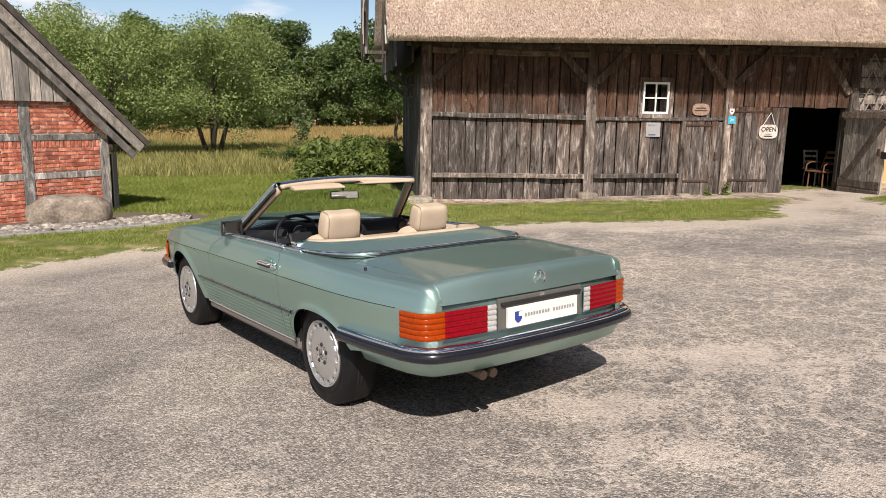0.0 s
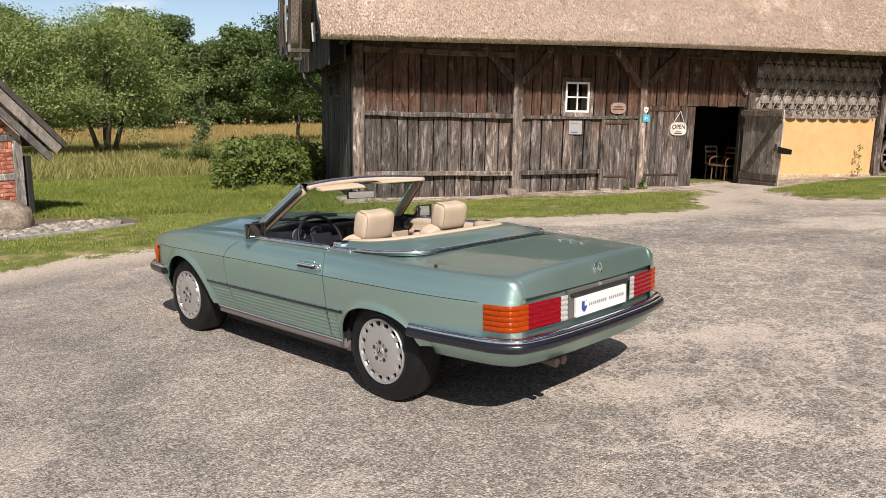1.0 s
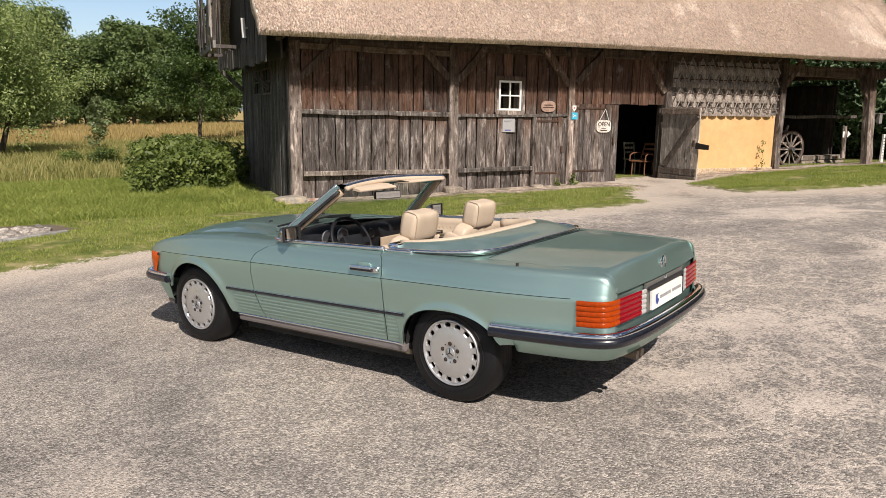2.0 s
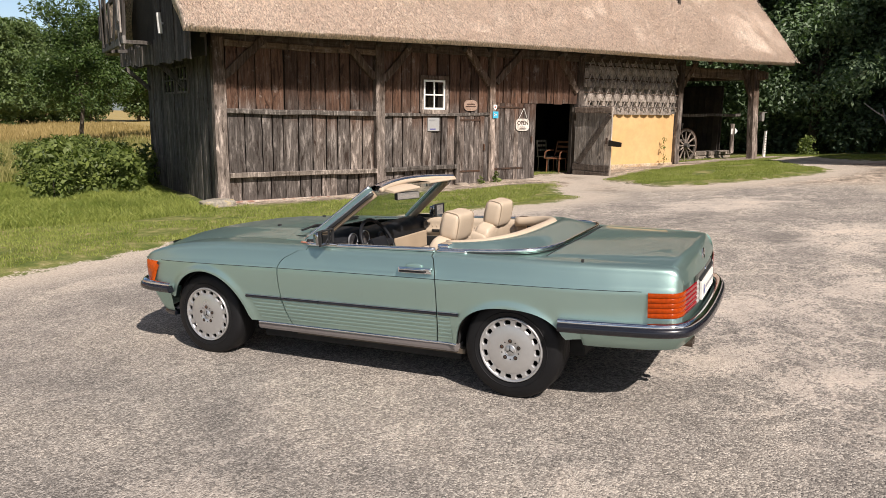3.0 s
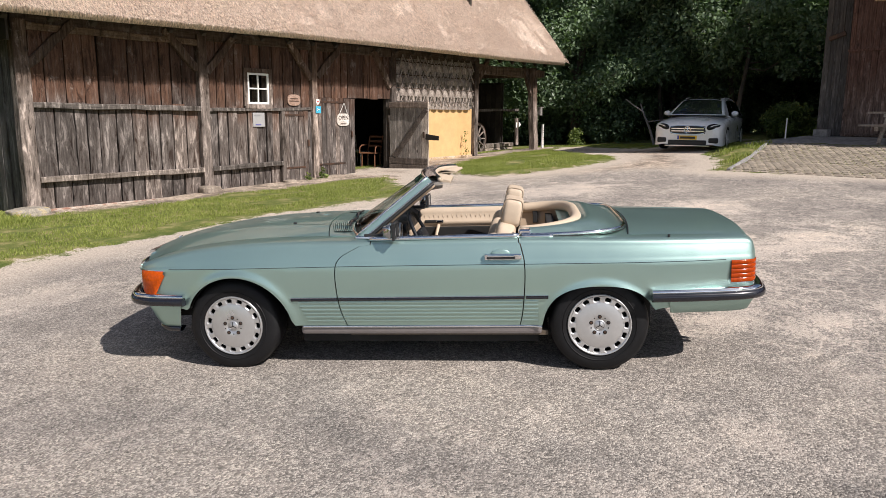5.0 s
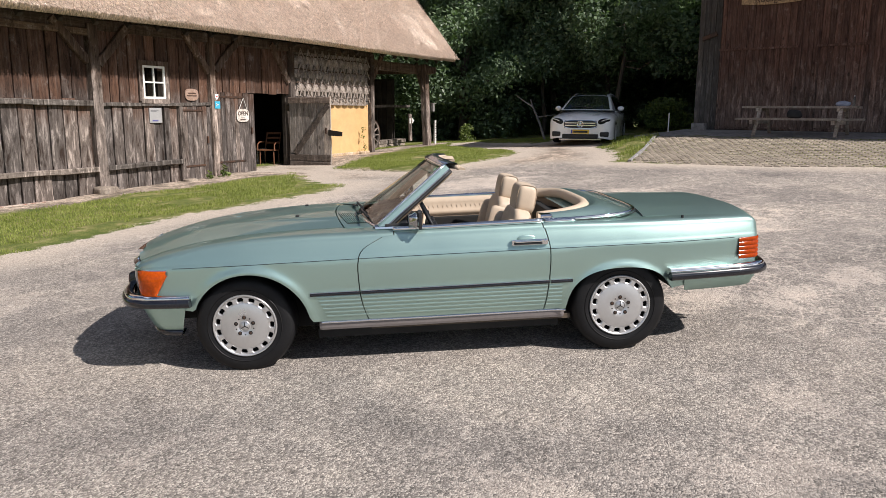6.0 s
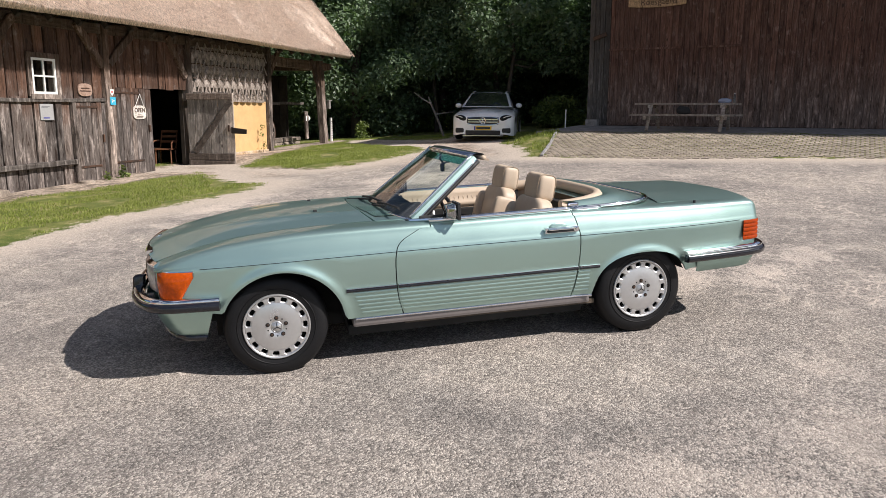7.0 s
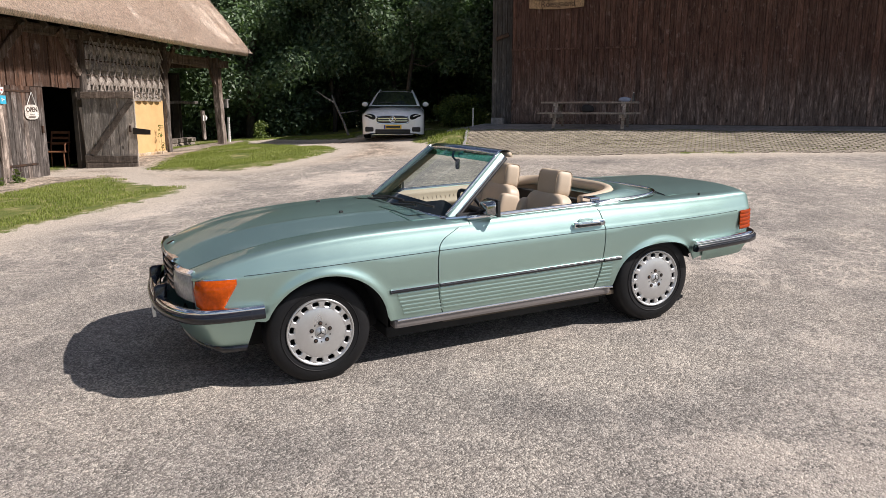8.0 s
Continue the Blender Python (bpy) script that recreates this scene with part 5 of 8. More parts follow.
for side, flip, mk in (("left", True, lambda r: r), ("right", False, mirrored)):
    for name, rows in (("front_fender", fender_rows), ("rear_quarter", quarter_rows), ("door", door_rows)):
        ob = thick(part(name, loft(mk(rows), not flip), PAINT, roadster, smooth=True), 0.01)
        if name == "rear_quarter":
            end = bmesh.new()
            ring = mk(rows)[0]
            end.faces.new([end.verts.new(p) for p in ring] + [end.verts.new((ring[-1][0], ring[-1][1], ring[0][2]))])
            part("quarter_end", end, PAINT, ob)
        if name == "door":
            sgn = 1 if side == "left" else -1
            # grip, strap and lock barrel of the handle
            h = part("door_handle", box(-0.735, -0.5, min(sgn * 0.878, sgn * 0.9), max(sgn * 0.878, sgn * 0.9), 0.769, 0.806, 0.006), CHROME, ob, "chrome door handle with dark grip")
            part("handle_grip", box(-0.695, -0.515, min(sgn * 0.898, sgn * 0.916), max(sgn * 0.898, sgn * 0.916), 0.775, 0.789, 0.005), RUBBER, ob)
            part("handle_pull", box(-0.69, -0.52, min(sgn * 0.9, sgn * 0.922), max(sgn * 0.9, sgn * 0.922), 0.79, 0.802, 0.005), CHROME, ob)
            bm = disc(0.011, 0.012, 16)
            bmesh.ops.transform(bm, matrix=pose(-0.722, sgn * 0.904, 0.788, 90), verts=bm.verts)
            part("lock_barrel", bm, CHROME, ob)
            bowl = bmesh.new()
            bmesh.ops.create_uvsphere(bowl, u_segments=16, v_segments=8, radius=1.0)
            bmesh.ops.transform(bowl, matrix=pose(-0.6, sgn * 0.871, 0.808) @ Matrix.Diagonal((0.06, 0.006, 0.024, 1)), verts=bowl.verts)
            part("handle_recess", bowl, PAINT, ob, smooth=True)
    s = 1 if side == "left" else -1

    def strip(name, x0, x1, z0, z1, out, material, zfun=None, n=40, label=""):
        rows = []
        for i in range(n + 1):
            x = x0 + (x1 - x0) * i / n
            dz = zfun(x) if zfun else 0.0
            row = []
            for k, (a, b) in enumerate(((0.0, 0.0), (0.25, 0.85), (0.5, 1.0), (0.75, 0.85), (1.0, 0.0))):
                z = z0 + (z1 - z0) * a + dz
                row.append((x, s * (skin(x, z) + 0.001 + out * b), z))
            rows.append(row)
        return part(name, loft(rows, s > 0), material, roadster, label, smooth=True)

    for a, b in ((door_front(0.5) + 0.004, 0.795), (-0.752 + 0.004, door_front(0.5) - 0.006), (-0.9, -0.758)):
        strip("rub_strip", a, b, 0.494, 0.518, 0.011, TRIM, lambda x: 0.004 - 0.004 * x, label="dark rubber rub strip with bright edge")
        strip("rub_strip_bead", a, b, 0.516, 0.523, 0.01, CHROME, lambda x: 0.004 - 0.004 * x)
    for k in range(6):
        z = 0.34 + 0.027 * k
        strip("cladding_rib", door_rear(z) + 0.007, door_front(z) - 0.007, z, z + 0.018, 0.003, PAINT, n=24)
        strip("cladding_rib", door_front(z) + 0.006, 0.70 + 0.06 * k / 6, z, z + 0.018, 0.003, PAINT, n=12)
        strip("cladding_rib", -0.835, door_rear(z) - 0.008, z, z + 0.018, 0.003, PAINT, n=6)
    # near-black strip paints the shade along the body crease
    strip("side_crease", -2.0, 1.64, 0.0, 0.004, 0.0012, UNDER, lambda x: crease(x) - 0.003, n=120)
    strip("sill_moulding", -0.86, 0.74, 0.296, 0.314, 0.008, CHROME, n=40, label="bright sill moulding")
    sill = part("sill", box(-0.86, 0.76, min(s * 0.7, s * 0.8), max(s * 0.7, s * 0.8), 0.25, 0.312, 0.02), plain("sill_grey", (0.2, 0.18, 0.175), 0.4, 0.3), roadster)
    # wheel housings
    for cx, r in ((1.18, 0.385), (RA, 0.372)):
        arc = [math.pi * ((0.12 if cx > 0 else -0.02) + 0.9 * k / 20) for k in range(21)]
        prof = [[(cx + r * math.cos(a), s * y, 0.29 + r * math.sin(a) * 0.98) for a in arc] for y in (0.5, 0.79)]
        ob = part("wheel_housing", loft(prof, s > 0), UNDER, roadster, smooth=True)
        cap = bmesh.new()
        vs = [cap.verts.new((cx + r * math.cos(a), s * 0.5, 0.29 + r * math.sin(a) * 0.98)) for a in arc]
        cap.faces.new(vs)
        part("wheel_housing_wall", cap, UNDER, roadster)

# closed dark structure inside the skin; the nose box is added to stop sunlight
for name, b in (("floor_pan", (-0.84, 0.78, -0.7, 0.7, 0.17, 0.24)), ("door_shell", (-0.84, 0.42, -0.77, -0.74, 0.3, 0.74)), ("door_shell", (-0.84, 0.42, 0.74, 0.77, 0.3, 0.74)),
                ("bulkhead", (0.42, 0.5, -0.79, 0.79, 0.3, 0.84)), ("radiator_box", (1.6, 1.82, -0.5, 0.5, 0.3, 0.7)), ("nose_structure", (1.78, 1.9, -0.62, 0.62, 0.44, 0.73)), ("engine", (0.5, 1.6, -0.5, 0.5, 0.2, 0.82)),
                ("boot_floor", (-2.1, -1.62, -0.72, 0.72, 0.43, 0.72)), ("rear_subframe", (-1.6, -0.98, -0.5, 0.5, 0.22, 0.82)), ("rear_bulkhead", (-0.98, -0.92, -0.7, 0.7, 0.2, 0.86))):
    part(name, box(*b, 0.01), UNDER, roadster)
axle = tube([(FA, -0.7, 0.3), (FA, 0.7, 0.3)], 0.03)
part("front_axle", axle, UNDER, roadster)
part("rear_axle", tube([(RA, -0.7, 0.3), (RA, 0.7, 0.3)], 0.04), UNDER, roadster)

# bonnet
ridge_z = curve([(0.55, 0.952), (0.8, 0.948), (1.1, 0.938), (1.4, 0.914), (1.6, 0.889), (1.8, 0.85), (1.95, 0.806), (2.02, 0.775)])


def bonnet_z(x, y):
    e = shoulder(min(x, 1.9)) + 0.004 - max(0.0, x - 1.9) * 0.3
    t = min(1.0, abs(y) / hood_edge(min(x, 1.9)))
    f = (1 - t ** 2.4)
    rib = 0.006 * math.exp(-((abs(y) - 0.4 + 0.1 * (x - 0.6)) / 0.018) ** 2) * min(1, max(0, (1.85 - x) / 0.5))
    return e + (ridge_z(x) - e) * f + rib


rows = []
for i in range(61):
    u = i / 60
    row = []
    for j in range(49):
        v = -1 + 2 * j / 48
        front_x = 2.015 - 0.1 * abs(v) ** 2.5
        rear_x = 0.665 - 0.09 * abs(v) ** 2
        x = rear_x + (front_x - rear_x) * u
        y = v * (hood_edge(min(x, 1.9)) - 0.006)
        row.append((x, y, bonnet_z(x, y)))
    rows.append(row)
bonnet = thick(part("bonnet", loft(rows, True), PAINT, roadster, smooth=True), 0.012)
for s in (-1, 1):
    part("washer_jet", box(0.9, 0.925, s * 0.3 - 0.012, s * 0.3 + 0.012, bonnet_z(0.91, 0.3) - 0.004, bonnet_z(0.91, 0.3) + 0.012, 0.004), RUBBER, bonnet)
badge = disc(0.028, 0.006, 24, 0.001, pose(1.96, 0, bonnet_z(1.96, 0) + 0.004, 0, 24))
part("bonnet_badge", badge, CHROME, bonnet, "round bright badge")
# cowl with fresh-air louvres
rows = []
for i in range(9):
    u = i / 8
    rows.append([(0.36 + 0.14 * (1 - abs(v) ** 2) + (0.66 - 0.095 * v * v - 0.36 - 0.14 * (1 - abs(v) ** 2)) * u - 0.004, v * 0.66, 0.895 + (bonnet_z(0.6, v * 0.6) - 0.9) * (0.8 + 0.2 * u)) for v in [-1 + 2 * j / 32 for j in range(33)]])
cowl = thick(part("cowl", loft(rows, True), PAINT, roadster, smooth=True), 0.01)


def cowl_z(x, y):
    v = y / 0.66
    x0, x1 = 0.36 + 0.14 * (1 - v * v), 0.66 - 0.095 * v * v
    return 0.895 + (bonnet_z(0.6, v * 0.6) - 0.9) * (0.8 + 0.2 * (x - x0) / (x1 - x0))


for s in (-1, 1):
    ys = [s * (0.24 + 0.33 * j / 8) for j in range(9)]
    shift = lambda y: 0.02 - 0.11 * (abs(y) / 0.6) ** 2
    # near-black sheet laid on the cowl paints the shade between the slats
    part("louvre_well", loft([[(x + shift(y), y, cowl_z(x + shift(y), y) + 0.002) for y in ys] for x in (0.5, 0.63)], s > 0), UNDER, cowl)
    for k in range(9):
        x = 0.503 + 0.0142 * k
        part("louvre", loft([[(x + d + shift(y), y, cowl_z(x + d + shift(y), y) + h) for y in ys] for d, h in ((0.0, 0.003), (0.002, 0.006), (0.0105, 0.007), (0.0115, 0.003))], s > 0), PAINT, cowl)

# boot lid
rows = []
for i in range(40):
    u = i / 39
    row = []
    for j in range(41):
        v = -1 + 2 * j / 40
        fx = -1.47 + 0.05 * v * v
        if u < 0.8:
            t = u / 0.8
            x = fx + (-2.12 - 0.03 * (1 - v * v) - fx) * t
            zc = 0.914 - 0.014 * t
            ze = shoulder(max(-2.075, x)) + 0.005 - 0.004 * t
            z = ze + (zc - ze) * (1 - abs(v) ** 3.6)
            edge_x = 0.0
        else:
            t = (u - 0.8) / 0.2
            a = min(1.0, t * 2.2) * math.pi / 2
            x0 = -2.12 - 0.03 * (1 - v * v)
            zt = shoulder(-2.075) + 0.001 + (0.9 - shoulder(-2.075)) * (1 - abs(v) ** 3.6)
            x = x0 - 0.03 * math.sin(a) - 0.045 * t
            z = zt - 0.022 * (1 - math.cos(a)) - (zt - 0.022 - 0.762) * max(0.0, (t - 0.12) / 0.88)
        y = v * (lid_edge(max(-2.06, x)) - 0.006)
        row.append((x, y, z))
    rows.append(row)
lid = thick(part("boot_lid", loft(rows, False), PAINT, roadster, smooth=True), 0.012)
seam = []
for j in range(41):
    v = -1 + j / 20
    seam.append((-1.47 + 0.05 * v * v + 0.003, v * 0.69, shoulder(-1.47) + 0.006 + (0.914 - shoulder(-1.47) - 0.005) * (1 - abs(v) ** 3.6)))
part("lid_seam", tube(seam, 0.0035, 6), RUBBER, lid, smooth=True)
ring = spin([(0.044, 0.0), (0.04, 0.008), (0.036, 0.0)], 36, pose(-2.206, 0.0, 0.828, 0, 0, 90))
star = part("boot_badge", ring, CHROME, lid, "round chrome badge ring", smooth=True)
for k in range(3):
    a = math.pi / 2 + k * math.tau / 3
    part("badge_bar", beam((-2.21, 0, 0.828), (-2.21, 0.037 * math.cos(a), 0.828 + 0.037 * math.sin(a)), 0.006, 0.008, 2, 0.0, up=(1, 0, 0), taper=0.4), CHROME, star)
part("boot_lock", spin([(0.018, 0.0), (0.016, 0.012), (0.0, 0.014)], 20, pose(-2.217, 0.0, 0.738, 0, 0, 90)), CHROME, roadster)

# tail panel, plate recess and plate
tail_x = lambda y: -2.21 + 0.05 * (abs(y) / 0.7) ** 2
rows = [[(tail_x(y) + (0.0 if z < 0.75 else 0.012), y, z) for y in [-0.72 + 1.44 * j / 40 for j in range(41)]] for z in (0.46, 0.52, 0.58, 0.6, 0.64, 0.68, 0.72, 0.748, 0.762)]
part("tail_panel", loft(rows, True), PAINT, roadster, smooth=True)
part("plate_recess", box(-2.223, -2.205, -0.315, 0.315, 0.582, 0.752, 0.004), plain("plate_recess", (0.11, 0.11, 0.1), 0.5), roadster)
plate = part("number_plate", box(-2.243, -2.225, -0.265, 0.265, 0.59, 0.7, 0.003), WHITEPAINT, roadster, "white show plate with a row of small grey lettering and a blue shield")
grey = plain("plate_grey", (0.3, 0.3, 0.31), 0.5)
for k in range(18):
    if k != 9:
        y = 0.145 - 0.0215 * k
        part("plate_bar", box(-2.2455, -2.2435, y - 0.0135, y, 0.638, 0.657), grey, plate)
shield = bmesh.new()
vs = [shield.verts.new((-2.2455, y, z)) for y, z in ((0.218, 0.675), (0.165, 0.675), (0.165, 0.635), (0.178, 0.618), (0.1915, 0.611), (0.205, 0.618), (0.218, 0.635))]
shield.faces.new(vs)
bmesh.ops.recalc_face_normals(shield, faces=shield.faces)
part("plate_shield", shield, plain("plate_blue", (0.03, 0.06, 0.3), 0.4), plate)
part("shield_field", box(-2.2475, -2.246, 0.168, 0.19, 0.647, 0.672), WHITEPAINT, plate)
part("plate_lamp", box(-2.24, -2.217, -0.3, 0.3, 0.712, 0.73, 0.005), RUBBER, roadster)


def wrap(path, profile, closed_ends=True):
    """Carries a profile of (outward, z) along a path in plan."""
    rows = []
    for i, (x, y) in enumerate(path):
        a, b = Vector(path[max(0, i - 1)]), Vector(path[min(len(path) - 1, i + 1)])
        t = (b - a).normalized()
        n = Vector((t.y, -t.x))
        rows.append([(x + n.x * o, y + n.y * o, z) for o, z in profile])
    bm = loft(rows)
    if closed_ends:
        for row in (rows[0], rows[-1]):
            vs = [bm.verts.new(p) for p in row]
            bm.faces.new(vs)
    bmesh.ops.recalc_face_normals(bm, faces=bm.faces)
    return bm


def smooth_path(points, n=12):
    """Rounds the corners of a line in plan."""
    pts = [Vector(p) for p in points]
    out = []
    for i in range(len(pts) - 1):
        p0, p1, p2, p3 = pts[max(0, i - 1)], pts[i], pts[i + 1], pts[min(len(pts) - 1, i + 2)]
        for k in range(n):
            t = k / n
            out.append(0.5 * (2 * p1 + (p2 - p0) * t + (2 * p0 - 5 * p1 + 4 * p2 - p3) * t * t + (3 * p1 - p0 - 3 * p2 + p3) * t ** 3))
    out.append(pts[-1])
    return [tuple(p) for p in out]


# tail lamps: ribbed lenses round the corner
for s in (-1, 1):
    for name, pts, material, label in (
            ("indicator_lens", [(-2.03, 0.797), (-2.09, 0.786), (-2.14, 0.77), (-2.168, 0.748), (-2.184, 0.715), (-2.19, 0.69), (-2.194, 0.65)], TAILAMBER, "ribbed amber lens"),
            ("tail_lens", [(-2.194, 0.65), (-2.202, 0.58), (-2.21, 0.49), (-2.218, 0.392)], REDLENS, "ribbed red lens"),
            ("reversing_lens", [(-2.218, 0.39), (-2.221, 0.36), (-2.223, 0.335)], CLEAR, "ribbed clear lens")):
        prof = []
        for k in range(5):
            z = 0.588 + k * 0.0285
            for a, d in ((0.0, 0.0), (0.08, 0.003), (0.25, 0.005), (0.5, 0.006), (0.75, 0.005), (0.92, 0.003)):
                prof.append((0.004 + d, z + 0.0285 * a))
        prof.append((0.004, 0.7305))
        path = smooth_path(pts, 6)
        if s < 0:
            path = [(x, -y) for x, y in path][::-1]
        part(name, wrap(path, prof), material, roadster, label, smooth=True)

# bumpers: bright upper blade over dark rubber
RB = [(-1.545, 0.882), (-1.75, 0.868), (-2.0, 0.838), (-2.11, 0.813), (-2.19, 0.768), (-2.235, 0.70), (-2.27, 0.52), (-2.285, 0.3), (-2.29, 0.0)]
FB = [(1.545, 0.866), (1.65, 0.858), (1.8, 0.838), (1.905, 0.795), (1.975, 0.71), (2.035, 0.57), (2.075, 0.4), (2.095, 0.2), (2.1, 0.0)]
for label, half_path, sgn in (("rear_bumper", RB, 1), ("front_bumper", FB, -1)):
    pts = half_path + [(x, -y) for x, y in half_path[-2::-1]]
    path = smooth_path(pts, 5)
    if sgn < 0:
        path = path[::-1]
    low = 0.016 if sgn < 0 else 0.0
    bump_part = part(label, wrap(path, [(o, z - low) for o, z in ((-0.05, 0.548), (-0.03, 0.562), (-0.008, 0.564), (0.008, 0.556), (0.012, 0.546), (0.012, 0.53), (0.0, 0.52), (-0.05, 0.52))]), CHROME, roadster, "chrome bumper with thick dark rubber insert", smooth=True)
    part("bumper_rubber", wrap(path, [(o, z - low) for o, z in ((-0.02, 0.538), (0.014, 0.54), (0.026, 0.53), (0.03, 0.512), (0.026, 0.494), (0.012, 0.484), (-0.03, 0.484))]), TRIM, bump_part, smooth=True)
# valances below the bumpers
for pts, zt, zb, sgn in ((RB, 0.5, 0.378, 1), (FB, 0.5, 0.25, -1)):
    hp = [(x + (0.0 if abs(x) < 1.62 else (0.03 if x < 0 else -0.06)), y - 0.03) for x, y in pts if abs(x) > (1.6 if x < 0 else 1.7)]
    hp = [((-1.66 if pts is RB else 1.575), 0.83)] + hp
    full = smooth_path(hp + [(x, -y) for x, y in hp[-2::-1]], 5)
    if sgn < 0:
        full = full[::-1]
    if sgn > 0:
        part("rear_valance", wrap(full, [(0.0, zt), (-0.004, zt - 0.05), (-0.014, zb + 0.06), (-0.035, zb + 0.015), (-0.1, zb)], False), PAINT, roadster, smooth=True)
        continue
    for name, prof, material in (("front_valance", [(0.0, zt), (-0.008, zt - 0.05), (-0.03, zt - 0.1), (-0.055, zb + 0.09), (-0.08, zb + 0.045), (-0.105, zb + 0.03)], PAINT),
                                 ("front_lip", [(-0.085, zb + 0.04), (-0.078, zb + 0.028), (-0.085, zb + 0.005), (-0.13, zb), (-0.16, zb + 0.03)], TRIM)):
        bm = wrap(full, prof, False)
        for v in bm.verts:
            v.co.x += max(0.0, 1.8 - v.co.x) * (zt - v.co.z) * 1.5
        part(name, bm, material, roadster, "dark rubber lip under the valance" if material is TRIM else "", smooth=True)
for s in (0.34, 0.41):
    part("tailpipe", tube([(-1.95, s, 0.375), (-2.08, s, 0.366), (-2.215, s, 0.356)], 0.026, 14), plain("tailpipe_steel", (0.13, 0.1, 0.08), 0.35, 0.9), roadster)

# nose: grille, headlamps, indicators
rows = [[(1.995 - 0.03 * (abs(y) / 0.42) ** 2 - (0.76 - z) * 0.02, y, z) for y in [-0.41 + 0.82 * j / 20 for j in range(21)]] for z in (0.56, 0.62, 0.68, 0.74, 0.765)]
grille = part("grille", loft(rows, True), UNDER, roadster, "dark grille with chrome frame")
for k in range(4):
    z = 0.585 + 0.043 * k
    part("grille_bar", wrap([(2.002 - 0.03 * (abs(y) / 0.42) ** 2, y) for y in [0.4 - 0.8 * j / 16 for j in range(17)]][::-1], [(0.0, z), (0.012, z + 0.004), (0.012, z + 0.012), (0.0, z + 0.016)]), TRIM, grille)
part("grille_frame", wrap([(2.005 - 0.03 * (abs(y) / 0.42) ** 2, y) for y in [0.43 - 0.86 * j / 16 for j in range(17)]][::-1], [(-0.03, 0.765), (0.01, 0.762), (0.014, 0.77), (0.004, 0.782), (-0.03, 0.784)]), CHROME, grille)
rosette = spin([(0.075, 0.0), (0.068, 0.014), (0.06, 0.0)], 32, pose(2.015, 0, 0.67, 0, 0, 90))
rosette = part("grille_badge", rosette, CHROME, grille, "large round chrome grille badge", smooth=True)
part("nose_panel", loft([[(1.925 - 0.05 * (abs(y) / 0.7) ** 2, y, z) for y in [-0.72 + 1.44 * j / 20 for j in range(21)]] for z in (0.44, 0.5, 0.56, 0.575)], True), PAINT, roadster)
for s in (-1, 1):
    pts = [(1.97, 0.43), (1.957, 0.53), (1.93, 0.62), (1.895, 0.70)]
    path = [(x, s * y) for x, y in smooth_path(pts, 5)]
    if s > 0:
        path = path[::-1]
    path = path[::-1]
    hl = part("headlamp", wrap(path, [(0.0, 0.565), (0.012, 0.575), (0.018, 0.645), (0.01, 0.715), (-0.015, 0.738)]), CLEAR, roadster, "clear ribbed headlamp glass", smooth=True)
    part("headlamp_rim", wrap(path, [(-0.02, 0.738), (0.012, 0.722), (0.016, 0.735), (-0.01, 0.75)]), CHROME, hl)
    pts = [(1.89, 0.70), (1.878, 0.745), (1.85, 0.783), (1.8, 0.81), (1.74, 0.828), (1.68, 0.84)]
    path = [(x, s * y) for x, y in smooth_path(pts, 5)]
    if s < 0:
        path = path[::-1]
    rows = []
    n = len(path)
    for i, (x, y) in enumerate(path):
        a, b = Vector(path[max(0, i - 1)]), Vector(path[min(n - 1, i + 1)])
        t = (b - a).normalized()
        nn = Vector((-t.y, t.x))
        if nn.dot(Vector((x - 1.4, y * 0.5))) < 0:
            nn = -nn
        back = min(1.0, max(0.0, (1.765 - x) / 0.085))
        zlo = 0.545 + 0.135 * back
        rows.append([(x + nn.x * o, y + nn.y * o, z) for o, z in ((-0.004, zlo - 0.008), (0.009, zlo + 0.004), (0.013, max(zlo + 0.006, 0.635)), (0.009, 0.697), (-0.004, 0.706))])
    bmx = loft(rows)
    bmesh.ops.recalc_face_normals(bmx, faces=bmx.faces)
    fi = part("front_indicator", bmx, AMBER, roadster, "amber corner indicator lens", smooth=True)
    part("indicator_rim", tube([r[4] for r in rows], 0.005, 6), CHROME, fi)
for y in (0.3, -0.3):
    bm = bmesh.new()
    add_box(bm, 2.05, 2.126, y - 0.026, y + 0.026, 0.45, 0.61, 0.016)
    for v in bm.verts:
        v.co.x -= max(0.0, v.co.z - 0.56) * 0.8 + max(0.0, 0.49 - v.co.z) * 0.5
    part("bumper_guard", bm, TRIM, roadster, "dark upright guard on the front bumper", smooth=True)
part("plate_bracket", box(2.1, 2.12, -0.26, 0.26, 0.4, 0.51, 0.004), WHITEPAINT, roadster)
part("fog_lamp", box(1.98, 2.04, 0.28, 0.36, 0.43, 0.48, 0.01), CLEAR, roadster)
part("fog_lamp", box(1.98, 2.04, -0.36, -0.28, 0.43, 0.48, 0.01), CLEAR, roadster)

# ---- roadster: hood cover, windscreen, wheels, cabin ----
def u_line(a, x0, deep, wide, p, q):
    """A rounded U in plan, open to the front; a runs from 0 to pi."""
    c, s = math.cos(a), math.sin(a)
    return x0 - deep * abs(s) ** p, wide * math.copysign(abs(c) ** q, c)


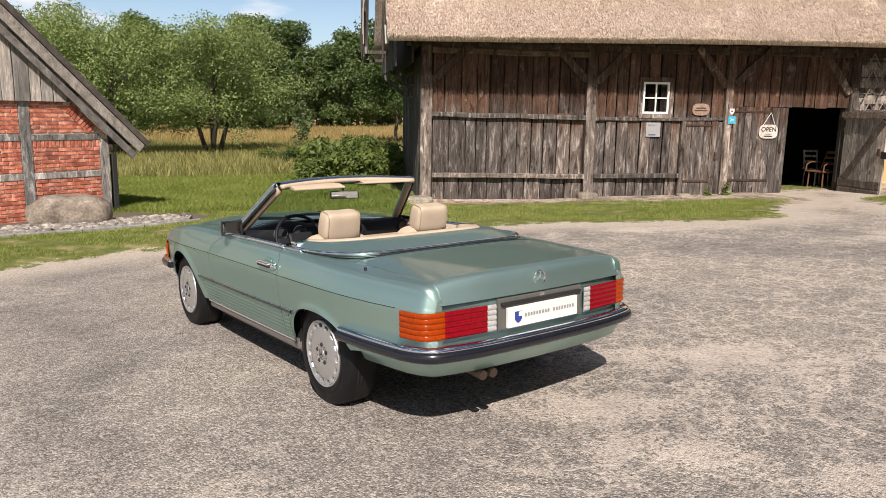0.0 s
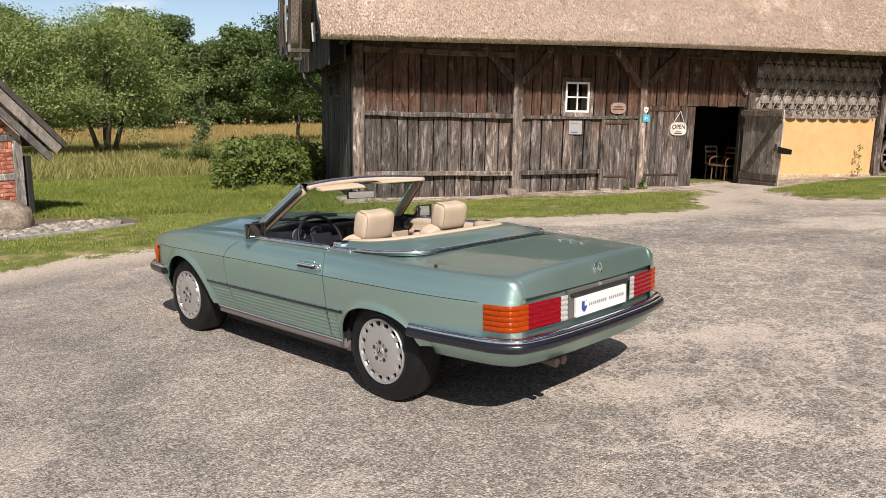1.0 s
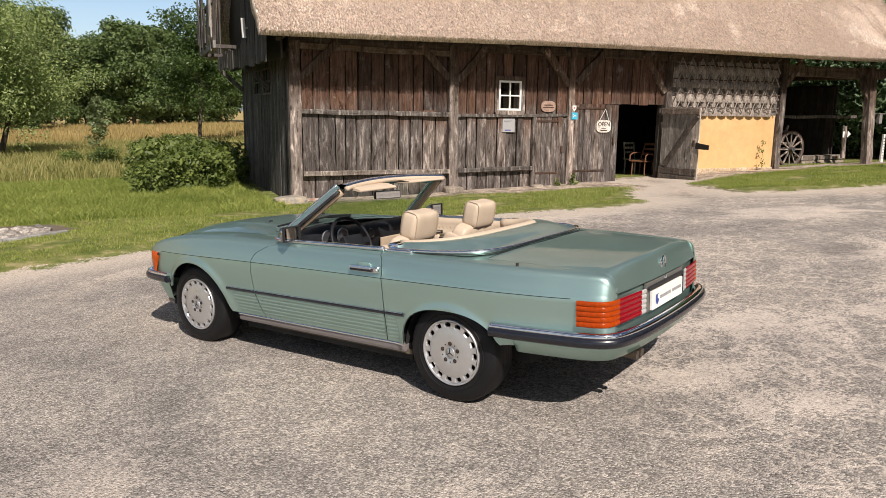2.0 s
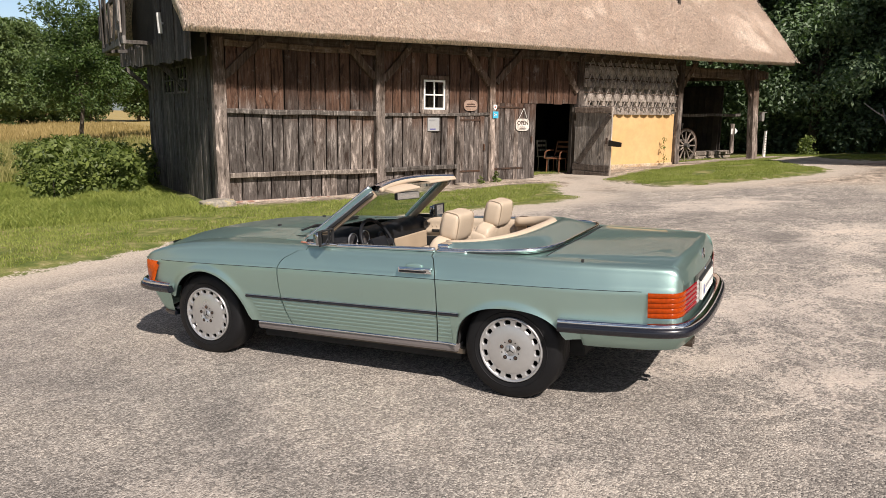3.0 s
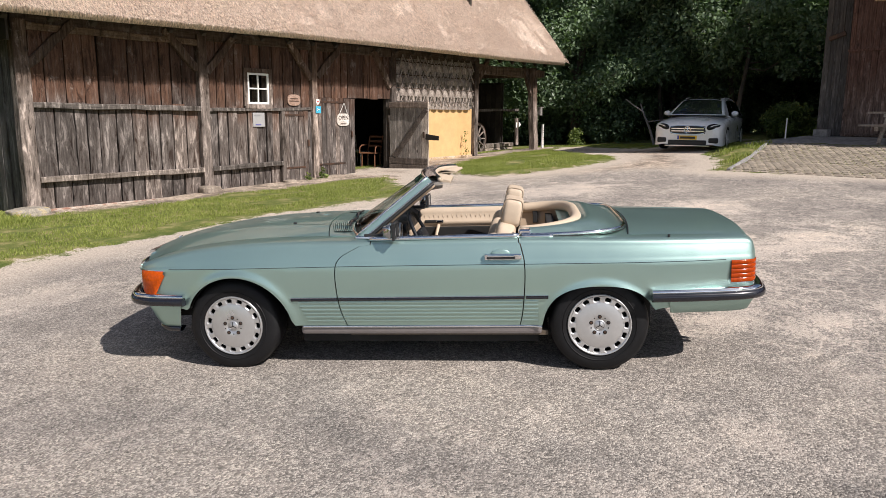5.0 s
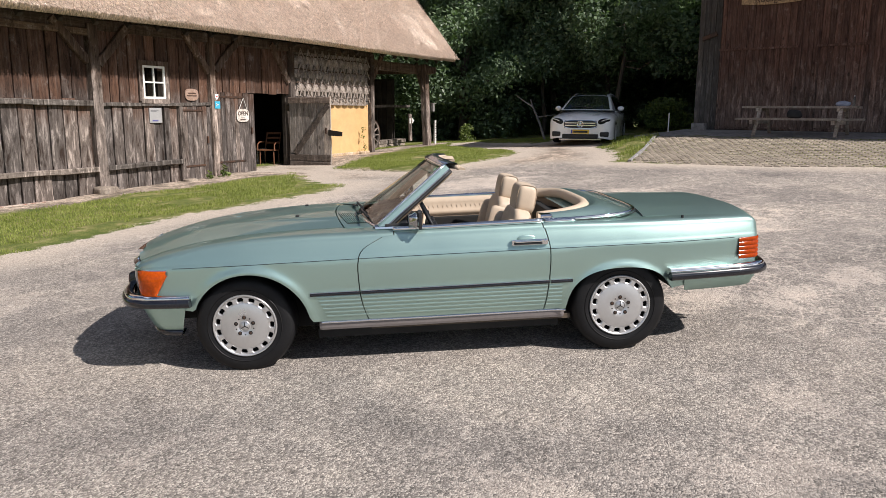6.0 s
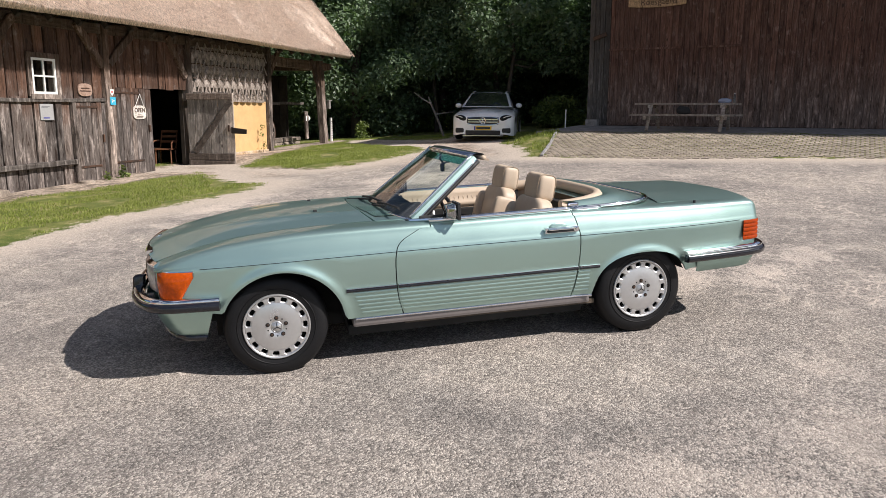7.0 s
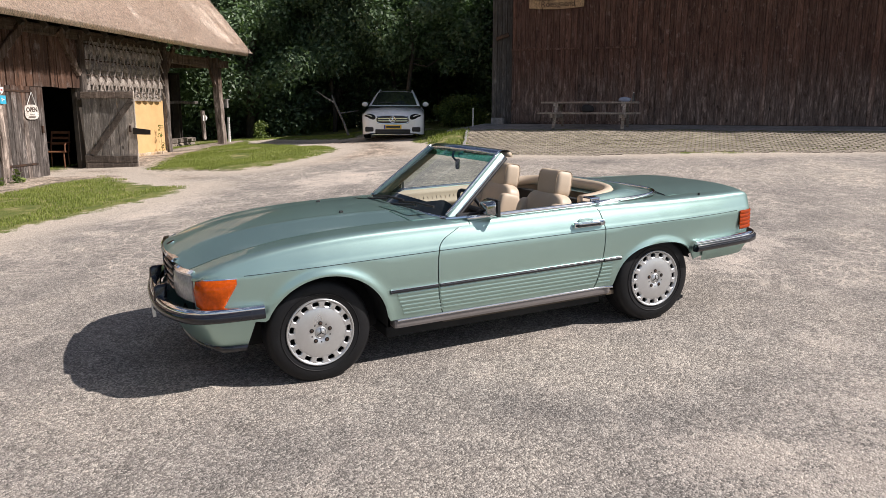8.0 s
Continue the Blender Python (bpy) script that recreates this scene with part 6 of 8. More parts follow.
rows, rim, seal, lip = [], [], [], []
for i in range(61):
    a = math.pi * i / 60
    xi, yi = u_line(a, -0.74, 0.40, 0.655, 0.75, 0.5)
    xo, yo = u_line(a, -0.74, 0.69, 0.775, 0.62, 0.34)
    back = abs(math.sin(a))
    zi, zo = 0.915 + 0.035 * back, 0.897 + 0.016 * back
    row = []
    for k in range(9):
        t = k / 8
        row.append((xi + (xo - xi) * t, yi + (yo - yi) * t, zi + (zo - zi) * t + 0.03 * math.sin(math.pi * min(1.0, t * 1.25) ** 0.6)))
    rows.append(row)
    rim.append((xi, yi, zi))
    seal.append((xo, yo, zo))
tonneau = thick(part("hood_cover", loft(rows, False), PAINT, roadster, "pale green panel over the folded roof", smooth=True), 0.012)
part("hood_cover_moulding", tube([(x, y, z + 0.009) for x, y, z in seal], 0.012, 8), CHROME, tonneau, smooth=True)
part("hood_cover_seal", tube([(x - 0.016 * abs(math.sin(math.pi * i / 60)), y * 1.012, z - 0.004) for i, (x, y, z) in enumerate(seal)], 0.003, 6), RUBBER, tonneau, smooth=True)
roll = part("cockpit_rim", tube([(x + 0.02, y * 0.965, z - 0.01) for x, y, z in rim], 0.04, 12), LEATHER, roadster, "padded cream leather rim behind the seats", smooth=True)
rows = [[(x + 0.03 * d, y * (1 - 0.04 * d), z - 0.2 * d) for x, y, z in rim] for d in (0.1, 1.0, 2.0)]
part("rear_trim", loft(rows, True), TANTRIM, roadster)
rows = []
for i in range(13):
    x = -1.0 - 0.6 * i / 12
    rows.append([(x, v * 0.765, shoulder(x) - 0.004 + (0.905 - shoulder(x)) * (1 - abs(v) ** 3.6)) for v in [-1 + j / 12 for j in range(25)]])
part("rear_deck", loft(rows, False), PAINT, roadster, smooth=True)
part("deck_base", box(-2.08, -1.5, -0.67, 0.67, 0.83, 0.85), UNDER, roadster)
for s in (-1, 1):
    # bright belt mouldings and the hood latch
    part("belt_moulding", tube([(0.25 - 0.97 * k / 20, s * (0.822 - 0.0006 * k), 0.902 + 0.0004 * k) for k in range(21)], 0.015, 8), CHROME, roadster, smooth=True)
    part("belt_moulding", tube([(-0.735 - 0.2 * k / 8, s * (0.806 - 0.012 * k / 8), 0.903) for k in range(9)], 0.011, 8), CHROME, roadster, smooth=True)
    part("hood_latch", box(-0.795, -0.715, min(s * 0.66, s * 0.765), max(s * 0.66, s * 0.765), 0.9, 0.94, 0.01), CHROME, roadster, "chrome latch post")
    if s > 0:
        part("aerial_knob", tube([(-1.66, 0.77, 0.87), (-1.66, 0.77, 0.895)], 0.009, 10), RUBBER, roadster)

# windscreen: posts, header, curved glass
BASE = lambda v: Vector((0.335 + 0.17 * (1 - v * v), 0.715 * v, 0.898 + 0.03 * (1 - v * v)))
TOP = lambda v: Vector((-0.125 + 0.09 * (1 - v * v), 0.575 * v, 1.262 + 0.022 * (1 - v * v)))
ws = [[tuple(BASE(v).lerp(TOP(v), u)) for v in [-1 + j / 16 for j in range(33)]] for u in [k / 10 for k in range(11)]]
screen = part("windscreen", loft(ws, False), SCREEN, roadster, "curved clear windscreen", smooth=True)
screen.visible_shadow = False
part("sun_band", loft([[tuple(BASE(v).lerp(TOP(v), u) + Vector((0.004, 0, 0.003))) for v in [-0.97 + 1.94 * j / 32 for j in range(33)]] for u in (0.86, 0.92, 0.99)], False), glass("green_band", (0.1, 0.42, 0.4)), screen, "green tinted band", smooth=True).visible_shadow = False
for s in (-1, 1):
    line = [BASE(s).lerp(TOP(s), k / 10) for k in range(11)]
    rows = []
    axis = (line[-1] - line[0]).normalized()
    out = Vector((0.18, s, 0.3)).normalized()
    out = (out - axis * out.dot(axis)).normalized()
    fwd = axis.cross(out) * -s
    for p in line:
        rows.append([tuple(p + out * a + fwd * b) for a, b in ((-0.012, 0.012), (0.01, 0.02), (0.022, 0.002), (0.02, -0.034), (0.0, -0.044), (-0.016, -0.03))])
    rows = [r + [r[0]] for r in rows]
    bm = loft(rows)
    bmesh.ops.recalc_face_normals(bm, faces=bm.faces)
    part("windscreen_post", bm, PAINT, roadster, smooth=False)
    part("post_moulding", tube([tuple(p + out * 0.014 + fwd * 0.02) for p in line], 0.009, 6), CHROME, roadster, smooth=True)
    part("post_seal", tube([tuple(p + out * 0.014 - fwd * 0.044) for p in line], 0.012, 6), RUBBER, roadster, smooth=True)
    part("post_moulding", tube([tuple(p + out * 0.023 - fwd * 0.03) for p in line], 0.005, 6), CHROME, roadster, smooth=True)
    part("post_trim", tube([tuple(p - out * 0.02 - fwd * 0.03) for p in line], 0.026, 8), TANTRIM, roadster, smooth=True)
    # quarter light base in front of the door top
    part("quarter_moulding", tube([(0.36, s * 0.745, 0.9), (0.24, s * 0.80, 0.906)], 0.01, 6), CHROME, roadster)
    # sun visors, one tilted
    rows = []
    for i in range(9):
        t = i / 8
        y = s * (0.08 + 0.42 * t)
        x0, z0 = -0.11 + 0.02 * (1 - t), 1.262
        drop = -0.005 if s < 0 else -0.028
        rows.append([(x0 + 0.0, y, z0 + 0.006), (x0 - 0.07, y, z0 + 0.012 + drop * 0.5), (x0 - 0.145, y, z0 + 0.008 + drop), (x0 - 0.15, y, z0 - 0.006 + drop), (x0 - 0.07, y, z0 - 0.008 + drop * 0.5), (x0, y, z0 - 0.012)])
    rows = [r + [r[0]] for r in rows]
    bm = loft(rows)
    bmesh.ops.recalc_face_normals(bm, faces=bm.faces)
    bmesh.ops.holes_fill(bm, edges=bm.edges)
    part("sun_visor", bm, LEATHER, roadster, "cream padded sun visor", smooth=True)
hdr = [TOP(v) for v in [-1 + j / 16 for j in range(33)]]
rows = [[tuple(p + Vector(q)) for q in ((0.022, 0, -0.008), (0.016, 0, 0.014), (-0.02, 0, 0.026), (-0.07, 0, 0.022), (-0.085, 0, 0.002), (-0.06, 0, -0.012), (0.022, 0, -0.008))] for p in hdr]
bm = loft(rows)
bmesh.ops.recalc_face_normals(bm, faces=bm.faces)
header = part("windscreen_header", bm, plain("header_blue_black", (0.33, 0.38, 0.48), 0.12, 0.9), roadster, "glossy blue-grey metal windscreen header", smooth=True)
part("header_moulding", tube([tuple(p + Vector((0.02, 0, 0.004))) for p in hdr], 0.009, 6), CHROME, header, smooth=True)
part("header_trim", tube([tuple(p + Vector((-0.075, 0, -0.006))) for p in hdr], 0.018, 8), LEATHER, header, smooth=True)
part("screen_base_seal", tube([tuple(BASE(v) + Vector((0.008, 0, -0.002))) for v in [-1 + j / 16 for j in range(33)]], 0.011, 6), CHROME, roadster, smooth=True)
for k, (x, y, a) in enumerate(((0.545, -0.02, 28), (0.5, 0.4, 28))):
    arm = tube([(x, y - 0.3, 0.93), (x - 0.005, y - 0.1, 0.952), (x - 0.04, y + 0.08, 0.967)], 0.007, 6)
    w = part("wiper", arm, RUBBER, roadster, "black wiper arm")
    part("wiper_blade", tube([(x - 0.03, y - 0.2, 0.958), (x - 0.05, y + 0.06, 0.978), (x - 0.09, y + 0.27, 0.972)], 0.008, 6), RUBBER, w)
IVM = Matrix.Translation((-0.075, 0, 0)) @ Matrix.Rotation(radians(-26), 4, "Z") @ Matrix.Translation((0.075, 0, 0))
mirror_in = part("rear_view_mirror", box(-0.09, -0.06, -0.115, 0.105, 1.135, 1.195, 0.012, IVM), RUBBER, roadster, "interior mirror on a stalk")
part("mirror_glass", box(-0.094, -0.0905, -0.105, 0.095, 1.141, 1.189, 0, IVM), MIRROR, mirror_in)
part("mirror_stalk", tube([(-0.065, -0.005, 1.19), (-0.04, -0.005, 1.22), (-0.05, -0.005, 1.262)], 0.008, 6), RUBBER, mirror_in)
SHELL = plain("mirror_shell", (0.42, 0.43, 0.45), 0.07, 1.0)
for s in (-1, 1):
    y0, y1 = min(s * 0.77, s * 0.925), max(s * 0.77, s * 0.925)
    bm = bmesh.new()
    add_box(bm, 0.084, 0.15, y0, y1, 0.912, 1.008, 0.024)
    for v in bm.verts:
        if v.co.x > 0.115:
            v.co.y = s * 0.825 + (v.co.y - s * 0.825) * 0.8
            v.co.z = 0.956 + (v.co.z - 0.956) * 0.8
    dm = part("door_mirror", bm, SHELL, roadster, "door mirror with chrome shell and black frame", smooth=True)
    rim = box(0.066, 0.086, y0, y1, 0.906, 0.916, 0.003)
    add_box(rim, 0.066, 0.086, y0, y1, 1.002, 1.012, 0.003)
    for ya, yb in ((y0, y0 + 0.01), (y1 - 0.01, y1)):
        add_box(rim, 0.066, 0.086, ya, yb, 0.916, 1.002, 0.003)
    part("mirror_frame", rim, RUBBER, dm)
    gm = pose(0.081, s * 0.845, 0.958, 0, 0, 9 * s)
    part("mirror_glass", box(-0.003, 0.0, -0.055, 0.055, -0.042, 0.042, 0, gm), MIRROR, dm)
    part("mirror_foot", tube([(0.12, s * 0.79, 0.925), (0.13, s * 0.765, 0.9)], 0.022, 8), RUBBER, dm)
    part("mirror_sail", box(0.09, 0.3, min(s * 0.755, s * 0.772), max(s * 0.755, s * 0.772), 0.9, 0.928, 0.008), RUBBER, dm)

# wheels
def wheel_parts(x, s):
    y0 = s * 0.825
    m = pose(x, y0, 0.318)
    tw = 0.205
    o = lambda d: -s * d
    prof = [(0.196, o(0.012)), (0.215, o(0.002)), (0.25, o(0.0)), (0.285, o(0.006)), (0.303, o(0.018)), (0.313, o(0.034)), (0.318, o(0.06)), (0.3195, o(0.1)), (0.3185, o(0.17)), (0.314, o(0.198)), (0.301, o(0.215)), (0.26, o(0.227)), (0.196, o(0.22))]
    tyre = spin(prof, 72, m, True)
    w = part("tyre", tyre, TYRE, None, smooth=True)
    w.parent = roadster
    w["label"] = "black tyre on a silver alloy wheel"
    for d in (0.06, 0.085, 0.12, 0.145):
        part("tread_groove", spin([(0.3192, o(d)), (0.3194, o(d + 0.004)), (0.3192, o(d + 0.008))], 72, m), UNDER, w)
    part("sidewall_bead", spin([(0.232, o(-0.001)), (0.235, o(-0.0035)), (0.238, o(-0.001))], 64, m), TYRE, w)
    rim = part("wheel_rim", spin([(0.197, o(0.045)), (0.205, o(0.006)), (0.203, o(-0.004)), (0.198, o(-0.006)), (0.192, o(0.0)), (0.188, o(0.003)), (0.185, o(0.006)), (0.184, o(0.02))], 64, m), ALLOY, w, "silver alloy wheel with fifteen slots", smooth=True)
    part("wheel_barrel", spin([(0.19, o(0.2)), (0.19, o(0.04))], 48, m), UNDER, w)
    part("brake_disc", spin([(0.19, o(0.062)), (0.0, o(0.062))], 40, m), UNDER, w)
    face = spin([(0.16, o(0.012)), (0.157, o(0.004)), (0.148, o(0.001)), (0.08, o(-0.004)), (0.0385, o(-0.005)), (0.037, o(-0.003)), (0.0355, o(-0.006)), (0.0, o(-0.008))], 60, m)
    part("wheel_face", face, ALLOY, rim, smooth=True)
    for k in range(15):
        a = math.tau * k / 15
        bm = loft([[(r, o(0.003), -h), (r, o(0.0), -h * 0.7), (r, o(0.0), h * 0.7), (r, o(0.003), h), (r, o(0.02), h), (r, o(0.02), -h), (r, o(0.003), -h)] for r, h in ((0.150, 0.029), (0.155, 0.021), (0.160, 0.0165), (0.176, 0.0165), (0.181, 0.022), (0.188, 0.031))])
        bmesh.ops.transform(bm, matrix=m @ Matrix.Rotation(a, 4, "Y"), verts=bm.verts)
        bmesh.ops.recalc_face_normals(bm, faces=bm.faces)
        part("wheel_spoke", bm, ALLOY, rim)
    for k in range(5):
        a = math.tau * k / 5 + math.pi / 2
        hm = m @ Matrix.Translation((0.057 * math.cos(a), 0, 0.057 * math.sin(a)))
        # near-black discs on the face paint the shade of bolt recesses and holes
        part("bolt_well", spin([(0.0135, o(-0.0048)), (0.0125, o(-0.0062)), (0.0, o(-0.0062))], 14, hm), UNDER, rim)
        part("wheel_bolt", spin([(0.0085, o(-0.006)), (0.008, o(-0.011)), (0.0, o(-0.012))], 8, hm), IRON, rim)
        b = a + math.pi / 5
        part("bolt_well", spin([(0.005, o(-0.0046)), (0.0, o(-0.0056))], 8, m @ Matrix.Translation((0.057 * math.cos(b), 0, 0.057 * math.sin(b)))), UNDER, rim)
    part("hub_cap_ring", spin([(0.033, o(-0.006)), (0.0315, o(-0.0095)), (0.03, o(-0.0075))], 32, m), ALLOY, rim, smooth=True)
    for k in range(3):
        a = math.pi / 2 + k * math.tau / 3
        part("hub_cap_bar", beam(m @ Vector((0, o(-0.009), 0)), m @ Vector((0.029 * math.cos(a), o(-0.0085), 0.029 * math.sin(a))), 0.007, 0.003, 2, 0.0, up=(0, 1, 0), taper=0.4), UNDER, rim)


for x in (FA, RA):
    for s in (-1, 1):
        wheel_parts(x, s)

# cabin
part("cabin_floor", box(-0.9, 0.42, -0.78, 0.78, 0.24, 0.27), plain("carpet", (0.09, 0.07, 0.05), 0.95, fleck=0.4), roadster)
part("tunnel", box(-0.9, 0.3, -0.11, 0.11, 0.26, 0.46, 0.03), TANTRIM, roadster)
part("console_lid", box(-0.62, -0.3, -0.095, 0.095, 0.46, 0.6, 0.03), LEATHER, roadster)
part("rear_shelf", box(-1.12, -0.72, -0.66, 0.66, 0.55, 0.62, 0.02), TANTRIM, roadster)
rows = []
for i in range(33):
    v = -1 + i / 16
    y = v * 0.73
    hood_up = 0.045 * math.exp(-((y - 0.36) / 0.17) ** 2)
    rows.append([(0.42, y, 0.885), (0.3, y, 0.915 + hood_up), (0.2, y, 0.915 + hood_up), (0.15, y, 0.885 + hood_up * 0.6), (0.15, y, 0.8), (0.2, y, 0.7), (0.22, y, 0.6)])
dash = part("dashboard", loft(rows, False), DASH, roadster, "black padded dashboard", smooth=True)
part("glove_panel", box(0.13, 0.15, -0.7, -0.16, 0.66, 0.8, 0.01), TANTRIM, dash)
for y in (0.28, 0.44):
    part("instrument", spin([(0.055, 0.0), (0.05, 0.01), (0.0, 0.004)], 28, pose(0.142, y, 0.872, 0, 0, 90)), plain("dial", (0.05, 0.05, 0.055), 0.2, coat=0.6), dash)
    part("instrument_ring", spin([(0.058, 0.0), (0.056, 0.012), (0.052, 0.006)], 28, pose(0.142, y, 0.872, 0, 0, 90)), ALLOY, dash)
for y in (-0.68, -0.05, 0.05, 0.66):
    part("air_vent", spin([(0.038, 0.0), (0.036, 0.016), (0.0, 0.01)], 24, pose(0.145, y, 0.85, 0, 0, 90)), RUBBER, dash)
wm = pose(-0.03, 0.36, 0.845, 0, 26, 0)
ring_pts = [wm @ Vector((0, 0.19 * math.cos(math.tau * k / 48), 0.19 * math.sin(math.tau * k / 48))) for k in range(49)]
wheel_ob = part("steering_wheel", tube(ring_pts, 0.013, 10, False), DASH, roadster, "black steering wheel with padded boss", smooth=True)
part("wheel_boss", box(-0.03, 0.02, -0.1, 0.1, -0.06, 0.05, 0.02, wm), DASH, wheel_ob)
for y in (-1, 1):
    part("wheel_spoke", box(-0.012, 0.012, min(0.09 * y, 0.185 * y), max(0.09 * y, 0.185 * y), -0.03, 0.02, 0.008, wm), DASH, wheel_ob)
part("steering_column", tube([wm @ Vector((0.0, 0, 0)), wm @ Vector((0.22, 0, 0))], 0.035, 10), DASH, wheel_ob)
part("column_stalk", tube([wm @ Vector((0.06, 0.03, 0.02)), wm @ Vector((0.05, 0.17, 0.06))], 0.008, 6), CHROME, wheel_ob)


def pad(w, d, h, m, bulge=0.18, seams=0, n=14, dip=0.0):
    """A stuffed cushion: a rounded box with pleats across x."""
    bm = bmesh.new()
    bmesh.ops.create_cube(bm, size=2.0)
    bmesh.ops.subdivide_edges(bm, edges=list(bm.edges), cuts=n, use_grid_fill=True)
    for v in bm.verts:
        c = v.co.copy()
        p = 5.0
        k = (abs(c.x) ** p + abs(c.y) ** p + abs(c.z) ** p) ** (1 / p)
        c = c / k
        if seams and abs(c.y) < 0.62 and c.x < 0.9:
            g = abs(math.sin(c.y * math.pi * seams / 1.24))
            c.x *= 1 - 0.13 * (1 - g) ** 3
        if dip and c.z > 0:
            c.z -= dip * (1 - c.y * c.y) * c.z
            c.y *= 1 - 0.08 * c.z
        v.co = Vector((c.x * d / 2, c.y * w / 2, c.z * h / 2))
    bmesh.ops.transform(bm, matrix=m, verts=bm.verts)
    return bm


for s in (-1, 1):
    y = s * 0.375
    seat = part("seat_back", pad(0.5, 0.15, 0.56, pose(-0.57, y, 0.675, 0, -15, 0), seams=7), LEATHER, roadster, "cream leather seat with pleated back", smooth=True)
    for e in (-1, 1):
        part("side_bolster", pad(0.09, 0.19, 0.5, pose(-0.535, y + e * 0.215, 0.64, 0, -15, 0)), LEATHER, seat, smooth=True)
    part("seat_cushion", pad(0.5, 0.5, 0.17, pose(-0.3, y, 0.42, 0, -6, 0)), LEATHER, seat, smooth=True)
    head = part("headrest", pad(0.28, 0.14, 0.21, pose(-0.672, y, 1.016, 0, -12, 0), dip=0.14), LEATHER, seat, smooth=True)
    hm = pose(-0.672, y, 1.012, 0, -12, 0)
    for e in (-1, 1):
        loop = [hm @ Vector((0.066 * math.copysign(abs(math.cos(a)) ** 0.5, math.cos(a)), e * 0.118, 0.095 * math.copysign(abs(math.sin(a)) ** 0.5, math.sin(a)))) for a in [math.tau * k / 40 for k in range(41)]]
        part("piping", tube(loop, 0.003, 5, False), TANTRIM, head, smooth=True)
    for e in (-1, 1):
        part("headrest_post", tube([(-0.66, y + e * 0.06, 0.9), (-0.668, y + e * 0.06, 0.95)], 0.007, 6), CHROME, seat)
    part("belt_guide", box(-0.86, -0.82, s * 0.62 - 0.02, s * 0.62 + 0.02, 0.78, 0.93, 0.008), RUBBER, roadster)
    # door lining
    rows = [[(x, s * (0.785 - d), z) for x in [-0.72 + 1.0 * k / 20 for k in range(21)]] for d, z in ((0.0, 0.903), (0.025, 0.895), (0.035, 0.86), (0.03, 0.8), (0.042, 0.792), (0.042, 0.762), (0.03, 0.755), (0.035, 0.7), (0.045, 0.69), (0.03, 0.6), (0.03, 0.3))]
    lining = part("door_lining", loft(rows, s < 0), LEATHER, roadster, "cream door lining with ruched upper panel", smooth=True)
    for k in range(22):
        x = -0.66 + 0.04 * k
        part("ruche", tube([(x, s * 0.757, 0.81), (x + 0.004, s * 0.752, 0.835), (x, s * 0.757, 0.86)], 0.003, 6), LEATHER, lining, smooth=True)
    part("door_pull", tube([(-0.02, s * 0.74, 0.76), (0.0, s * 0.69, 0.68), (-0.06, s * 0.69, 0.56), (-0.12, s * 0.73, 0.52)], 0.014, 8), LEATHER, lining, smooth=True)
    part("release_handle", box(-0.06, 0.1, min(s * 0.735, s * 0.75), max(s * 0.735, s * 0.75), 0.775, 0.8, 0.006), RUBBER, lining)
    part("release_lever", box(-0.05, 0.0, min(s * 0.725, s * 0.736), max(s * 0.725, s * 0.736), 0.78, 0.796, 0.004), CHROME, lining)

# the tail runs a little longer than its stations say
for ob in roadster.children_recursive:
    if ob.type == "MESH" and min(v[0] for v in ob.bound_box) < -1.95 and "wheel" not in ob.name:
        for v in ob.data.vertices:
            k = min(1.0, max(0.0, (-1.95 - v.co.x) / 0.2))
            v.co.x -= 0.018 * k

# ---- trees, hedges and grass ----
def leaves(rng, centres, radii, count, size, flat=0.6, squash=0.8):
    """Loose leaf blades in clumps: diamonds of random turn, thicker towards each clump's skin."""
    centres, radii = np.asarray(centres, float), np.asarray(radii, float)
    pick = rng.choice(len(centres), count, p=radii ** 2 / (radii ** 2).sum())
    d = rng.normal(size=(count, 3))
    d /= np.linalg.norm(d, axis=1)[:, None]
    r = radii[pick] * rng.random(count) ** 0.4
    p = centres[pick] + d * r[:, None] * np.array([1, 1, squash])
    n = d * 0.6 + rng.normal(size=(count, 3)) * 0.6 + np.array([0, 0, flat])
    n /= np.linalg.norm(n, axis=1)[:, None]
    a = np.cross(n, rng.normal(size=(count, 3)))
    a /= np.linalg.norm(a, axis=1)[:, None]
    b = np.cross(n, a)
    s = size * rng.uniform(0.6, 1.4, count)[:, None]
    return np.stack([p - a * s, p - b * s * 0.45, p + a * s, p + b * s * 0.45], 1)


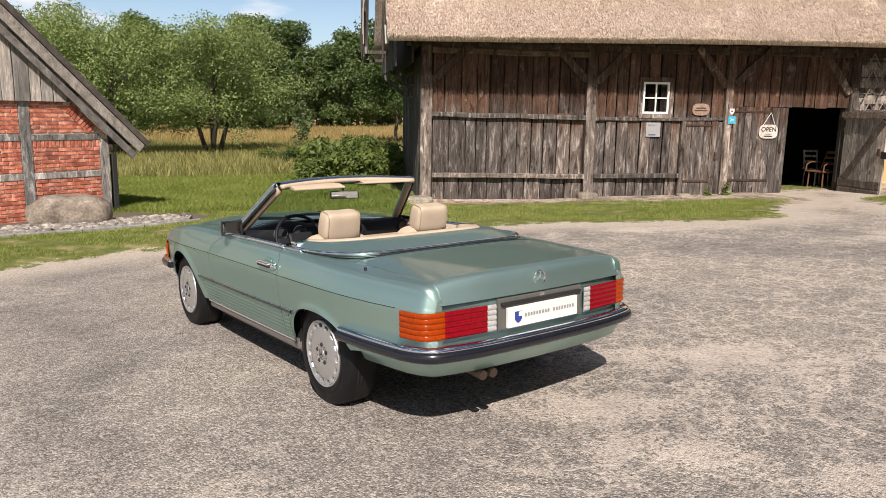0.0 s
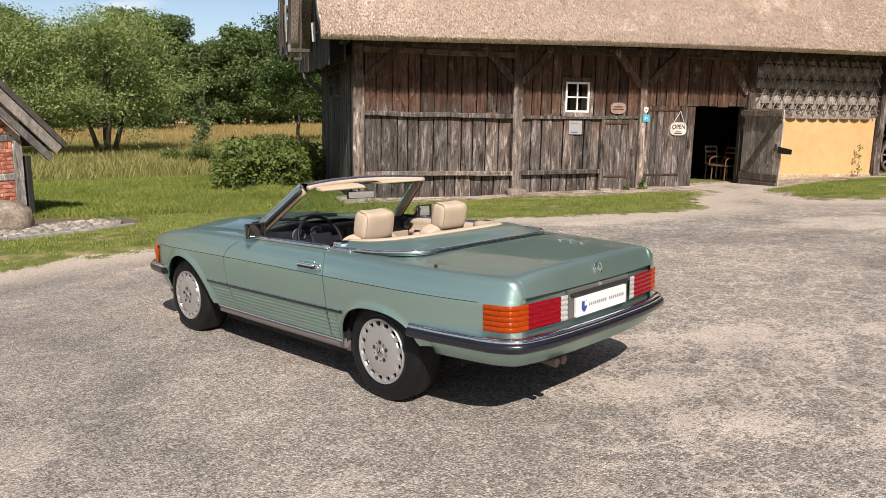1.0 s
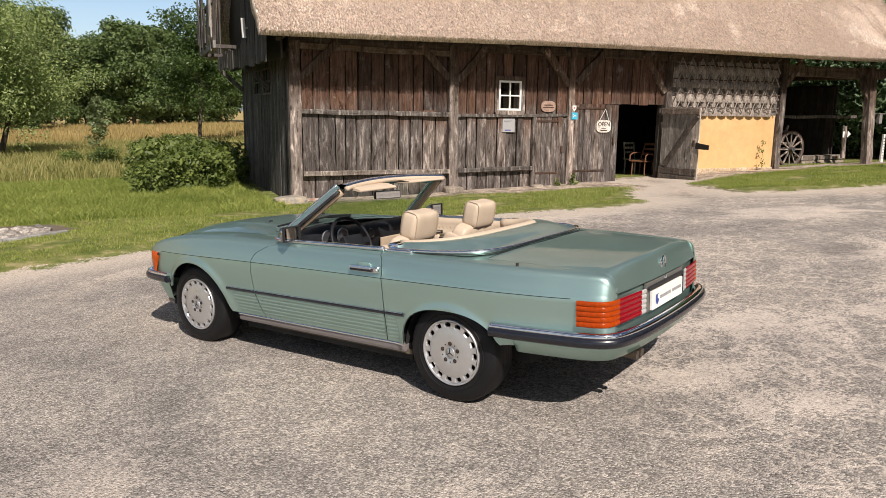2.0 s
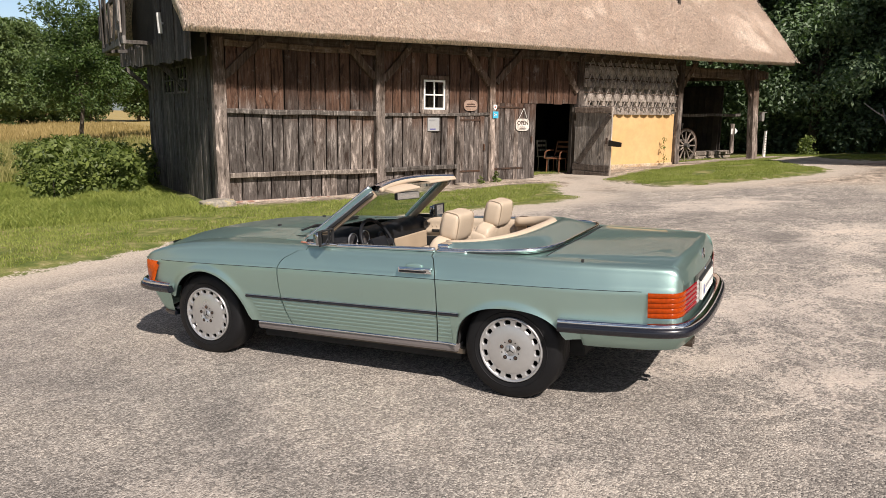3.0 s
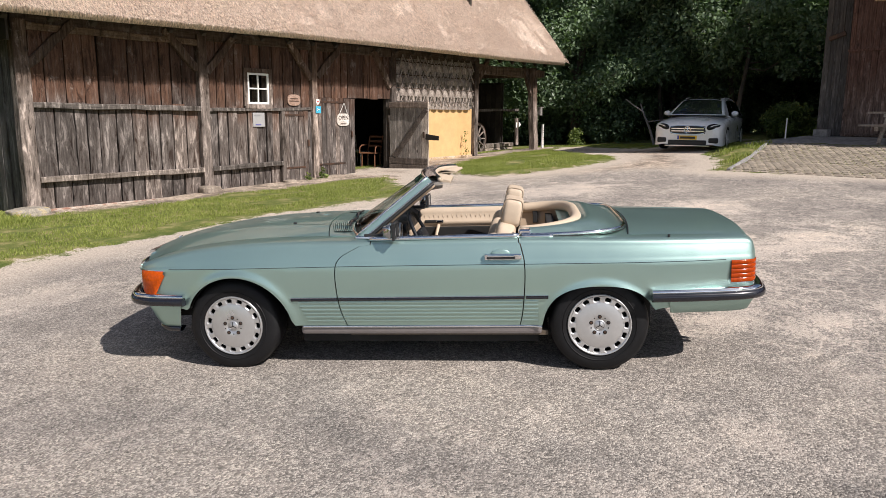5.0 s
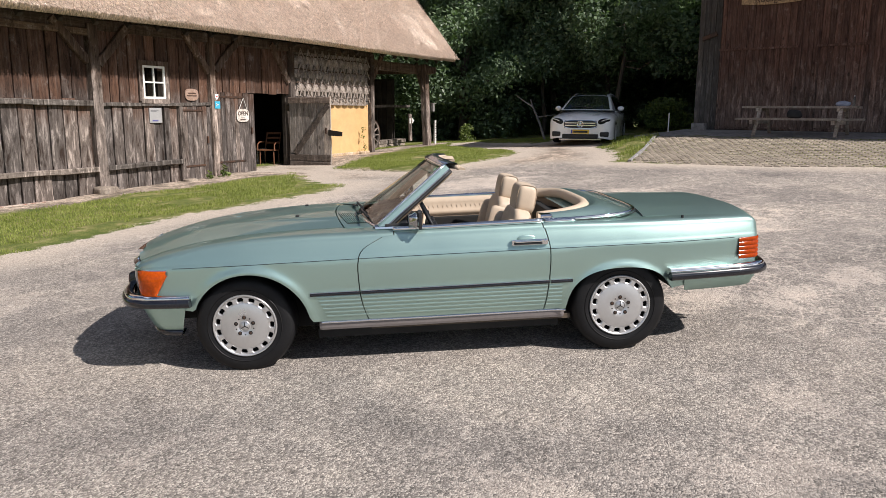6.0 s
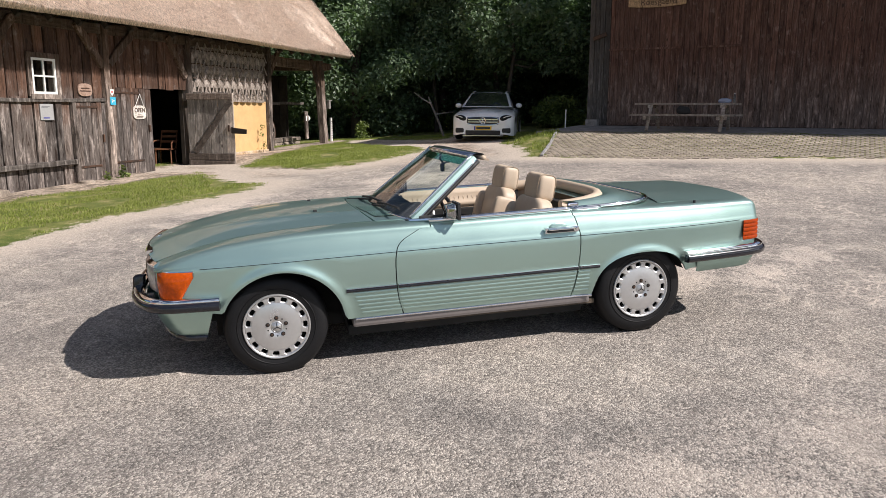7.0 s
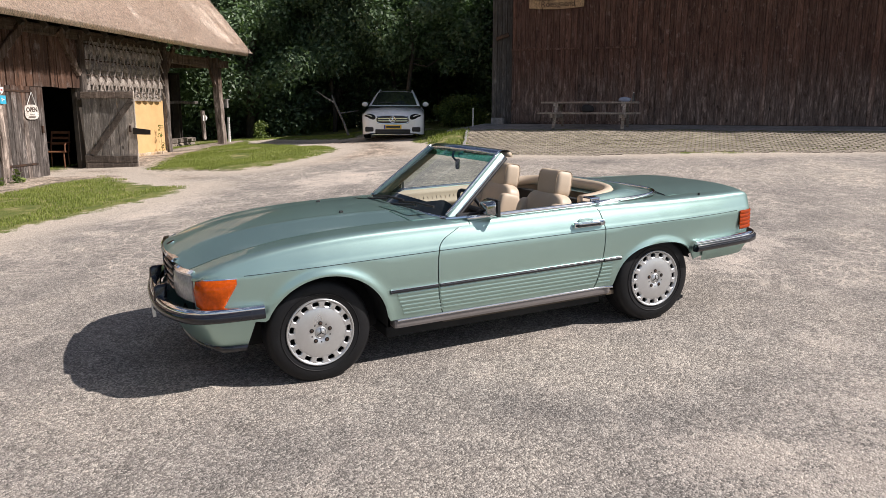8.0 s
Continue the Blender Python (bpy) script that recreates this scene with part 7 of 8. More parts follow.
def limbs(rng, height, radius, reach, count, start, lean=0.6, stems=1):
    """A trunk or several stems with side limbs; gives the mesh and the limb ends."""
    bm = bmesh.new()
    tips = []

    def grow(p, q, r0, r1, wander, n=6):
        pts, radii = [], []
        for k in range(n + 1):
            t = k / n
            off = Vector(rng.normal(0, wander, 3)) * math.sin(math.pi * t)
            pts.append(Vector(p).lerp(Vector(q), t) + off)
            radii.append(r0 + (r1 - r0) * t)
        piece = tube(pts, r0, 7, True, radii)
        me = bpy.data.meshes.new("tmp")
        piece.to_mesh(me)
        piece.free()
        bm.from_mesh(me)
        bpy.data.meshes.remove(me)
        return pts

    for st in range(stems):
        ang = math.tau * st / stems + rng.uniform(-0.4, 0.4)
        spreadout = (0.0 if stems == 1 else reach * 0.45)
        top = Vector((math.cos(ang) * spreadout, math.sin(ang) * spreadout, height * rng.uniform(0.8, 0.95)))
        foot = Vector((math.cos(ang), math.sin(ang), 0)) * (0.0 if stems == 1 else radius * 1.2)
        pts = grow(foot + Vector((0, 0, -0.2)), top, radius, radius * 0.25, height * 0.02)
        tips.append(top)
        for k in range(count):
            t = start + (1 - start) * (k + rng.random()) / count
            i = min(len(pts) - 2, int(t * (len(pts) - 1)))
            p = pts[i].lerp(pts[i + 1], t * (len(pts) - 1) - i)
            a = rng.uniform(0, math.tau)
            l = reach * (1 - 0.55 * t) * rng.uniform(0.7, 1.1)
            q = p + Vector((math.cos(a) * l, math.sin(a) * l, l * lean * rng.uniform(0.4, 1.2)))
            ends = grow(p, q, radius * 0.4 * (1 - 0.5 * t), radius * 0.06, l * 0.05, 4)
            tips += [q, ends[2], ends[3]]
    return bm, tips


def tree(name, seed, height, radius, reach, count, start, leaf, n_leaves, size, clump, label, stems=1, lean=0.6, flat=0.5, squash=0.8, fill=0, base=0.0, kind="tree"):
    rng = np.random.default_rng(seed)
    bm, tips = limbs(rng, height, radius, reach, count, start, lean, stems)
    t = thing(name, Matrix.Identity(4), label, kind, local=True)
    part("trunk", bm, BARK, t, smooth=True)
    cs = [tuple(p) for p in tips]
    for k in range(fill):
        a, z = rng.uniform(0, math.tau), rng.uniform(base, height)
        w = reach * math.sqrt(max(0.05, 1 - ((z - height * 0.5 - base * 0.5) / (height * 0.56)) ** 2))
        rr = w * math.sqrt(rng.random()) * 0.95
        cs.append((math.cos(a) * rr, math.sin(a) * rr, z))
    rad = clump * rng.uniform(0.6, 1.3, len(cs))
    ob = quads_mesh("crown", leaves(rng, cs, rad, n_leaves, size, flat, squash), leaf, t)
    return t


def put(t, x, y, turn=0.0, size=1.0, sink=0.0):
    t.matrix_basis = pose(x, y, gz(x, y) - sink, 0, 0, turn) @ Matrix.Scale(size, 4)
    return t


def again(t, x, y, turn, size, sink=0.0):
    c = copy_thing(t, pose(x, y, gz(x, y) - sink, 0, 0, turn))
    c.scale = (size, size, size)
    return c


willow = put(tree("willow_tree", 1, 5.9, 0.13, 3.9, 9, 0.25, WILLOW, 42000, 0.062, 0.8, "leafy green sallow with several dark stems in the meadow", stems=4, fill=70, base=1.2, lean=0.7), -6.0, 34.0, 20, 0.93)
tagged(willow, group="meadow sallows")
again(willow, -10.2, 33.0, 130, 0.95)
again(willow, -14.0, 37.5, 250, 1.0)
sapling = put(tree("willow_sapling", 4, 2.4, 0.03, 0.5, 10, 0.2, leafy("sapling_leaf", (0.13, 0.17, 0.08), (0.28, 0.33, 0.16), 1.0), 1800, 0.07, 0.22, "young pale green sapling in dry grass", fill=8, base=0.5, lean=1.5), -2.2, 36.0)
# broadleaf trees of the wood: three kinds, repeated
oak_a = put(tree("woodland_tree", 7, 13.0, 0.28, 4.6, 16, 0.15, OAKLEAF, 18000, 0.25, 1.4, "tall dark green broadleaf tree at the wood's edge", fill=80, base=0.3), -26, 100)
oak_b = put(tree("woodland_tree", 8, 15.0, 0.3, 4.2, 18, 0.12, OAKLEAF, 15000, 0.27, 1.45, "tall dark green broadleaf tree at the wood's edge", fill=60, base=1.5), -14, 112)
for o in (oak_a, oak_b):
    tagged(o, group="far wood")
rnd = random.Random(31)
for i in range(52):
    x = -64 + i * 2.3 + rnd.uniform(-1.5, 1.5)
    y = 98 + 12 * math.sin(i * 0.4) + rnd.uniform(-4, 4) + (8 if i % 2 else 0)
    again(oak_a if rnd.random() < 0.5 else oak_b, x, y, rnd.uniform(0, 360), rnd.uniform(0.66, 0.86))
for i in range(7):
    again(oak_a, -30 + i * 3.6 + rnd.uniform(-1, 1), 60 + rnd.uniform(-5, 5) + i * 3, rnd.uniform(0, 360), rnd.uniform(0.55, 0.7))
# a lighter tree close behind the gable
ash = put(tree("ash_tree", 11, 8.5, 0.14, 2.8, 12, 0.32, leafy("ash_leaf", (0.03, 0.06, 0.014), (0.1, 0.15, 0.04), 0.8), 15000, 0.1, 0.8, "light green ash tree behind the barn gable", fill=45, base=2.6), 2.6, 41.0, 0, 0.82)
again(ash, 7.0, 46.0, 100, 1.0)
# dense wood beside the drive
wood_a = put(tree("woodside_tree", 17, 11.0, 0.2, 3.4, 18, 0.06, SHADELEAF, 52000, 0.085, 1.0, "dense leafy beech beside the drive, foliage to the ground", fill=80, base=0.3), 24.1, 16.4)
wood_b = put(tree("woodside_tree", 18, 12.0, 0.22, 3.2, 20, 0.05, SHADELEAF, 52000, 0.085, 0.95, "dense leafy beech beside the drive, foliage to the ground", fill=80, base=0.3), 31.5, 12.2)
for o in (wood_a, wood_b):
    tagged(o, group="woodside trees")
# the five from (31, 2.5) to (30, 5.4) stand unseen, added to block sun
for i, (x, y, s) in enumerate(((23.3, 20.0, 0.85), (27.4, 18.6, 1.0), (22.8, 22.5, 0.9), (26.5, 21.5, 1.0), (30.5, 17.0, 1.1), (36.5, 11.0, 1.2), (32.5, 6.5, 1.15), (24.5, 26.0, 1.0), (19.0, 27.5, 0.95), (15.0, 29.5, 0.9), (36, 9.5, 1.3), (30, 24, 1.2), (10, 31, 0.85), (36, 18, 1.3), (38, 4, 1.3), (31, 2.5, 1.3), (34.5, 3.6, 1.4), (33, -1.5, 1.4), (37, -0.5, 1.4), (30, 5.4, 1.1), (28.6, 13.6, 1.0), (34.5, 14.5, 1.2), (41, 8, 1.4), (42, 13, 1.4), (31, 19.5, 1.1), (38, 22, 1.3))):
    again(wood_a if i % 2 else wood_b, x, y, i * 77 % 360, s, 0.2)
# high canopies over the hollow way behind the car
canopy = put(tree("canopy_tree", 19, 11.0, 0.13, 4.2, 16, 0.4, SHADELEAF, 42000, 0.09, 1.15, "tall beech with a high dark canopy over the drive", fill=60, base=4.2, lean=0.5), 28.2, 12.1)
tagged(canopy, group="woodside trees")
for x, y, a, s in ((27.2, 11.0, 150, 0.95), (30.5, 6.6, 70, 1.05), (32.5, 9.4, 250, 1.1)):
    again(canopy, x, y, a, s, 0.1)
# low boughs that droop over the drive behind the estate car
droop = put(tree("drooping_beech", 29, 7.6, 0.11, 3.3, 18, 0.42, SHADELEAF, 40000, 0.085, 0.85, "beech with low boughs drooping over the drive", fill=50, base=2.3, lean=0.12), 24.6, 9.9)
tagged(droop, group="woodside trees")
again(droop, 25.6, 13.2, 140, 1.0, 0.1)
# a tree at the south of the yard, whose shade reaches the walk
again(canopy, -1.4, -13.0, 40, 1.0)
# brambles by the gable
bramble = put(tree("bramble_bush", 23, 1.0, 0.02, 0.9, 9, 0.1, BUSHLEAF, 6000, 0.055, 0.3, "tangled green bramble bush in the grass", fill=22, base=0.1, kind="bush"), 0.45, 25.4, 0, 0.9)
tagged(bramble, group="brambles")
for i, (x, y, s) in enumerate(((-0.7, 26.8, 0.8), (1.0, 23.3, 0.62), (-2.0, 27.9, 0.62), (0.3, 27.2, 0.95), (1.1, 24.6, 0.85), (-3.1, 28.8, 0.5), (21.4, 7.4, 0.95), (22.6, 7.9, 0.8))):
    again(bramble, x, y, i * 61, s)
nettle = put(tree("nettle_clump", 25, 0.6, 0.01, 0.35, 6, 0.1, BUSHLEAF, 700, 0.05, 0.2, "green weeds at the wood's foot", fill=8, base=0.1, kind="weeds"), 21.5, 15.0, 0, 1.0)
tagged(nettle, group="woodside weeds")
for i in range(26):
    if i % 13 < 6:
        continue
    again(nettle, 20.6 + (i % 13) * 0.62 + random.Random(i).uniform(-0.3, 0.3), 17.2 - (i % 13) * 0.34 + (i // 13) * 0.9 + random.Random(i + 50).uniform(-0.2, 0.2), i * 37, random.Random(i + 9).uniform(0.7, 1.3))

# tall weeds in front of the brambles
for i in range(22):
    r = random.Random(i + 300)
    again(nettle, -1.2 + 2.5 * r.random(), 19.2 + 3.6 * r.random(), i * 53, r.uniform(1.0, 2.0))


def blades(rng, n, box_, keep, height, width, lean=0.35):
    """Grass blades scattered where keep says so."""
    x = rng.uniform(box_[0], box_[1], n)
    y = rng.uniform(box_[2], box_[3], n)
    ok = keep(x, y)
    x, y = x[ok], y[ok]
    z = turf_top(x, y)
    m = len(x)
    h = height * rng.uniform(0.5, 1.3, m)
    a = rng.uniform(0, math.tau, m)
    w = width * rng.uniform(0.7, 1.3, m)
    base = np.stack([x, y, z], -1)
    across = np.stack([np.cos(a) * w, np.sin(a) * w, np.zeros(m)], -1)
    tip = base + np.stack([rng.normal(0, lean, m) * h, rng.normal(0, lean, m) * h, h], -1)
    midp = base * 0.5 + tip * 0.5 + np.array([0, 0, 1]) * (h * 0.12)[:, None]
    return np.stack([base - across, base + across, tip + across * 0.12, midp - across * 0.8], 1)


rng = np.random.default_rng(44)
turf_keep = lambda x, y: (inside(x, y, YARD) < -0.22 + 0.2 * np.sin(x * 3.1 + np.sin(y * 4.3) * 2) + 0.12 * np.sin(x * 11 + y * 7)) & (inside(x, y, HEM) < -0.05 + 0.15 * np.sin(x * 5 + y * 9)) & (inside(x, y, BED) < 0) & (np.sin(x * 1.9 + np.sin(y * 2.3) * 1.4) * np.sin(y * 2.1 + x * 0.6) > -0.6)
bits = np.concatenate([blades(rng, 150000, (-8, 11.5, 9, 15.4), turf_keep, 0.038, 0.0045), blades(rng, 120000, (9.5, 22, 9.5, 16.5), turf_keep, 0.035, 0.005), blades(rng, 7000, (11.3, 19, 6.7, 8.6), turf_keep, 0.09, 0.007)])
ob = quads_mesh("lawn_grass", bits, BLADE)
tagged(ob, "short green and straw-coloured grass along the barn", "grass", kind="stuff")
meadow_keep = lambda x, y: ~((x > 1.2) & (y < 22)) & (inside(x, y, YARD) < -0.3)
verge_bits = blades(rng, 190000, (-12, 1.5, 14.6, 24), lambda x, y: meadow_keep(x, y) & (inside(x, y, BED) < 0), 0.1, 0.005, 0.45)
ob = quads_mesh("verge_grass", verge_bits, NEARGRASS)
tagged(ob, "green grass between the brick house and the barn gable", "grass", kind="stuff")
meadow_bits = np.concatenate([blades(rng, 60000, (-16, 6, 24, 46), lambda x, y: x < 50, 0.38, 0.012, 0.25)])
ob = quads_mesh("meadow_grass", meadow_bits, MEADOW)
tagged(ob, "tall green meadow grass with seed heads", "grass", kind="stuff")
hay_bits = blades(rng, 60000, (-45, 12, 44, 92), lambda x, y: x < 60, 0.45, 0.03, 0.2)
ob = quads_mesh("hay_grass", hay_bits, leafy("hay_blade", (0.26, 0.2, 0.075), (0.48, 0.36, 0.17), 0.12, 0.2))
tagged(ob, "dry golden grass of the far meadow", "grass", kind="stuff")

# ---- white estate car by the wood ----
WHITE = plain("white_car_paint", (0.86, 0.87, 0.88), 0.3, 0.0, 1.0, fleck=0.04)
BLACKGLASS = plain("dark_car_glass", (0.012, 0.014, 0.016), 0.04, 0.0, 0.0, fleck=0.1, spec=0.3)
wf = Vector((-0.992, -0.125, 0)).normalized()
wl_ = Vector((-wf.y, wf.x, 0))
nose = Vector((16.25, 9.05, 0))
wc = nose - wf * 0.85
ESTATE = Matrix(((wf.x, wl_.x, 0, wc.x), (wf.y, wl_.y, 0, wc.y), (0, 0, 1, gz(wc.x, wc.y) + 0.0), (0, 0, 0, 1)))
estate = thing("estate_car", ESTATE, "white modern estate car with dark grille and yellow plate", "car", local=True)


def hull(stations, seg=24):
    """A closed body from stations of (x, half width, floor, waist, top, top half width)."""
    rows = []
    for x, w, z0, zw, z1, wt in stations:
        pts = []
        for k in range(seg + 1):
            a = math.pi * k / seg
            c, s = math.cos(a), math.sin(a)
            z = z0 + (zw - z0) * s / 0.625 if s < 0.625 else zw + (z1 - zw) * ((s - 0.625) / 0.375) ** 0.55
            wid = w if s < 0.625 else w + (wt - w) * ((s - 0.625) / 0.375) ** 1.5
            y = math.copysign(min(1.0, abs(c) / 0.7806) if s > 0.625 else 1.0, c)
            pts.append((x, y * wid, z))
        rows.append(pts)
    bm = loft(rows)
    for row in (rows[0], rows[-1]):
        bm.faces.new([bm.verts.new(p) for p in row])
    bmesh.ops.recalc_face_normals(bm, faces=bm.faces)
    return bm


part("body", hull([(-4.08, 0.72, 0.35, 0.8, 0.92, 0.7), (-3.9, 0.85, 0.25, 0.85, 0.98, 0.78), (-3.2, 0.91, 0.2, 0.9, 0.99, 0.82), (-1.0, 0.925, 0.18, 0.9, 0.99, 0.84), (-0.6, 0.92, 0.18, 0.86, 0.985, 0.8), (0.0, 0.915, 0.18, 0.78, 0.93, 0.76), (0.5, 0.925, 0.15, 0.74, 0.89, 0.72), (0.72, 0.9, 0.14, 0.66, 0.83, 0.66), (0.82, 0.8, 0.15, 0.6, 0.77, 0.58), (0.86, 0.66, 0.18, 0.56, 0.72, 0.48)]), WHITE, estate, smooth=True)
cab_top = curve([(-4.02, 1.0), (-3.72, 1.32), (-3.2, 1.485), (-2.4, 1.54), (-1.7, 1.53), (-1.25, 1.455), (-0.8, 1.235), (-0.36, 0.985)])


def cab_point(x, a, out=0.0):
    """A point of the upper body; a runs from -2 over the roof's middle at 0 to 2, its belt being at 2."""
    zt = cab_top(x)
    k = max(0.0, (zt - 0.95) / 0.5)
    wt = 0.8 - 0.21 * k
    b = abs(a)
    if b <= 1:
        y, z = wt * b ** 0.92, zt - 0.05 * k * b ** 3
    else:
        t = b - 1
        y, z = wt + (0.83 - wt) * t ** 0.8, zt - 0.05 * k - (zt - 0.05 * k - 0.94) * t
    bulge = 0.16 * (1 - min(1.0, b / 1.6) ** 2) * max(0.0, 1 - max(0.0, -0.36 - x) / 1.3)
    return (x + bulge + out * 0.5, math.copysign(y + (out if b > 1 else 0), a), z + (out if b <= 1 else 0))


def cab_patch(name, x0, x1, a0, a1, material, out=0.006, nx=16, na=12, x2=None, label=""):
    """A pane over the upper body, its ends raked where x2 is given."""
    rows = []
    for i in range(nx + 1):
        row = []
        for j in range(na + 1):
            a = a0 + (a1 - a0) * j / na
            lo, hi = x0, x1
            if x2:
                f = (abs(a) - 1.0) / 0.9
                lo, hi = x0 + x2[0] * f, x1 + x2[1] * f
            row.append(cab_point(lo + (hi - lo) * i / nx, a, out))
        rows.append(row)
    bm = loft(rows)
    bmesh.ops.recalc_face_normals(bm, faces=bm.faces)
    return part(name, bm, material, estate, label, smooth=True)


cab_patch("upper_body", -4.02, -0.36, -2.0, 2.0, WHITE, 0.0, 44, 48)
cab_patch("windscreen", -1.2, -0.4, -0.9, 0.9, BLACKGLASS, label="dark raked windscreen")
cab_patch("roof_glass", -3.1, -1.24, -0.84, 0.84, BLACKGLASS, label="black glazed roof")
cab_patch("rear_screen", -3.95, -3.4, -0.8, 0.8, BLACKGLASS)
for s in (-1, 1):
    for a, b in ((-2.02, -1.42), (-3.0, -2.08), (-3.62, -3.06)):
        cab_patch("side_window", a, b, s * 1.1, s * 1.92, BLACKGLASS, 0.006, 10, 8, (0.0, 0.62) if b == -1.42 else (0.0, 0.0))
    part("roof_rail", tube([(x, s * (abs(cab_point(x, 1.0)[1]) - 0.03), cab_point(x, 1.0)[2] + 0.025) for x in (-1.5, -1.9, -2.5, -3.1, -3.5)], 0.016, 8), ALLOY, estate, smooth=True)
    part("waist_line", tube([cab_point(x, s * 1.97, 0.012) for x in (-0.9, -1.6, -2.5, -3.3, -3.7)], 0.01, 6), CHROME, estate)
    mir = bmesh.new()
    bmesh.ops.create_uvsphere(mir, u_segments=16, v_segments=10, radius=1.0)
    bmesh.ops.transform(mir, matrix=pose(-0.95, s * 0.965, 1.04) @ Matrix.Diagonal((0.08, 0.1, 0.075, 1)), verts=mir.verts)
    part("door_mirror", mir, WHITE, estate, smooth=True)
    lampbm = bmesh.new()
    bmesh.ops.create_uvsphere(lampbm, u_segments=20, v_segments=12, radius=1.0)
    bmesh.ops.transform(lampbm, matrix=pose(0.76, s * 0.69, 0.645, 0, 10, s * 34) @ Matrix.Diagonal((0.075, 0.225, 0.105, 1)), verts=lampbm.verts)
    hl = part("headlamp", lampbm, BLACKGLASS, estate, "dark smoked headlamp", smooth=True)
    part("daylight_strip", tube([(0.88, s * 0.55, 0.64), (0.87, s * 0.68, 0.7), (0.78, s * 0.84, 0.735)], 0.012, 6), WHITEPAINT, hl)
    part("air_intake", box(0.7, 0.87, min(s * 0.56, s * 0.82), max(s * 0.56, s * 0.82), 0.22, 0.37, 0.04), RUBBER, estate)
    for x in (-0.1, -3.04):
        m = pose(x, s * 0.93, 0.34)
        w = part("tyre", spin([(0.24, -s * 0.01), (0.31, 0.0), (0.338, -s * 0.03), (0.338, -s * 0.2), (0.24, -s * 0.22)], 40, m, True), TYRE, estate, smooth=True)
        rim = part("wheel_rim", spin([(0.245, -s * 0.02), (0.235, 0.0), (0.22, -s * 0.03)], 40, m), ALLOY, w)
        for k in range(5):
            a = math.tau * k / 5
            part("wheel_spoke", beam(m @ Vector((0.04 * math.cos(a), -s * 0.01, 0.04 * math.sin(a))), m @ Vector((0.22 * math.cos(a), -s * 0.01, 0.22 * math.sin(a))), 0.05, 0.02, 2, 0.0, up=(0, 1, 0)), ALLOY, rim)
        part("brake_disc", spin([(0.235, -s * 0.06), (0.0, -s * 0.06)], 24, m), UNDER, w)
grl = part("grille", box(0.78, 0.885, -0.48, 0.48, 0.46, 0.69, 0.05), RUBBER, estate, "wide dark grille with bright bars")
for z in (0.53, 0.6):
    part("grille_bar", box(0.86, 0.9, -0.44, 0.44, z, z + 0.03, 0.006), CHROME, grl)
part("grille_rim", tube([(0.885, 0.48 * math.copysign(abs(math.cos(a)) ** 0.5, math.cos(a)), 0.575 + 0.115 * math.copysign(abs(math.sin(a)) ** 0.6, math.sin(a))) for a in [math.tau * k / 32 for k in range(33)]], 0.01, 6, False), CHROME, grl)
part("grille_badge", spin([(0.1, 0.0), (0.092, 0.02), (0.075, 0.01)], 32, pose(0.895, 0, 0.58, 0, 0, -90)), CHROME, grl, "large round badge")
for k in range(3):
    a = math.pi / 2 + k * math.tau / 3
    part("badge_bar", beam((0.905, 0, 0.58), (0.905, 0.09 * math.cos(a), 0.58 + 0.09 * math.sin(a)), 0.02, 0.02, 2, 0, up=(1, 0, 0), taper=0.4), CHROME, grl)
part("lower_intake", box(0.78, 0.88, -0.52, 0.52, 0.17, 0.3, 0.03), RUBBER, estate)
part("lower_lip", box(0.8, 0.885, -0.6, 0.6, 0.13, 0.155, 0.006), CHROME, estate)
pl = part("number_plate", box(0.878, 0.9, -0.26, 0.26, 0.31, 0.42, 0.004), plain("plate_yellow", (0.8, 0.52, 0.03), 0.4), estate, "yellow number plate")
part("plate_bar", box(0.9005, 0.903, -0.19, 0.22, 0.335, 0.395), plain("plate_black", (0.02, 0.02, 0.02), 0.5), pl)
part("plate_band", box(0.9005, 0.903, -0.258, -0.215, 0.313, 0.417), plain("plate_band_blue", (0.02, 0.05, 0.4), 0.5), pl)
part("windscreen_wiper", tube([cab_point(-0.45, 0.2, 0.012), cab_point(-0.5, -0.2, 0.014), cab_point(-0.52, -0.6, 0.014)], 0.01, 6), RUBBER, estate)

# ---- picnic table on the apron ----
TB = M2 @ pose(3.45, -1.9, -0.08)
TABLEWOOD = old_wood("table_wood", (0.37, 0.31, 0.26), (0.35, 0.29, 0.245), 4.0, 1.0, (0.8, 2, 9), streak=0.3)
table = thing("picnic_table", TB, "grey-brown weathered wooden picnic table with fixed benches", "table", local=True)
for y, z, w, n in ((-0.75, 0.45, 0.25, 1), (0.75, 0.45, 0.25, 1), (0.0, 0.75, 0.72, 5)):
    for k in range(n):
        a = y - w / 2 + w * k / n
        part("bench_board" if n == 1 else "table_board", box(-1.35, 1.35, a, a + w / n - 0.012, z - 0.05, z, 0.006), TABLEWOOD, table)
for x in (-0.95, 0.95):
    part("cross_bearer", box(x - 0.04, x + 0.04, -0.85, 0.85, 0.3, 0.4, 0.006), TABLEWOOD, table)
    part("top_bearer", box(x - 0.04, x + 0.04, -0.36, 0.36, 0.62, 0.7, 0.006), TABLEWOOD, table)
    for s in (-1, 1):
        part("leg", beam((x + 0.05, s * 0.75, 0.0), (x + 0.05, s * 0.28, 0.7), 0.05, 0.085, 2, 0, up=(1, 0, 0)), TABLEWOOD, table)
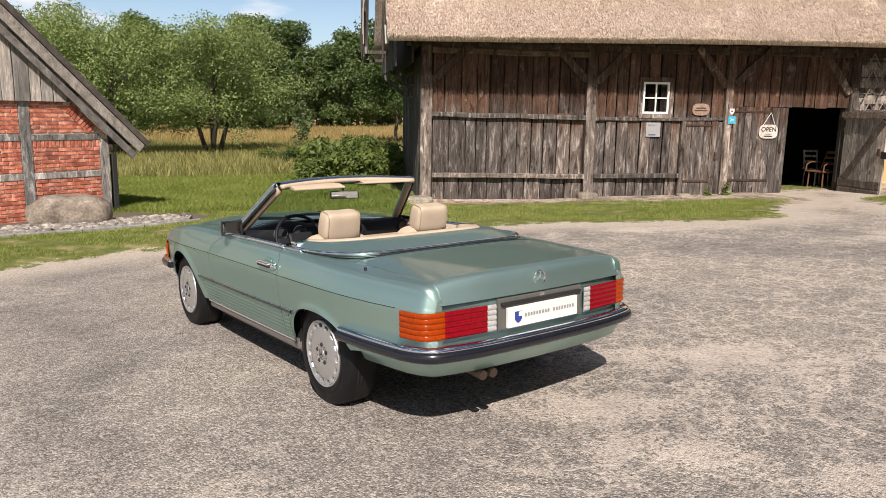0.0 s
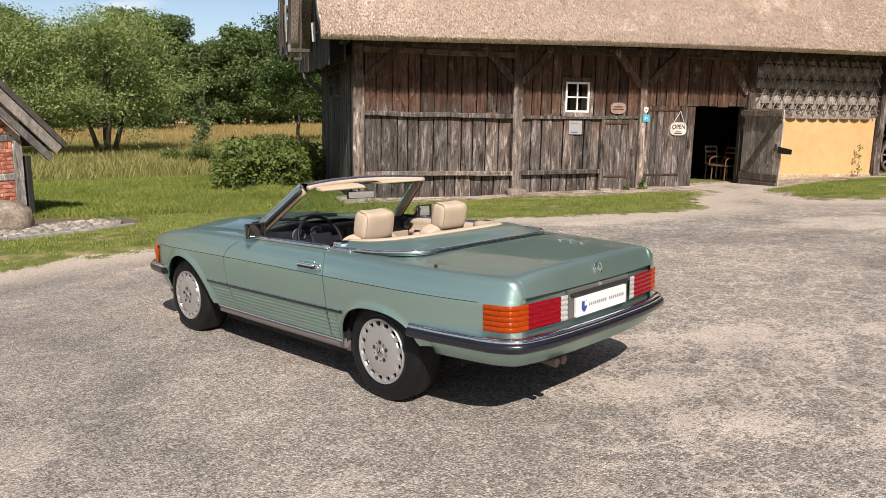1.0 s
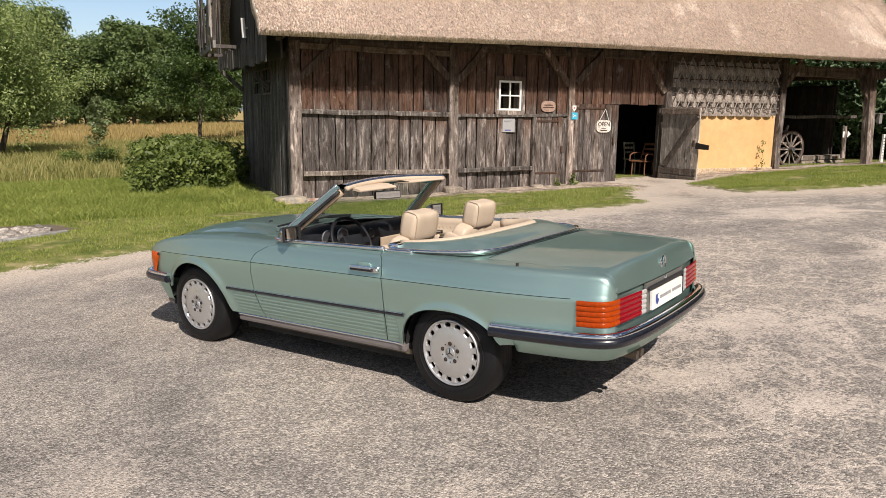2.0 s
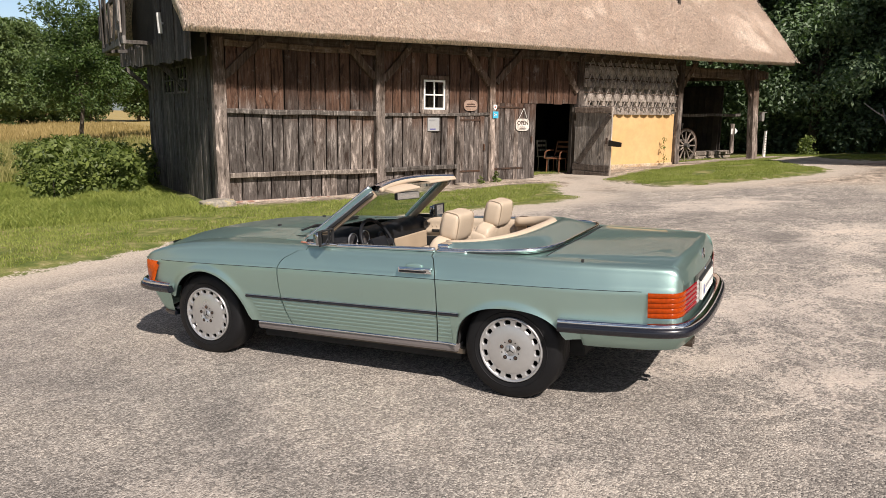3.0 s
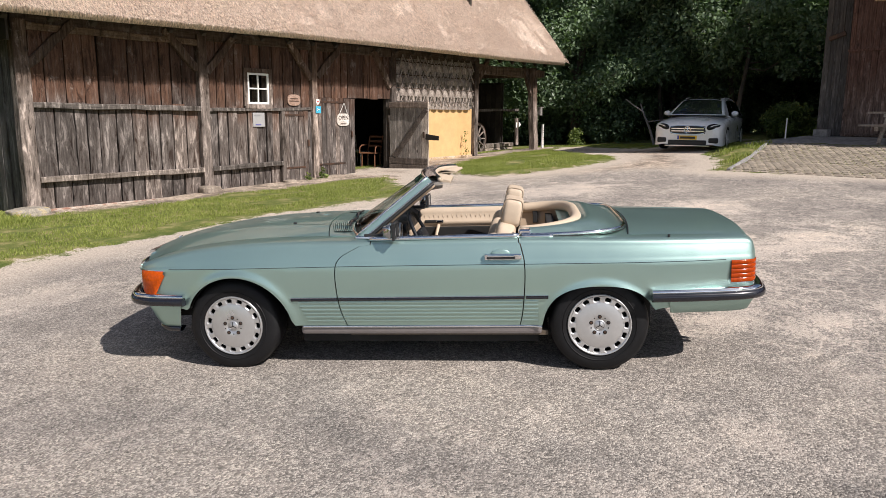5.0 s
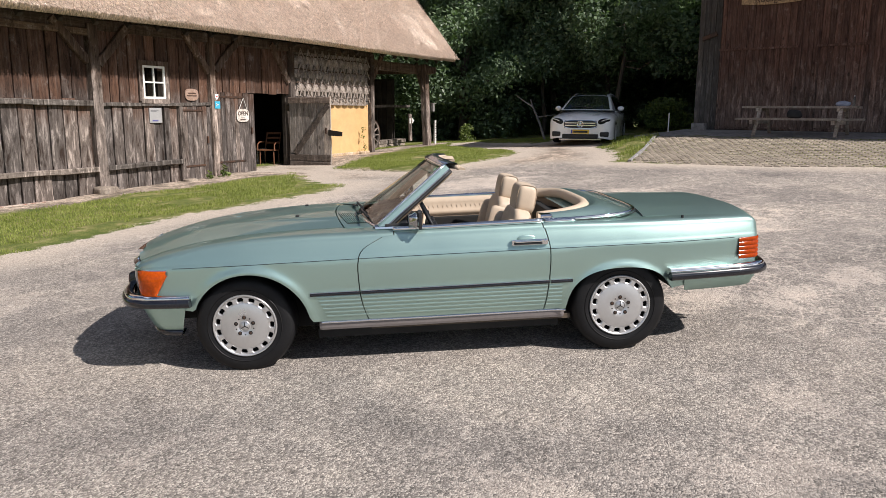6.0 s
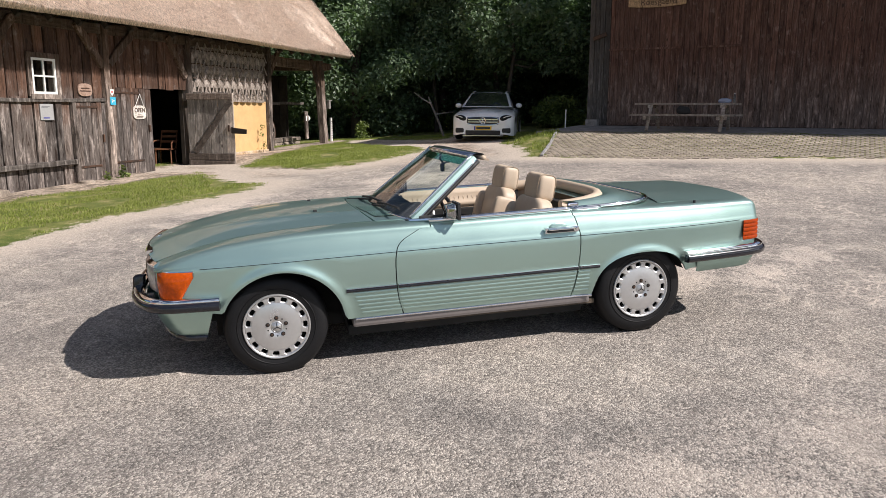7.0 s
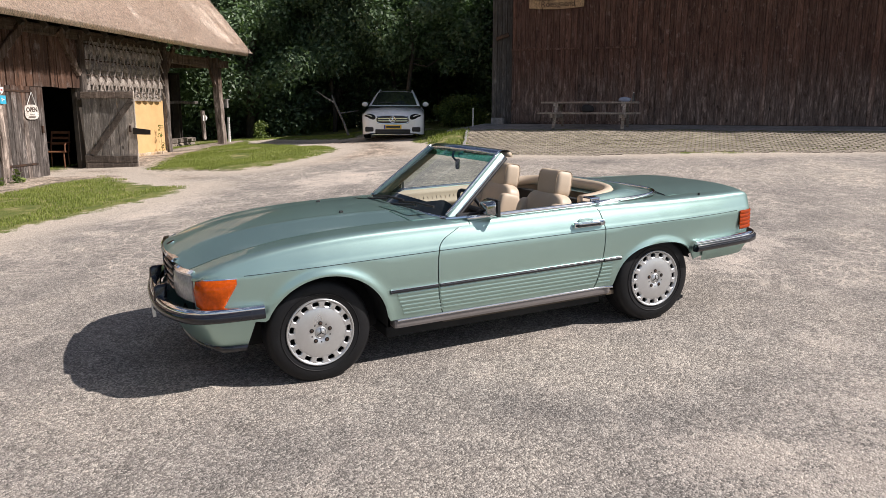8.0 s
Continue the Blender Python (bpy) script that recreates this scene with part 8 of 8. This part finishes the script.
bag = rock("bag", TB @ pose(0.95, 0.1, 0.81), (0.16, 0.11, 0.07), plain("pale_cloth", (0.4, 0.43, 0.55), 0.9, fleck=0.3, scale=9), 4.1, None, "crumpled pale bag lying on the picnic table", "bag", flat=0.9)
dark_bag = rock("bag", TB @ pose(0.05, -0.75, 0.55), (0.17, 0.12, 0.11), plain("black_cloth", (0.02, 0.02, 0.022), 0.9), 6.1, None, "small black bag on the picnic bench", "bag", flat=0.85)
bottle = thing("bottle", TB @ pose(1.2, 0.05, 0.75), "clear plastic bottle on the picnic table", "bottle", local=True)
part("bottle_body", tube([(0, 0, 0), (0, 0, 0.16), (0, 0, 0.2), (0, 0, 0.24)], 0.035, 12, True, [0.035, 0.035, 0.028, 0.012]), glass("bottle_plastic", (0.75, 0.85, 0.92)), bottle)
part("bottle_cap", tube([(0, 0, 0.24), (0, 0, 0.26)], 0.015, 10), WHITEPAINT, bottle)
block = thing("concrete_block", M2 @ pose(0.3, -0.35, -0.01), "pale concrete block by the barn corner", "block", local=True)
part("block_body", box(-0.19, 0.19, -0.13, 0.13, 0, 0.2, 0.015), CONCRETE, block)


def lettering(name, text, m, size, material, parent, spacing=1.0):
    """Raised letters in the built-in font."""
    c = bpy.data.curves.new(name, "FONT")
    c.body, c.size, c.extrude, c.align_x, c.align_y, c.space_character = text, size, 0.003, "CENTER", "CENTER", spacing
    tmp = bpy.data.objects.new(name, c)
    scene.collection.objects.link(tmp)
    dg = bpy.context.evaluated_depsgraph_get()
    me = bpy.data.meshes.new_from_object(tmp.evaluated_get(dg))
    bpy.data.objects.remove(tmp)
    bpy.data.curves.remove(c)
    ob = link(name, me, None, parent)
    ob.data.materials.clear()
    ob.data.materials.append(material)
    ob.matrix_basis = m
    return ob


INK = plain("brown_lettering", (0.05, 0.025, 0.015), 0.7)
sign = thing("name_board", M2 @ pose(2.05, -0.1, 3.62), "curved pale wooden name board on the dark barn", "sign", local=True)
bm = box(-0.85, 0.85, -0.02, 0.02, -0.13, 0.13, 0.01)
bmesh.ops.subdivide_edges(bm, edges=[e for e in bm.edges if abs((e.verts[0].co - e.verts[1].co).x) > 1], cuts=10)
for v in bm.verts:
    v.co.z += 0.05 * (v.co.x / 0.85) ** 2
part("board", bm, old_wood("sign_wood", (0.36, 0.25, 0.15), (0.36, 0.25, 0.15), 3, 1, (0.8, 9, 9)), sign)
lettering("lettering", "Roesgaerd", pose(0.05, -0.026, 0.02, 90), 0.25, INK, sign)

# ---- signs on the thatched barn ----
WY = WALL - 0.06
opened = thing("open_sign", (9.36, WY - 0.03, 1.42), "small white enamel OPEN sign hanging from a cord", "sign", local=True)
ol = pose(0, 0, 0)
bm = disc(1.0, 0.014, 40)
for v in bm.verts:
    c = v.co.copy()
    v.co = Vector((0.22 * math.copysign(abs(c.x) ** 0.55, c.x), c.z, 0.155 * math.copysign(abs(c.y) ** 0.6, c.y)))
bmesh.ops.recalc_face_normals(bm, faces=bm.faces)
part("plaque", bm, surface("worn_enamel", [(0.3, (0.5, 0.42, 0.36)), (0.6, (0.7, 0.66, 0.6))], 6.0, own=False, spread=0), opened)
lettering("lettering", "OPEN", pose(0, -0.013, 0.045, 90), 0.14, INK, opened)
part("ornament_bar", box(-0.07, 0.07, -0.014, -0.008, -0.06, -0.05), INK, opened)
part("ornament_bar", box(-0.1, 0.1, -0.014, -0.008, -0.115, -0.09, 0.004), INK, opened)
for s in (-1, 1):
    part("cord", tube([(s * 0.15, -0.01, 0.13), (0.02, -0.02, 0.42)], 0.006, 5), WHITEPAINT, opened)
part("nail", tube([(0.02, -0.03, 0.42), (0.02, 0.05, 0.42)], 0.006, 6), IRON, opened)
notice = thing("notice_board", (6.66, WALL - 0.055, 1.27), "pale grey printed notice fixed to the boards", "sign", local=True)
part("panel", box(-0.165, 0.165, -0.012, 0.008, 0, 0.31, 0.003), plain("notice_grey", (0.36, 0.36, 0.36), 0.4), notice)
for z, w in ((0.255, 0.13), (0.235, 0.1)):
    part("text_bar", box(-0.13, -0.13 + w * 1.6, -0.0145, -0.0125, z, z + 0.01), plain("notice_ink", (0.15, 0.15, 0.16), 0.5), notice)
part("logo_bar", box(-0.1, 0.06, -0.0145, -0.0125, 0.03, 0.06), plain("notice_violet", (0.12, 0.12, 0.3), 0.5), notice)
oval = thing("oval_sign", (7.74, WALL - 0.05, 1.88), "small worn brown oval wooden sign", "sign", local=True)
bm = disc(1.0, 0.02, 36)
for v in bm.verts:
    c = v.co.copy()
    v.co = Vector((0.2 * math.copysign(abs(c.x) ** 0.7, c.x), c.z, 0.13 * math.copysign(abs(c.y) ** 0.7, c.y)))
bmesh.ops.recalc_face_normals(bm, faces=bm.faces)
part("plaque", bm, surface("oval_wood", [(0.3, (0.26, 0.16, 0.11)), (0.7, (0.42, 0.3, 0.24))], 8.0, own=False, spread=0), oval)
for z, w in ((0.02, 0.12), (-0.035, 0.15)):
    part("text_bar", box(-w, w, -0.014, -0.0105, z, z + 0.022), INK, oval)
blue = thing("trail_marker", (8.43, WALL - 0.155, 1.58), "small square light-blue route marker on the post", "sign", local=True)
part("plate", box(-0.085, 0.085, -0.006, 0.006, 0, 0.165, 0.002), plain("marker_blue", (0.06, 0.42, 0.62), 0.4), blue)
part("symbol_bar", box(-0.045, 0.045, -0.009, -0.0065, 0.075, 0.095), WHITEPAINT, blue)
part("symbol_bar", box(-0.045, -0.02, -0.009, -0.0065, 0.05, 0.12), WHITEPAINT, blue)
shieldm = thing("shield_marker", (8.42, WALL - 0.155, 1.78), "small white shield plate with a red mark", "sign", local=True)
bm = bmesh.new()
front_v = [(-0.055, 0, 0.13), (0.055, 0, 0.13), (0.055, 0, 0.05), (0.0, 0, -0.01), (-0.055, 0, 0.05)]
f = bm.faces.new([bm.verts.new(v) for v in front_v])
ex = bmesh.ops.extrude_face_region(bm, geom=[f])
bmesh.ops.translate(bm, vec=(0, 0.008, 0), verts=[v for v in ex["geom"] if isinstance(v, bmesh.types.BMVert)])
bmesh.ops.recalc_face_normals(bm, faces=bm.faces)
part("plate", bm, WHITEPAINT, shieldm)
part("symbol_bar", box(-0.025, 0.025, -0.004, -0.001, 0.06, 0.09), plain("marker_red", (0.5, 0.03, 0.03), 0.5), shieldm)
flood = thing("wall_lamp", (0.86, 16.87, 3.41), "white tubular outdoor lamp on the gable boards", "lamp", local=True)
part("lamp_body", tube([(0, 0, -0.2), (-0.02, 0.0, 0.2)], 0.045, 10), WHITEPAINT, flood)
part("lamp_arm", tube([(0, 0, 0), (0.09, 0.0, 0)], 0.02, 8), ALLOY, flood)

# ---- inside the open doorway and the cart bay ----
WICKER = surface("orange_wicker", [(0.3, (0.13, 0.05, 0.025)), (0.7, (0.22, 0.1, 0.045))], 20.0, rough=0.6)


def chair(name, m, label, material, arms=False, recline=8):
    c = thing(name, m, label, "chair", local=True)
    for x in (-0.2, 0.2):
        for y in (-0.2, 0.2):
            part("leg", tube([(x, y, 0), (x * 0.95, y * 0.95, 0.44)], 0.018, 8), material, c)
    part("seat", box(-0.24, 0.24, -0.23, 0.23, 0.43, 0.46, 0.01), material, c)
    for x in (-0.2, 0.2):
        part("back_post", tube([(x, 0.21, 0.45), (x, 0.21 + math.tan(radians(recline)) * 0.45, 0.92)], 0.018, 8), material, c)
    for k in range(3):
        z = 0.6 + 0.13 * k
        part("back_slat", box(-0.2, 0.2, 0.2 + math.tan(radians(recline)) * (z - 0.45), 0.225 + math.tan(radians(recline)) * (z - 0.45), z, z + 0.06, 0.005), material, c)
    if arms:
        for x in (-0.24, 0.24):
            part("arm_rest", tube([(x, 0.24, 0.66), (x, -0.1, 0.66), (x, -0.24, 0.6), (x, -0.26, 0.44)], 0.018, 8), material, c)
    return c


chair("wooden_chair", pose(11.78, 17.3, 0.02, 0, 0, 8), "pale wooden chair inside the barn doorway", old_wood("pale_chair", (0.4, 0.36, 0.3), (0.4, 0.36, 0.3), 3, 1))
chair("wicker_chair", pose(11.32, 16.42, 0.03, 0, 0, -72), "orange-brown wicker armchair in the open doorway", WICKER, True, 24)
cart = thing("hay_cart", (17.0, 17.5, 0.1), "old wooden farm cart with spoked iron-tyred wheels", "cart")
for y in (16.85, 18.2):
    m = pose(17.42, y, 0.72)
    rim = part("cart_wheel", spin([(0.545, -0.03), (0.575, -0.032), (0.575, 0.032), (0.545, 0.03)], 40, m, True), IRON, cart, "spoked wooden wheel with iron tyre")
    part("felloe", spin([(0.48, -0.03), (0.543, -0.03), (0.543, 0.03), (0.48, 0.03)], 40, m, True), TIMBER, rim)
    part("hub", spin([(0.0, -0.14), (0.07, -0.14), (0.1, 0.0), (0.07, 0.14), (0.0, 0.14)], 20, m), DARKBOARD, rim)
    for k in range(12):
        a = math.tau * k / 12
        part("spoke", beam(m @ Vector((0.08 * math.cos(a), 0, 0.08 * math.sin(a))), m @ Vector((0.49 * math.cos(a), 0, 0.49 * math.sin(a))), 0.04, 0.038, 2, 0, up=(0, 1, 0)), TIMBER, rim)
part("axle", tube([(17.42, 16.75, 0.72), (17.42, 18.3, 0.72)], 0.05, 8), DARKBOARD, cart)
part("bed", box(15.75, 17.75, 17.0, 18.05, 0.86, 0.93, 0.01), DARKBOARD, cart)
for y in (17.0, 18.05):
    part("side_rail", beam((15.75, y, 1.32), (17.6, y, 1.24), 0.06, 0.08, 3, 0.01), DARKBOARD, cart)
    for x in (15.85, 16.6, 17.2):
        part("stake", beam((x, y, 0.9), (x + 0.22, y, 1.45), 0.05, 0.06, 2, 0.0), TIMBER, cart)
# ---- posts by the drive ----
gaugez = gz(20.0, 15.6)
gauge = thing("marker_post", (19.95, 15.6, gaugez), "white painted marker post with dark ticks", "post", local=True)
bm = box(-0.055, 0.055, -0.03, 0.03, 0, 0.86, 0.004)
for v in bm.verts:
    if v.co.z > 0.8:
        v.co.x *= 0.6
part("post_body", bm, WHITEPAINT, gauge)
for k in range(8):
    part("tick", box(-0.03, 0.03, -0.034, -0.031, 0.12 + k * 0.085, 0.145 + k * 0.085), INK, gauge)
arrow = thing("arrow_post", (18.6, 15.95, 0.5), "short round wooden post with a white arrow", "post", local=True)
part("post_body", tube([(0.06, 0, 0), (0.0, 0, 0.95)], 0.065, 10), TIMBER, arrow)
part("arrow_plate", box(-0.16, -0.09, -0.09, -0.075, 0.62, 0.8, 0.004), WHITEPAINT, arrow)
bm = bmesh.new()
bm.faces.new([bm.verts.new(v) for v in ((0.06, -0.08, 0.82), (0.06, -0.08, 0.62), (0.2, -0.08, 0.72))])
ex = bmesh.ops.extrude_face_region(bm, geom=list(bm.faces))
bmesh.ops.translate(bm, vec=(0, 0.012, 0), verts=[v for v in ex["geom"] if isinstance(v, bmesh.types.BMVert)])
bmesh.ops.recalc_face_normals(bm, faces=bm.faces)
part("arrow_head", bm, WHITEPAINT, arrow)
box_ = thing("letter_box", (19.38, WALL - 0.28, 1.55), "small grey box and bracket on the carport post", "box", local=True)
part("box_body", box(-0.06, 0.07, -0.05, 0.05, 0, 0.28, 0.008), GREYBOARD, box_)
part("box_lid", box(-0.09, 0.18, -0.06, 0.06, 0.28, 0.3, 0.004), GREYBOARD, box_)
branch = thing("dead_branch", (19.4, 11.1, gz(19.4, 11.1)), "bare forked dead branch standing in the grass", "branch", local=True)
part("stem", tube([(0, 0, -0.1), (0.1, 0.25, 0.5), (0.02, 0.5, 1.1), (0.1, 0.62, 1.35)], 0.035, 8, True, [0.045, 0.04, 0.03, 0.015]), GREYBOARD, branch)
part("fork", tube([(0.02, 0.5, 1.1), (0.05, 0.85, 1.3), (0.1, 1.15, 1.5)], 0.02, 6, True, [0.025, 0.018, 0.008]), GREYBOARD, branch)
part("twig", tube([(0.06, 0.35, 0.75), (0.1, 0.0, 0.8), (0.1, -0.3, 0.84)], 0.02, 6, True, [0.022, 0.016, 0.008]), GREYBOARD, branch)
reel = thing("broom_stand", (17.4, 6.75, gz(17.4, 6.75)), "white stick in a low dark block beside the apron", "post", local=True)
part("stick", tube([(0, 0, 0.1), (0.03, 0, 0.75)], 0.018, 8), WHITEPAINT, reel)
part("block", box(-0.18, 0.18, -0.15, 0.15, 0, 0.12, 0.01), CONCRETE, reel)

# ---- kerb, pebbles and vine ----
k0, k1 = Vector((-8.5, 10.1, 0)), Vector((-2.6, 13.22, 0))
for i in range(7):
    a, b = k0.lerp(k1, i / 7), k0.lerp(k1, (i + 0.985) / 7)
    kb = part("kerb", beam((a.x, a.y, gz(a.x, a.y) - 0.015), (b.x, b.y, gz(b.x, b.y) - 0.015), 0.08, 0.12, 2, 0.004, seed=i), CONCRETE)
    tagged(kb, "grey concrete edging kerb", "kerb", "edging kerbs", "structure")
for i in range(6):
    a, b = Vector((11.5 + i, 6.62 + 0.04 * i, 0)), Vector((12.48 + i, 6.62 + 0.04 * (i + 0.98), 0))
    kb = part("kerb", beam((a.x, a.y, gz(a.x, a.y) + 0.0), (b.x, b.y, gz(b.x, b.y) + 0.0), 0.07, 0.1, 2, 0.003, seed=i + 20), CONCRETE)
    tagged(kb, "grey concrete kerb beside the pavers", "kerb", "paver kerbs", "structure")
pebble_me = []
for k in range(6):
    bm = bmesh.new()
    bmesh.ops.create_icosphere(bm, subdivisions=1, radius=1.0)
    for v in bm.verts:
        v.co *= random.Random(k * 50 + v.index).uniform(0.8, 1.15)
        v.co.z *= 0.65
    me = bpy.data.meshes.new("pebble")
    bm.to_mesh(me)
    bm.free()
    me.materials.append(PEBBLE)
    pebble_me.append(me)
bed = thing("pebble_bed", (-4.5, 14.0, gz(-4.5, 14.0)), "bed of pale rounded pebbles round the brick house", "pebbles")
rnd = random.Random(77)
spots = []
while len(spots) < 300:
    u, v = rnd.random(), rnd.random()
    p = k0.lerp(k1, 0.42 + 0.6 * u)
    q = Vector((-0.467, 0.884, 0)) * (0.12 + 0.95 * v)
    if p.x + q.x < -2.9:
        spots.append((p.x + q.x, p.y + q.y))
for i, (x, y) in enumerate(spots):
    ob = new("pebble", pebble_me[i % 6])
    ob.parent = bed
    s = rnd.uniform(0.03, 0.075)
    ob.matrix_parent_inverse = HOME[bed.name]
    ob.matrix_basis = pose(x, y, gz(x, y) + 0.025, rnd.uniform(-20, 20), rnd.uniform(-20, 20), rnd.uniform(0, 360)) @ Matrix.Diagonal((s * 1.3, s, s, 1))
rest_v, rest_f = [], []
src = [v.co.copy() for v in pebble_me[0].vertices]
src_f = [tuple(p.vertices) for p in pebble_me[0].polygons]
for i in range(1500):
    u, v = rnd.random(), rnd.random()
    p = k0.lerp(k1, -0.02 + 1.0 * u) + Vector((-0.485, 0.875, 0)) * (0.1 + 1.1 * v)
    s = rnd.uniform(0.02, 0.06)
    m = pose(p.x, p.y, gz(p.x, p.y) + 0.015, rnd.uniform(-30, 30), rnd.uniform(-30, 30), rnd.uniform(0, 360)) @ Matrix.Diagonal((s * 1.3, s, s, 1))
    o = len(rest_v)
    rest_v += [m @ c for c in src]
    rest_f += [tuple(j + o for j in f) for f in src_f]
ob = raw("gravel", rest_v, rest_f, PEBBLE, bed)
tagged(ob, "finer pale gravel between the pebbles", "", "", "stuff")
vine = put(tree("wall_vine", 51, 1.0, 0.006, 0.1, 8, 0.1, BUSHLEAF, 70, 0.035, 0.08, "thin green plant climbing the plaster wall", fill=3, base=0.2, lean=0.6, kind="plant"), 14.75, WALL - 0.2)
tuft = put(tree("weed_tuft", 52, 0.22, 0.006, 0.13, 6, 0.1, BUSHLEAF, 110, 0.05, 0.1, "green weed growing at the foot of the barn door", fill=3, base=0.05, kind="weeds"), 8.3, WALL - 0.35)
tagged(tuft, group="weeds by the barn")
again(tuft, 7.9, WALL - 0.3, 50, 0.7)

# ---- lattice pavers in front of the apron ----
paver_bm = bmesh.new()
add_box(paver_bm, -0.5, 0.5, -0.5, 0.5, -0.5, 0.5)
bmesh.ops.bevel(paver_bm, geom=[e for e in paver_bm.edges if e.verts[0].co.z > 0 and e.verts[1].co.z > 0], offset=0.06, segments=1, affect="EDGES")
paver_me = bpy.data.meshes.new("paver")
paver_bm.to_mesh(paver_me)
paver_bm.free()
PAVER = surface("worn_paver", [(0.3, (0.22, 0.185, 0.145)), (0.7, (0.39, 0.335, 0.265))], 2.5, rough=0.95, spread=0.2)
paver_me.materials.append(PAVER)
PVX, PVY = AL, OUT
paving = thing("pavement", M2 @ pose(2, -4.5, -0.3), "sandy concrete lattice pavers with grass in the gaps", "pavement", kind="structure")
rnd = random.Random(3)
made = 0
rest = []
for j in range(26):
    for i in range(175):
        lx = -0.35 + i * 0.18 + (0.09 if j % 2 else 0)
        ly = -3.42 - j * 0.152
        p = B2 + AL * lx - OUT * ly
        if p.x < 10.92 + 0.12 * math.sin(p.y * 1.3) or p.y > 6.6 + 0.04 * (p.x - 11.7):
            continue
        z = gz(p.x, p.y) - 0.026 + rnd.uniform(-0.003, 0.003)
        up = Vector(((gz(p.x - 0.1, p.y) - gz(p.x + 0.1, p.y)) / 0.2, (gz(p.x, p.y - 0.1) - gz(p.x, p.y + 0.1)) / 0.2, 1)).normalized()
        ex_ = (AL - up * AL.dot(up)).normalized()
        ey_ = up.cross(ex_)
        m = Matrix(((ex_.x, ey_.x, up.x, p.x), (ex_.y, ey_.y, up.y, p.y), (ex_.z, ey_.z, up.z, z), (0, 0, 0, 1))) @ Matrix.Rotation(rnd.uniform(-0.03, 0.03), 4, "Z") @ Matrix.Diagonal((0.15, 0.124, 0.08, 1))
        if i < 44 and made < 300:
            ob = new("paver", paver_me)
            ob.parent = paving
            ob.matrix_parent_inverse = HOME[paving.name]
            ob.matrix_basis = m
            made += 1
        else:
            rest.append(m)
src = [v.co.copy() for v in paver_me.vertices]
src_f = [tuple(p.vertices) for p in paver_me.polygons]
rv, rf = [], []
for m in rest:
    o = len(rv)
    rv += [m @ c for c in src]
    rf += [tuple(k + o for k in f) for f in src_f]
ob = raw("paving_rest", rv, rf, PAVER, paving)
tagged(ob, "further pavers along the apron", "", "", "stuff")
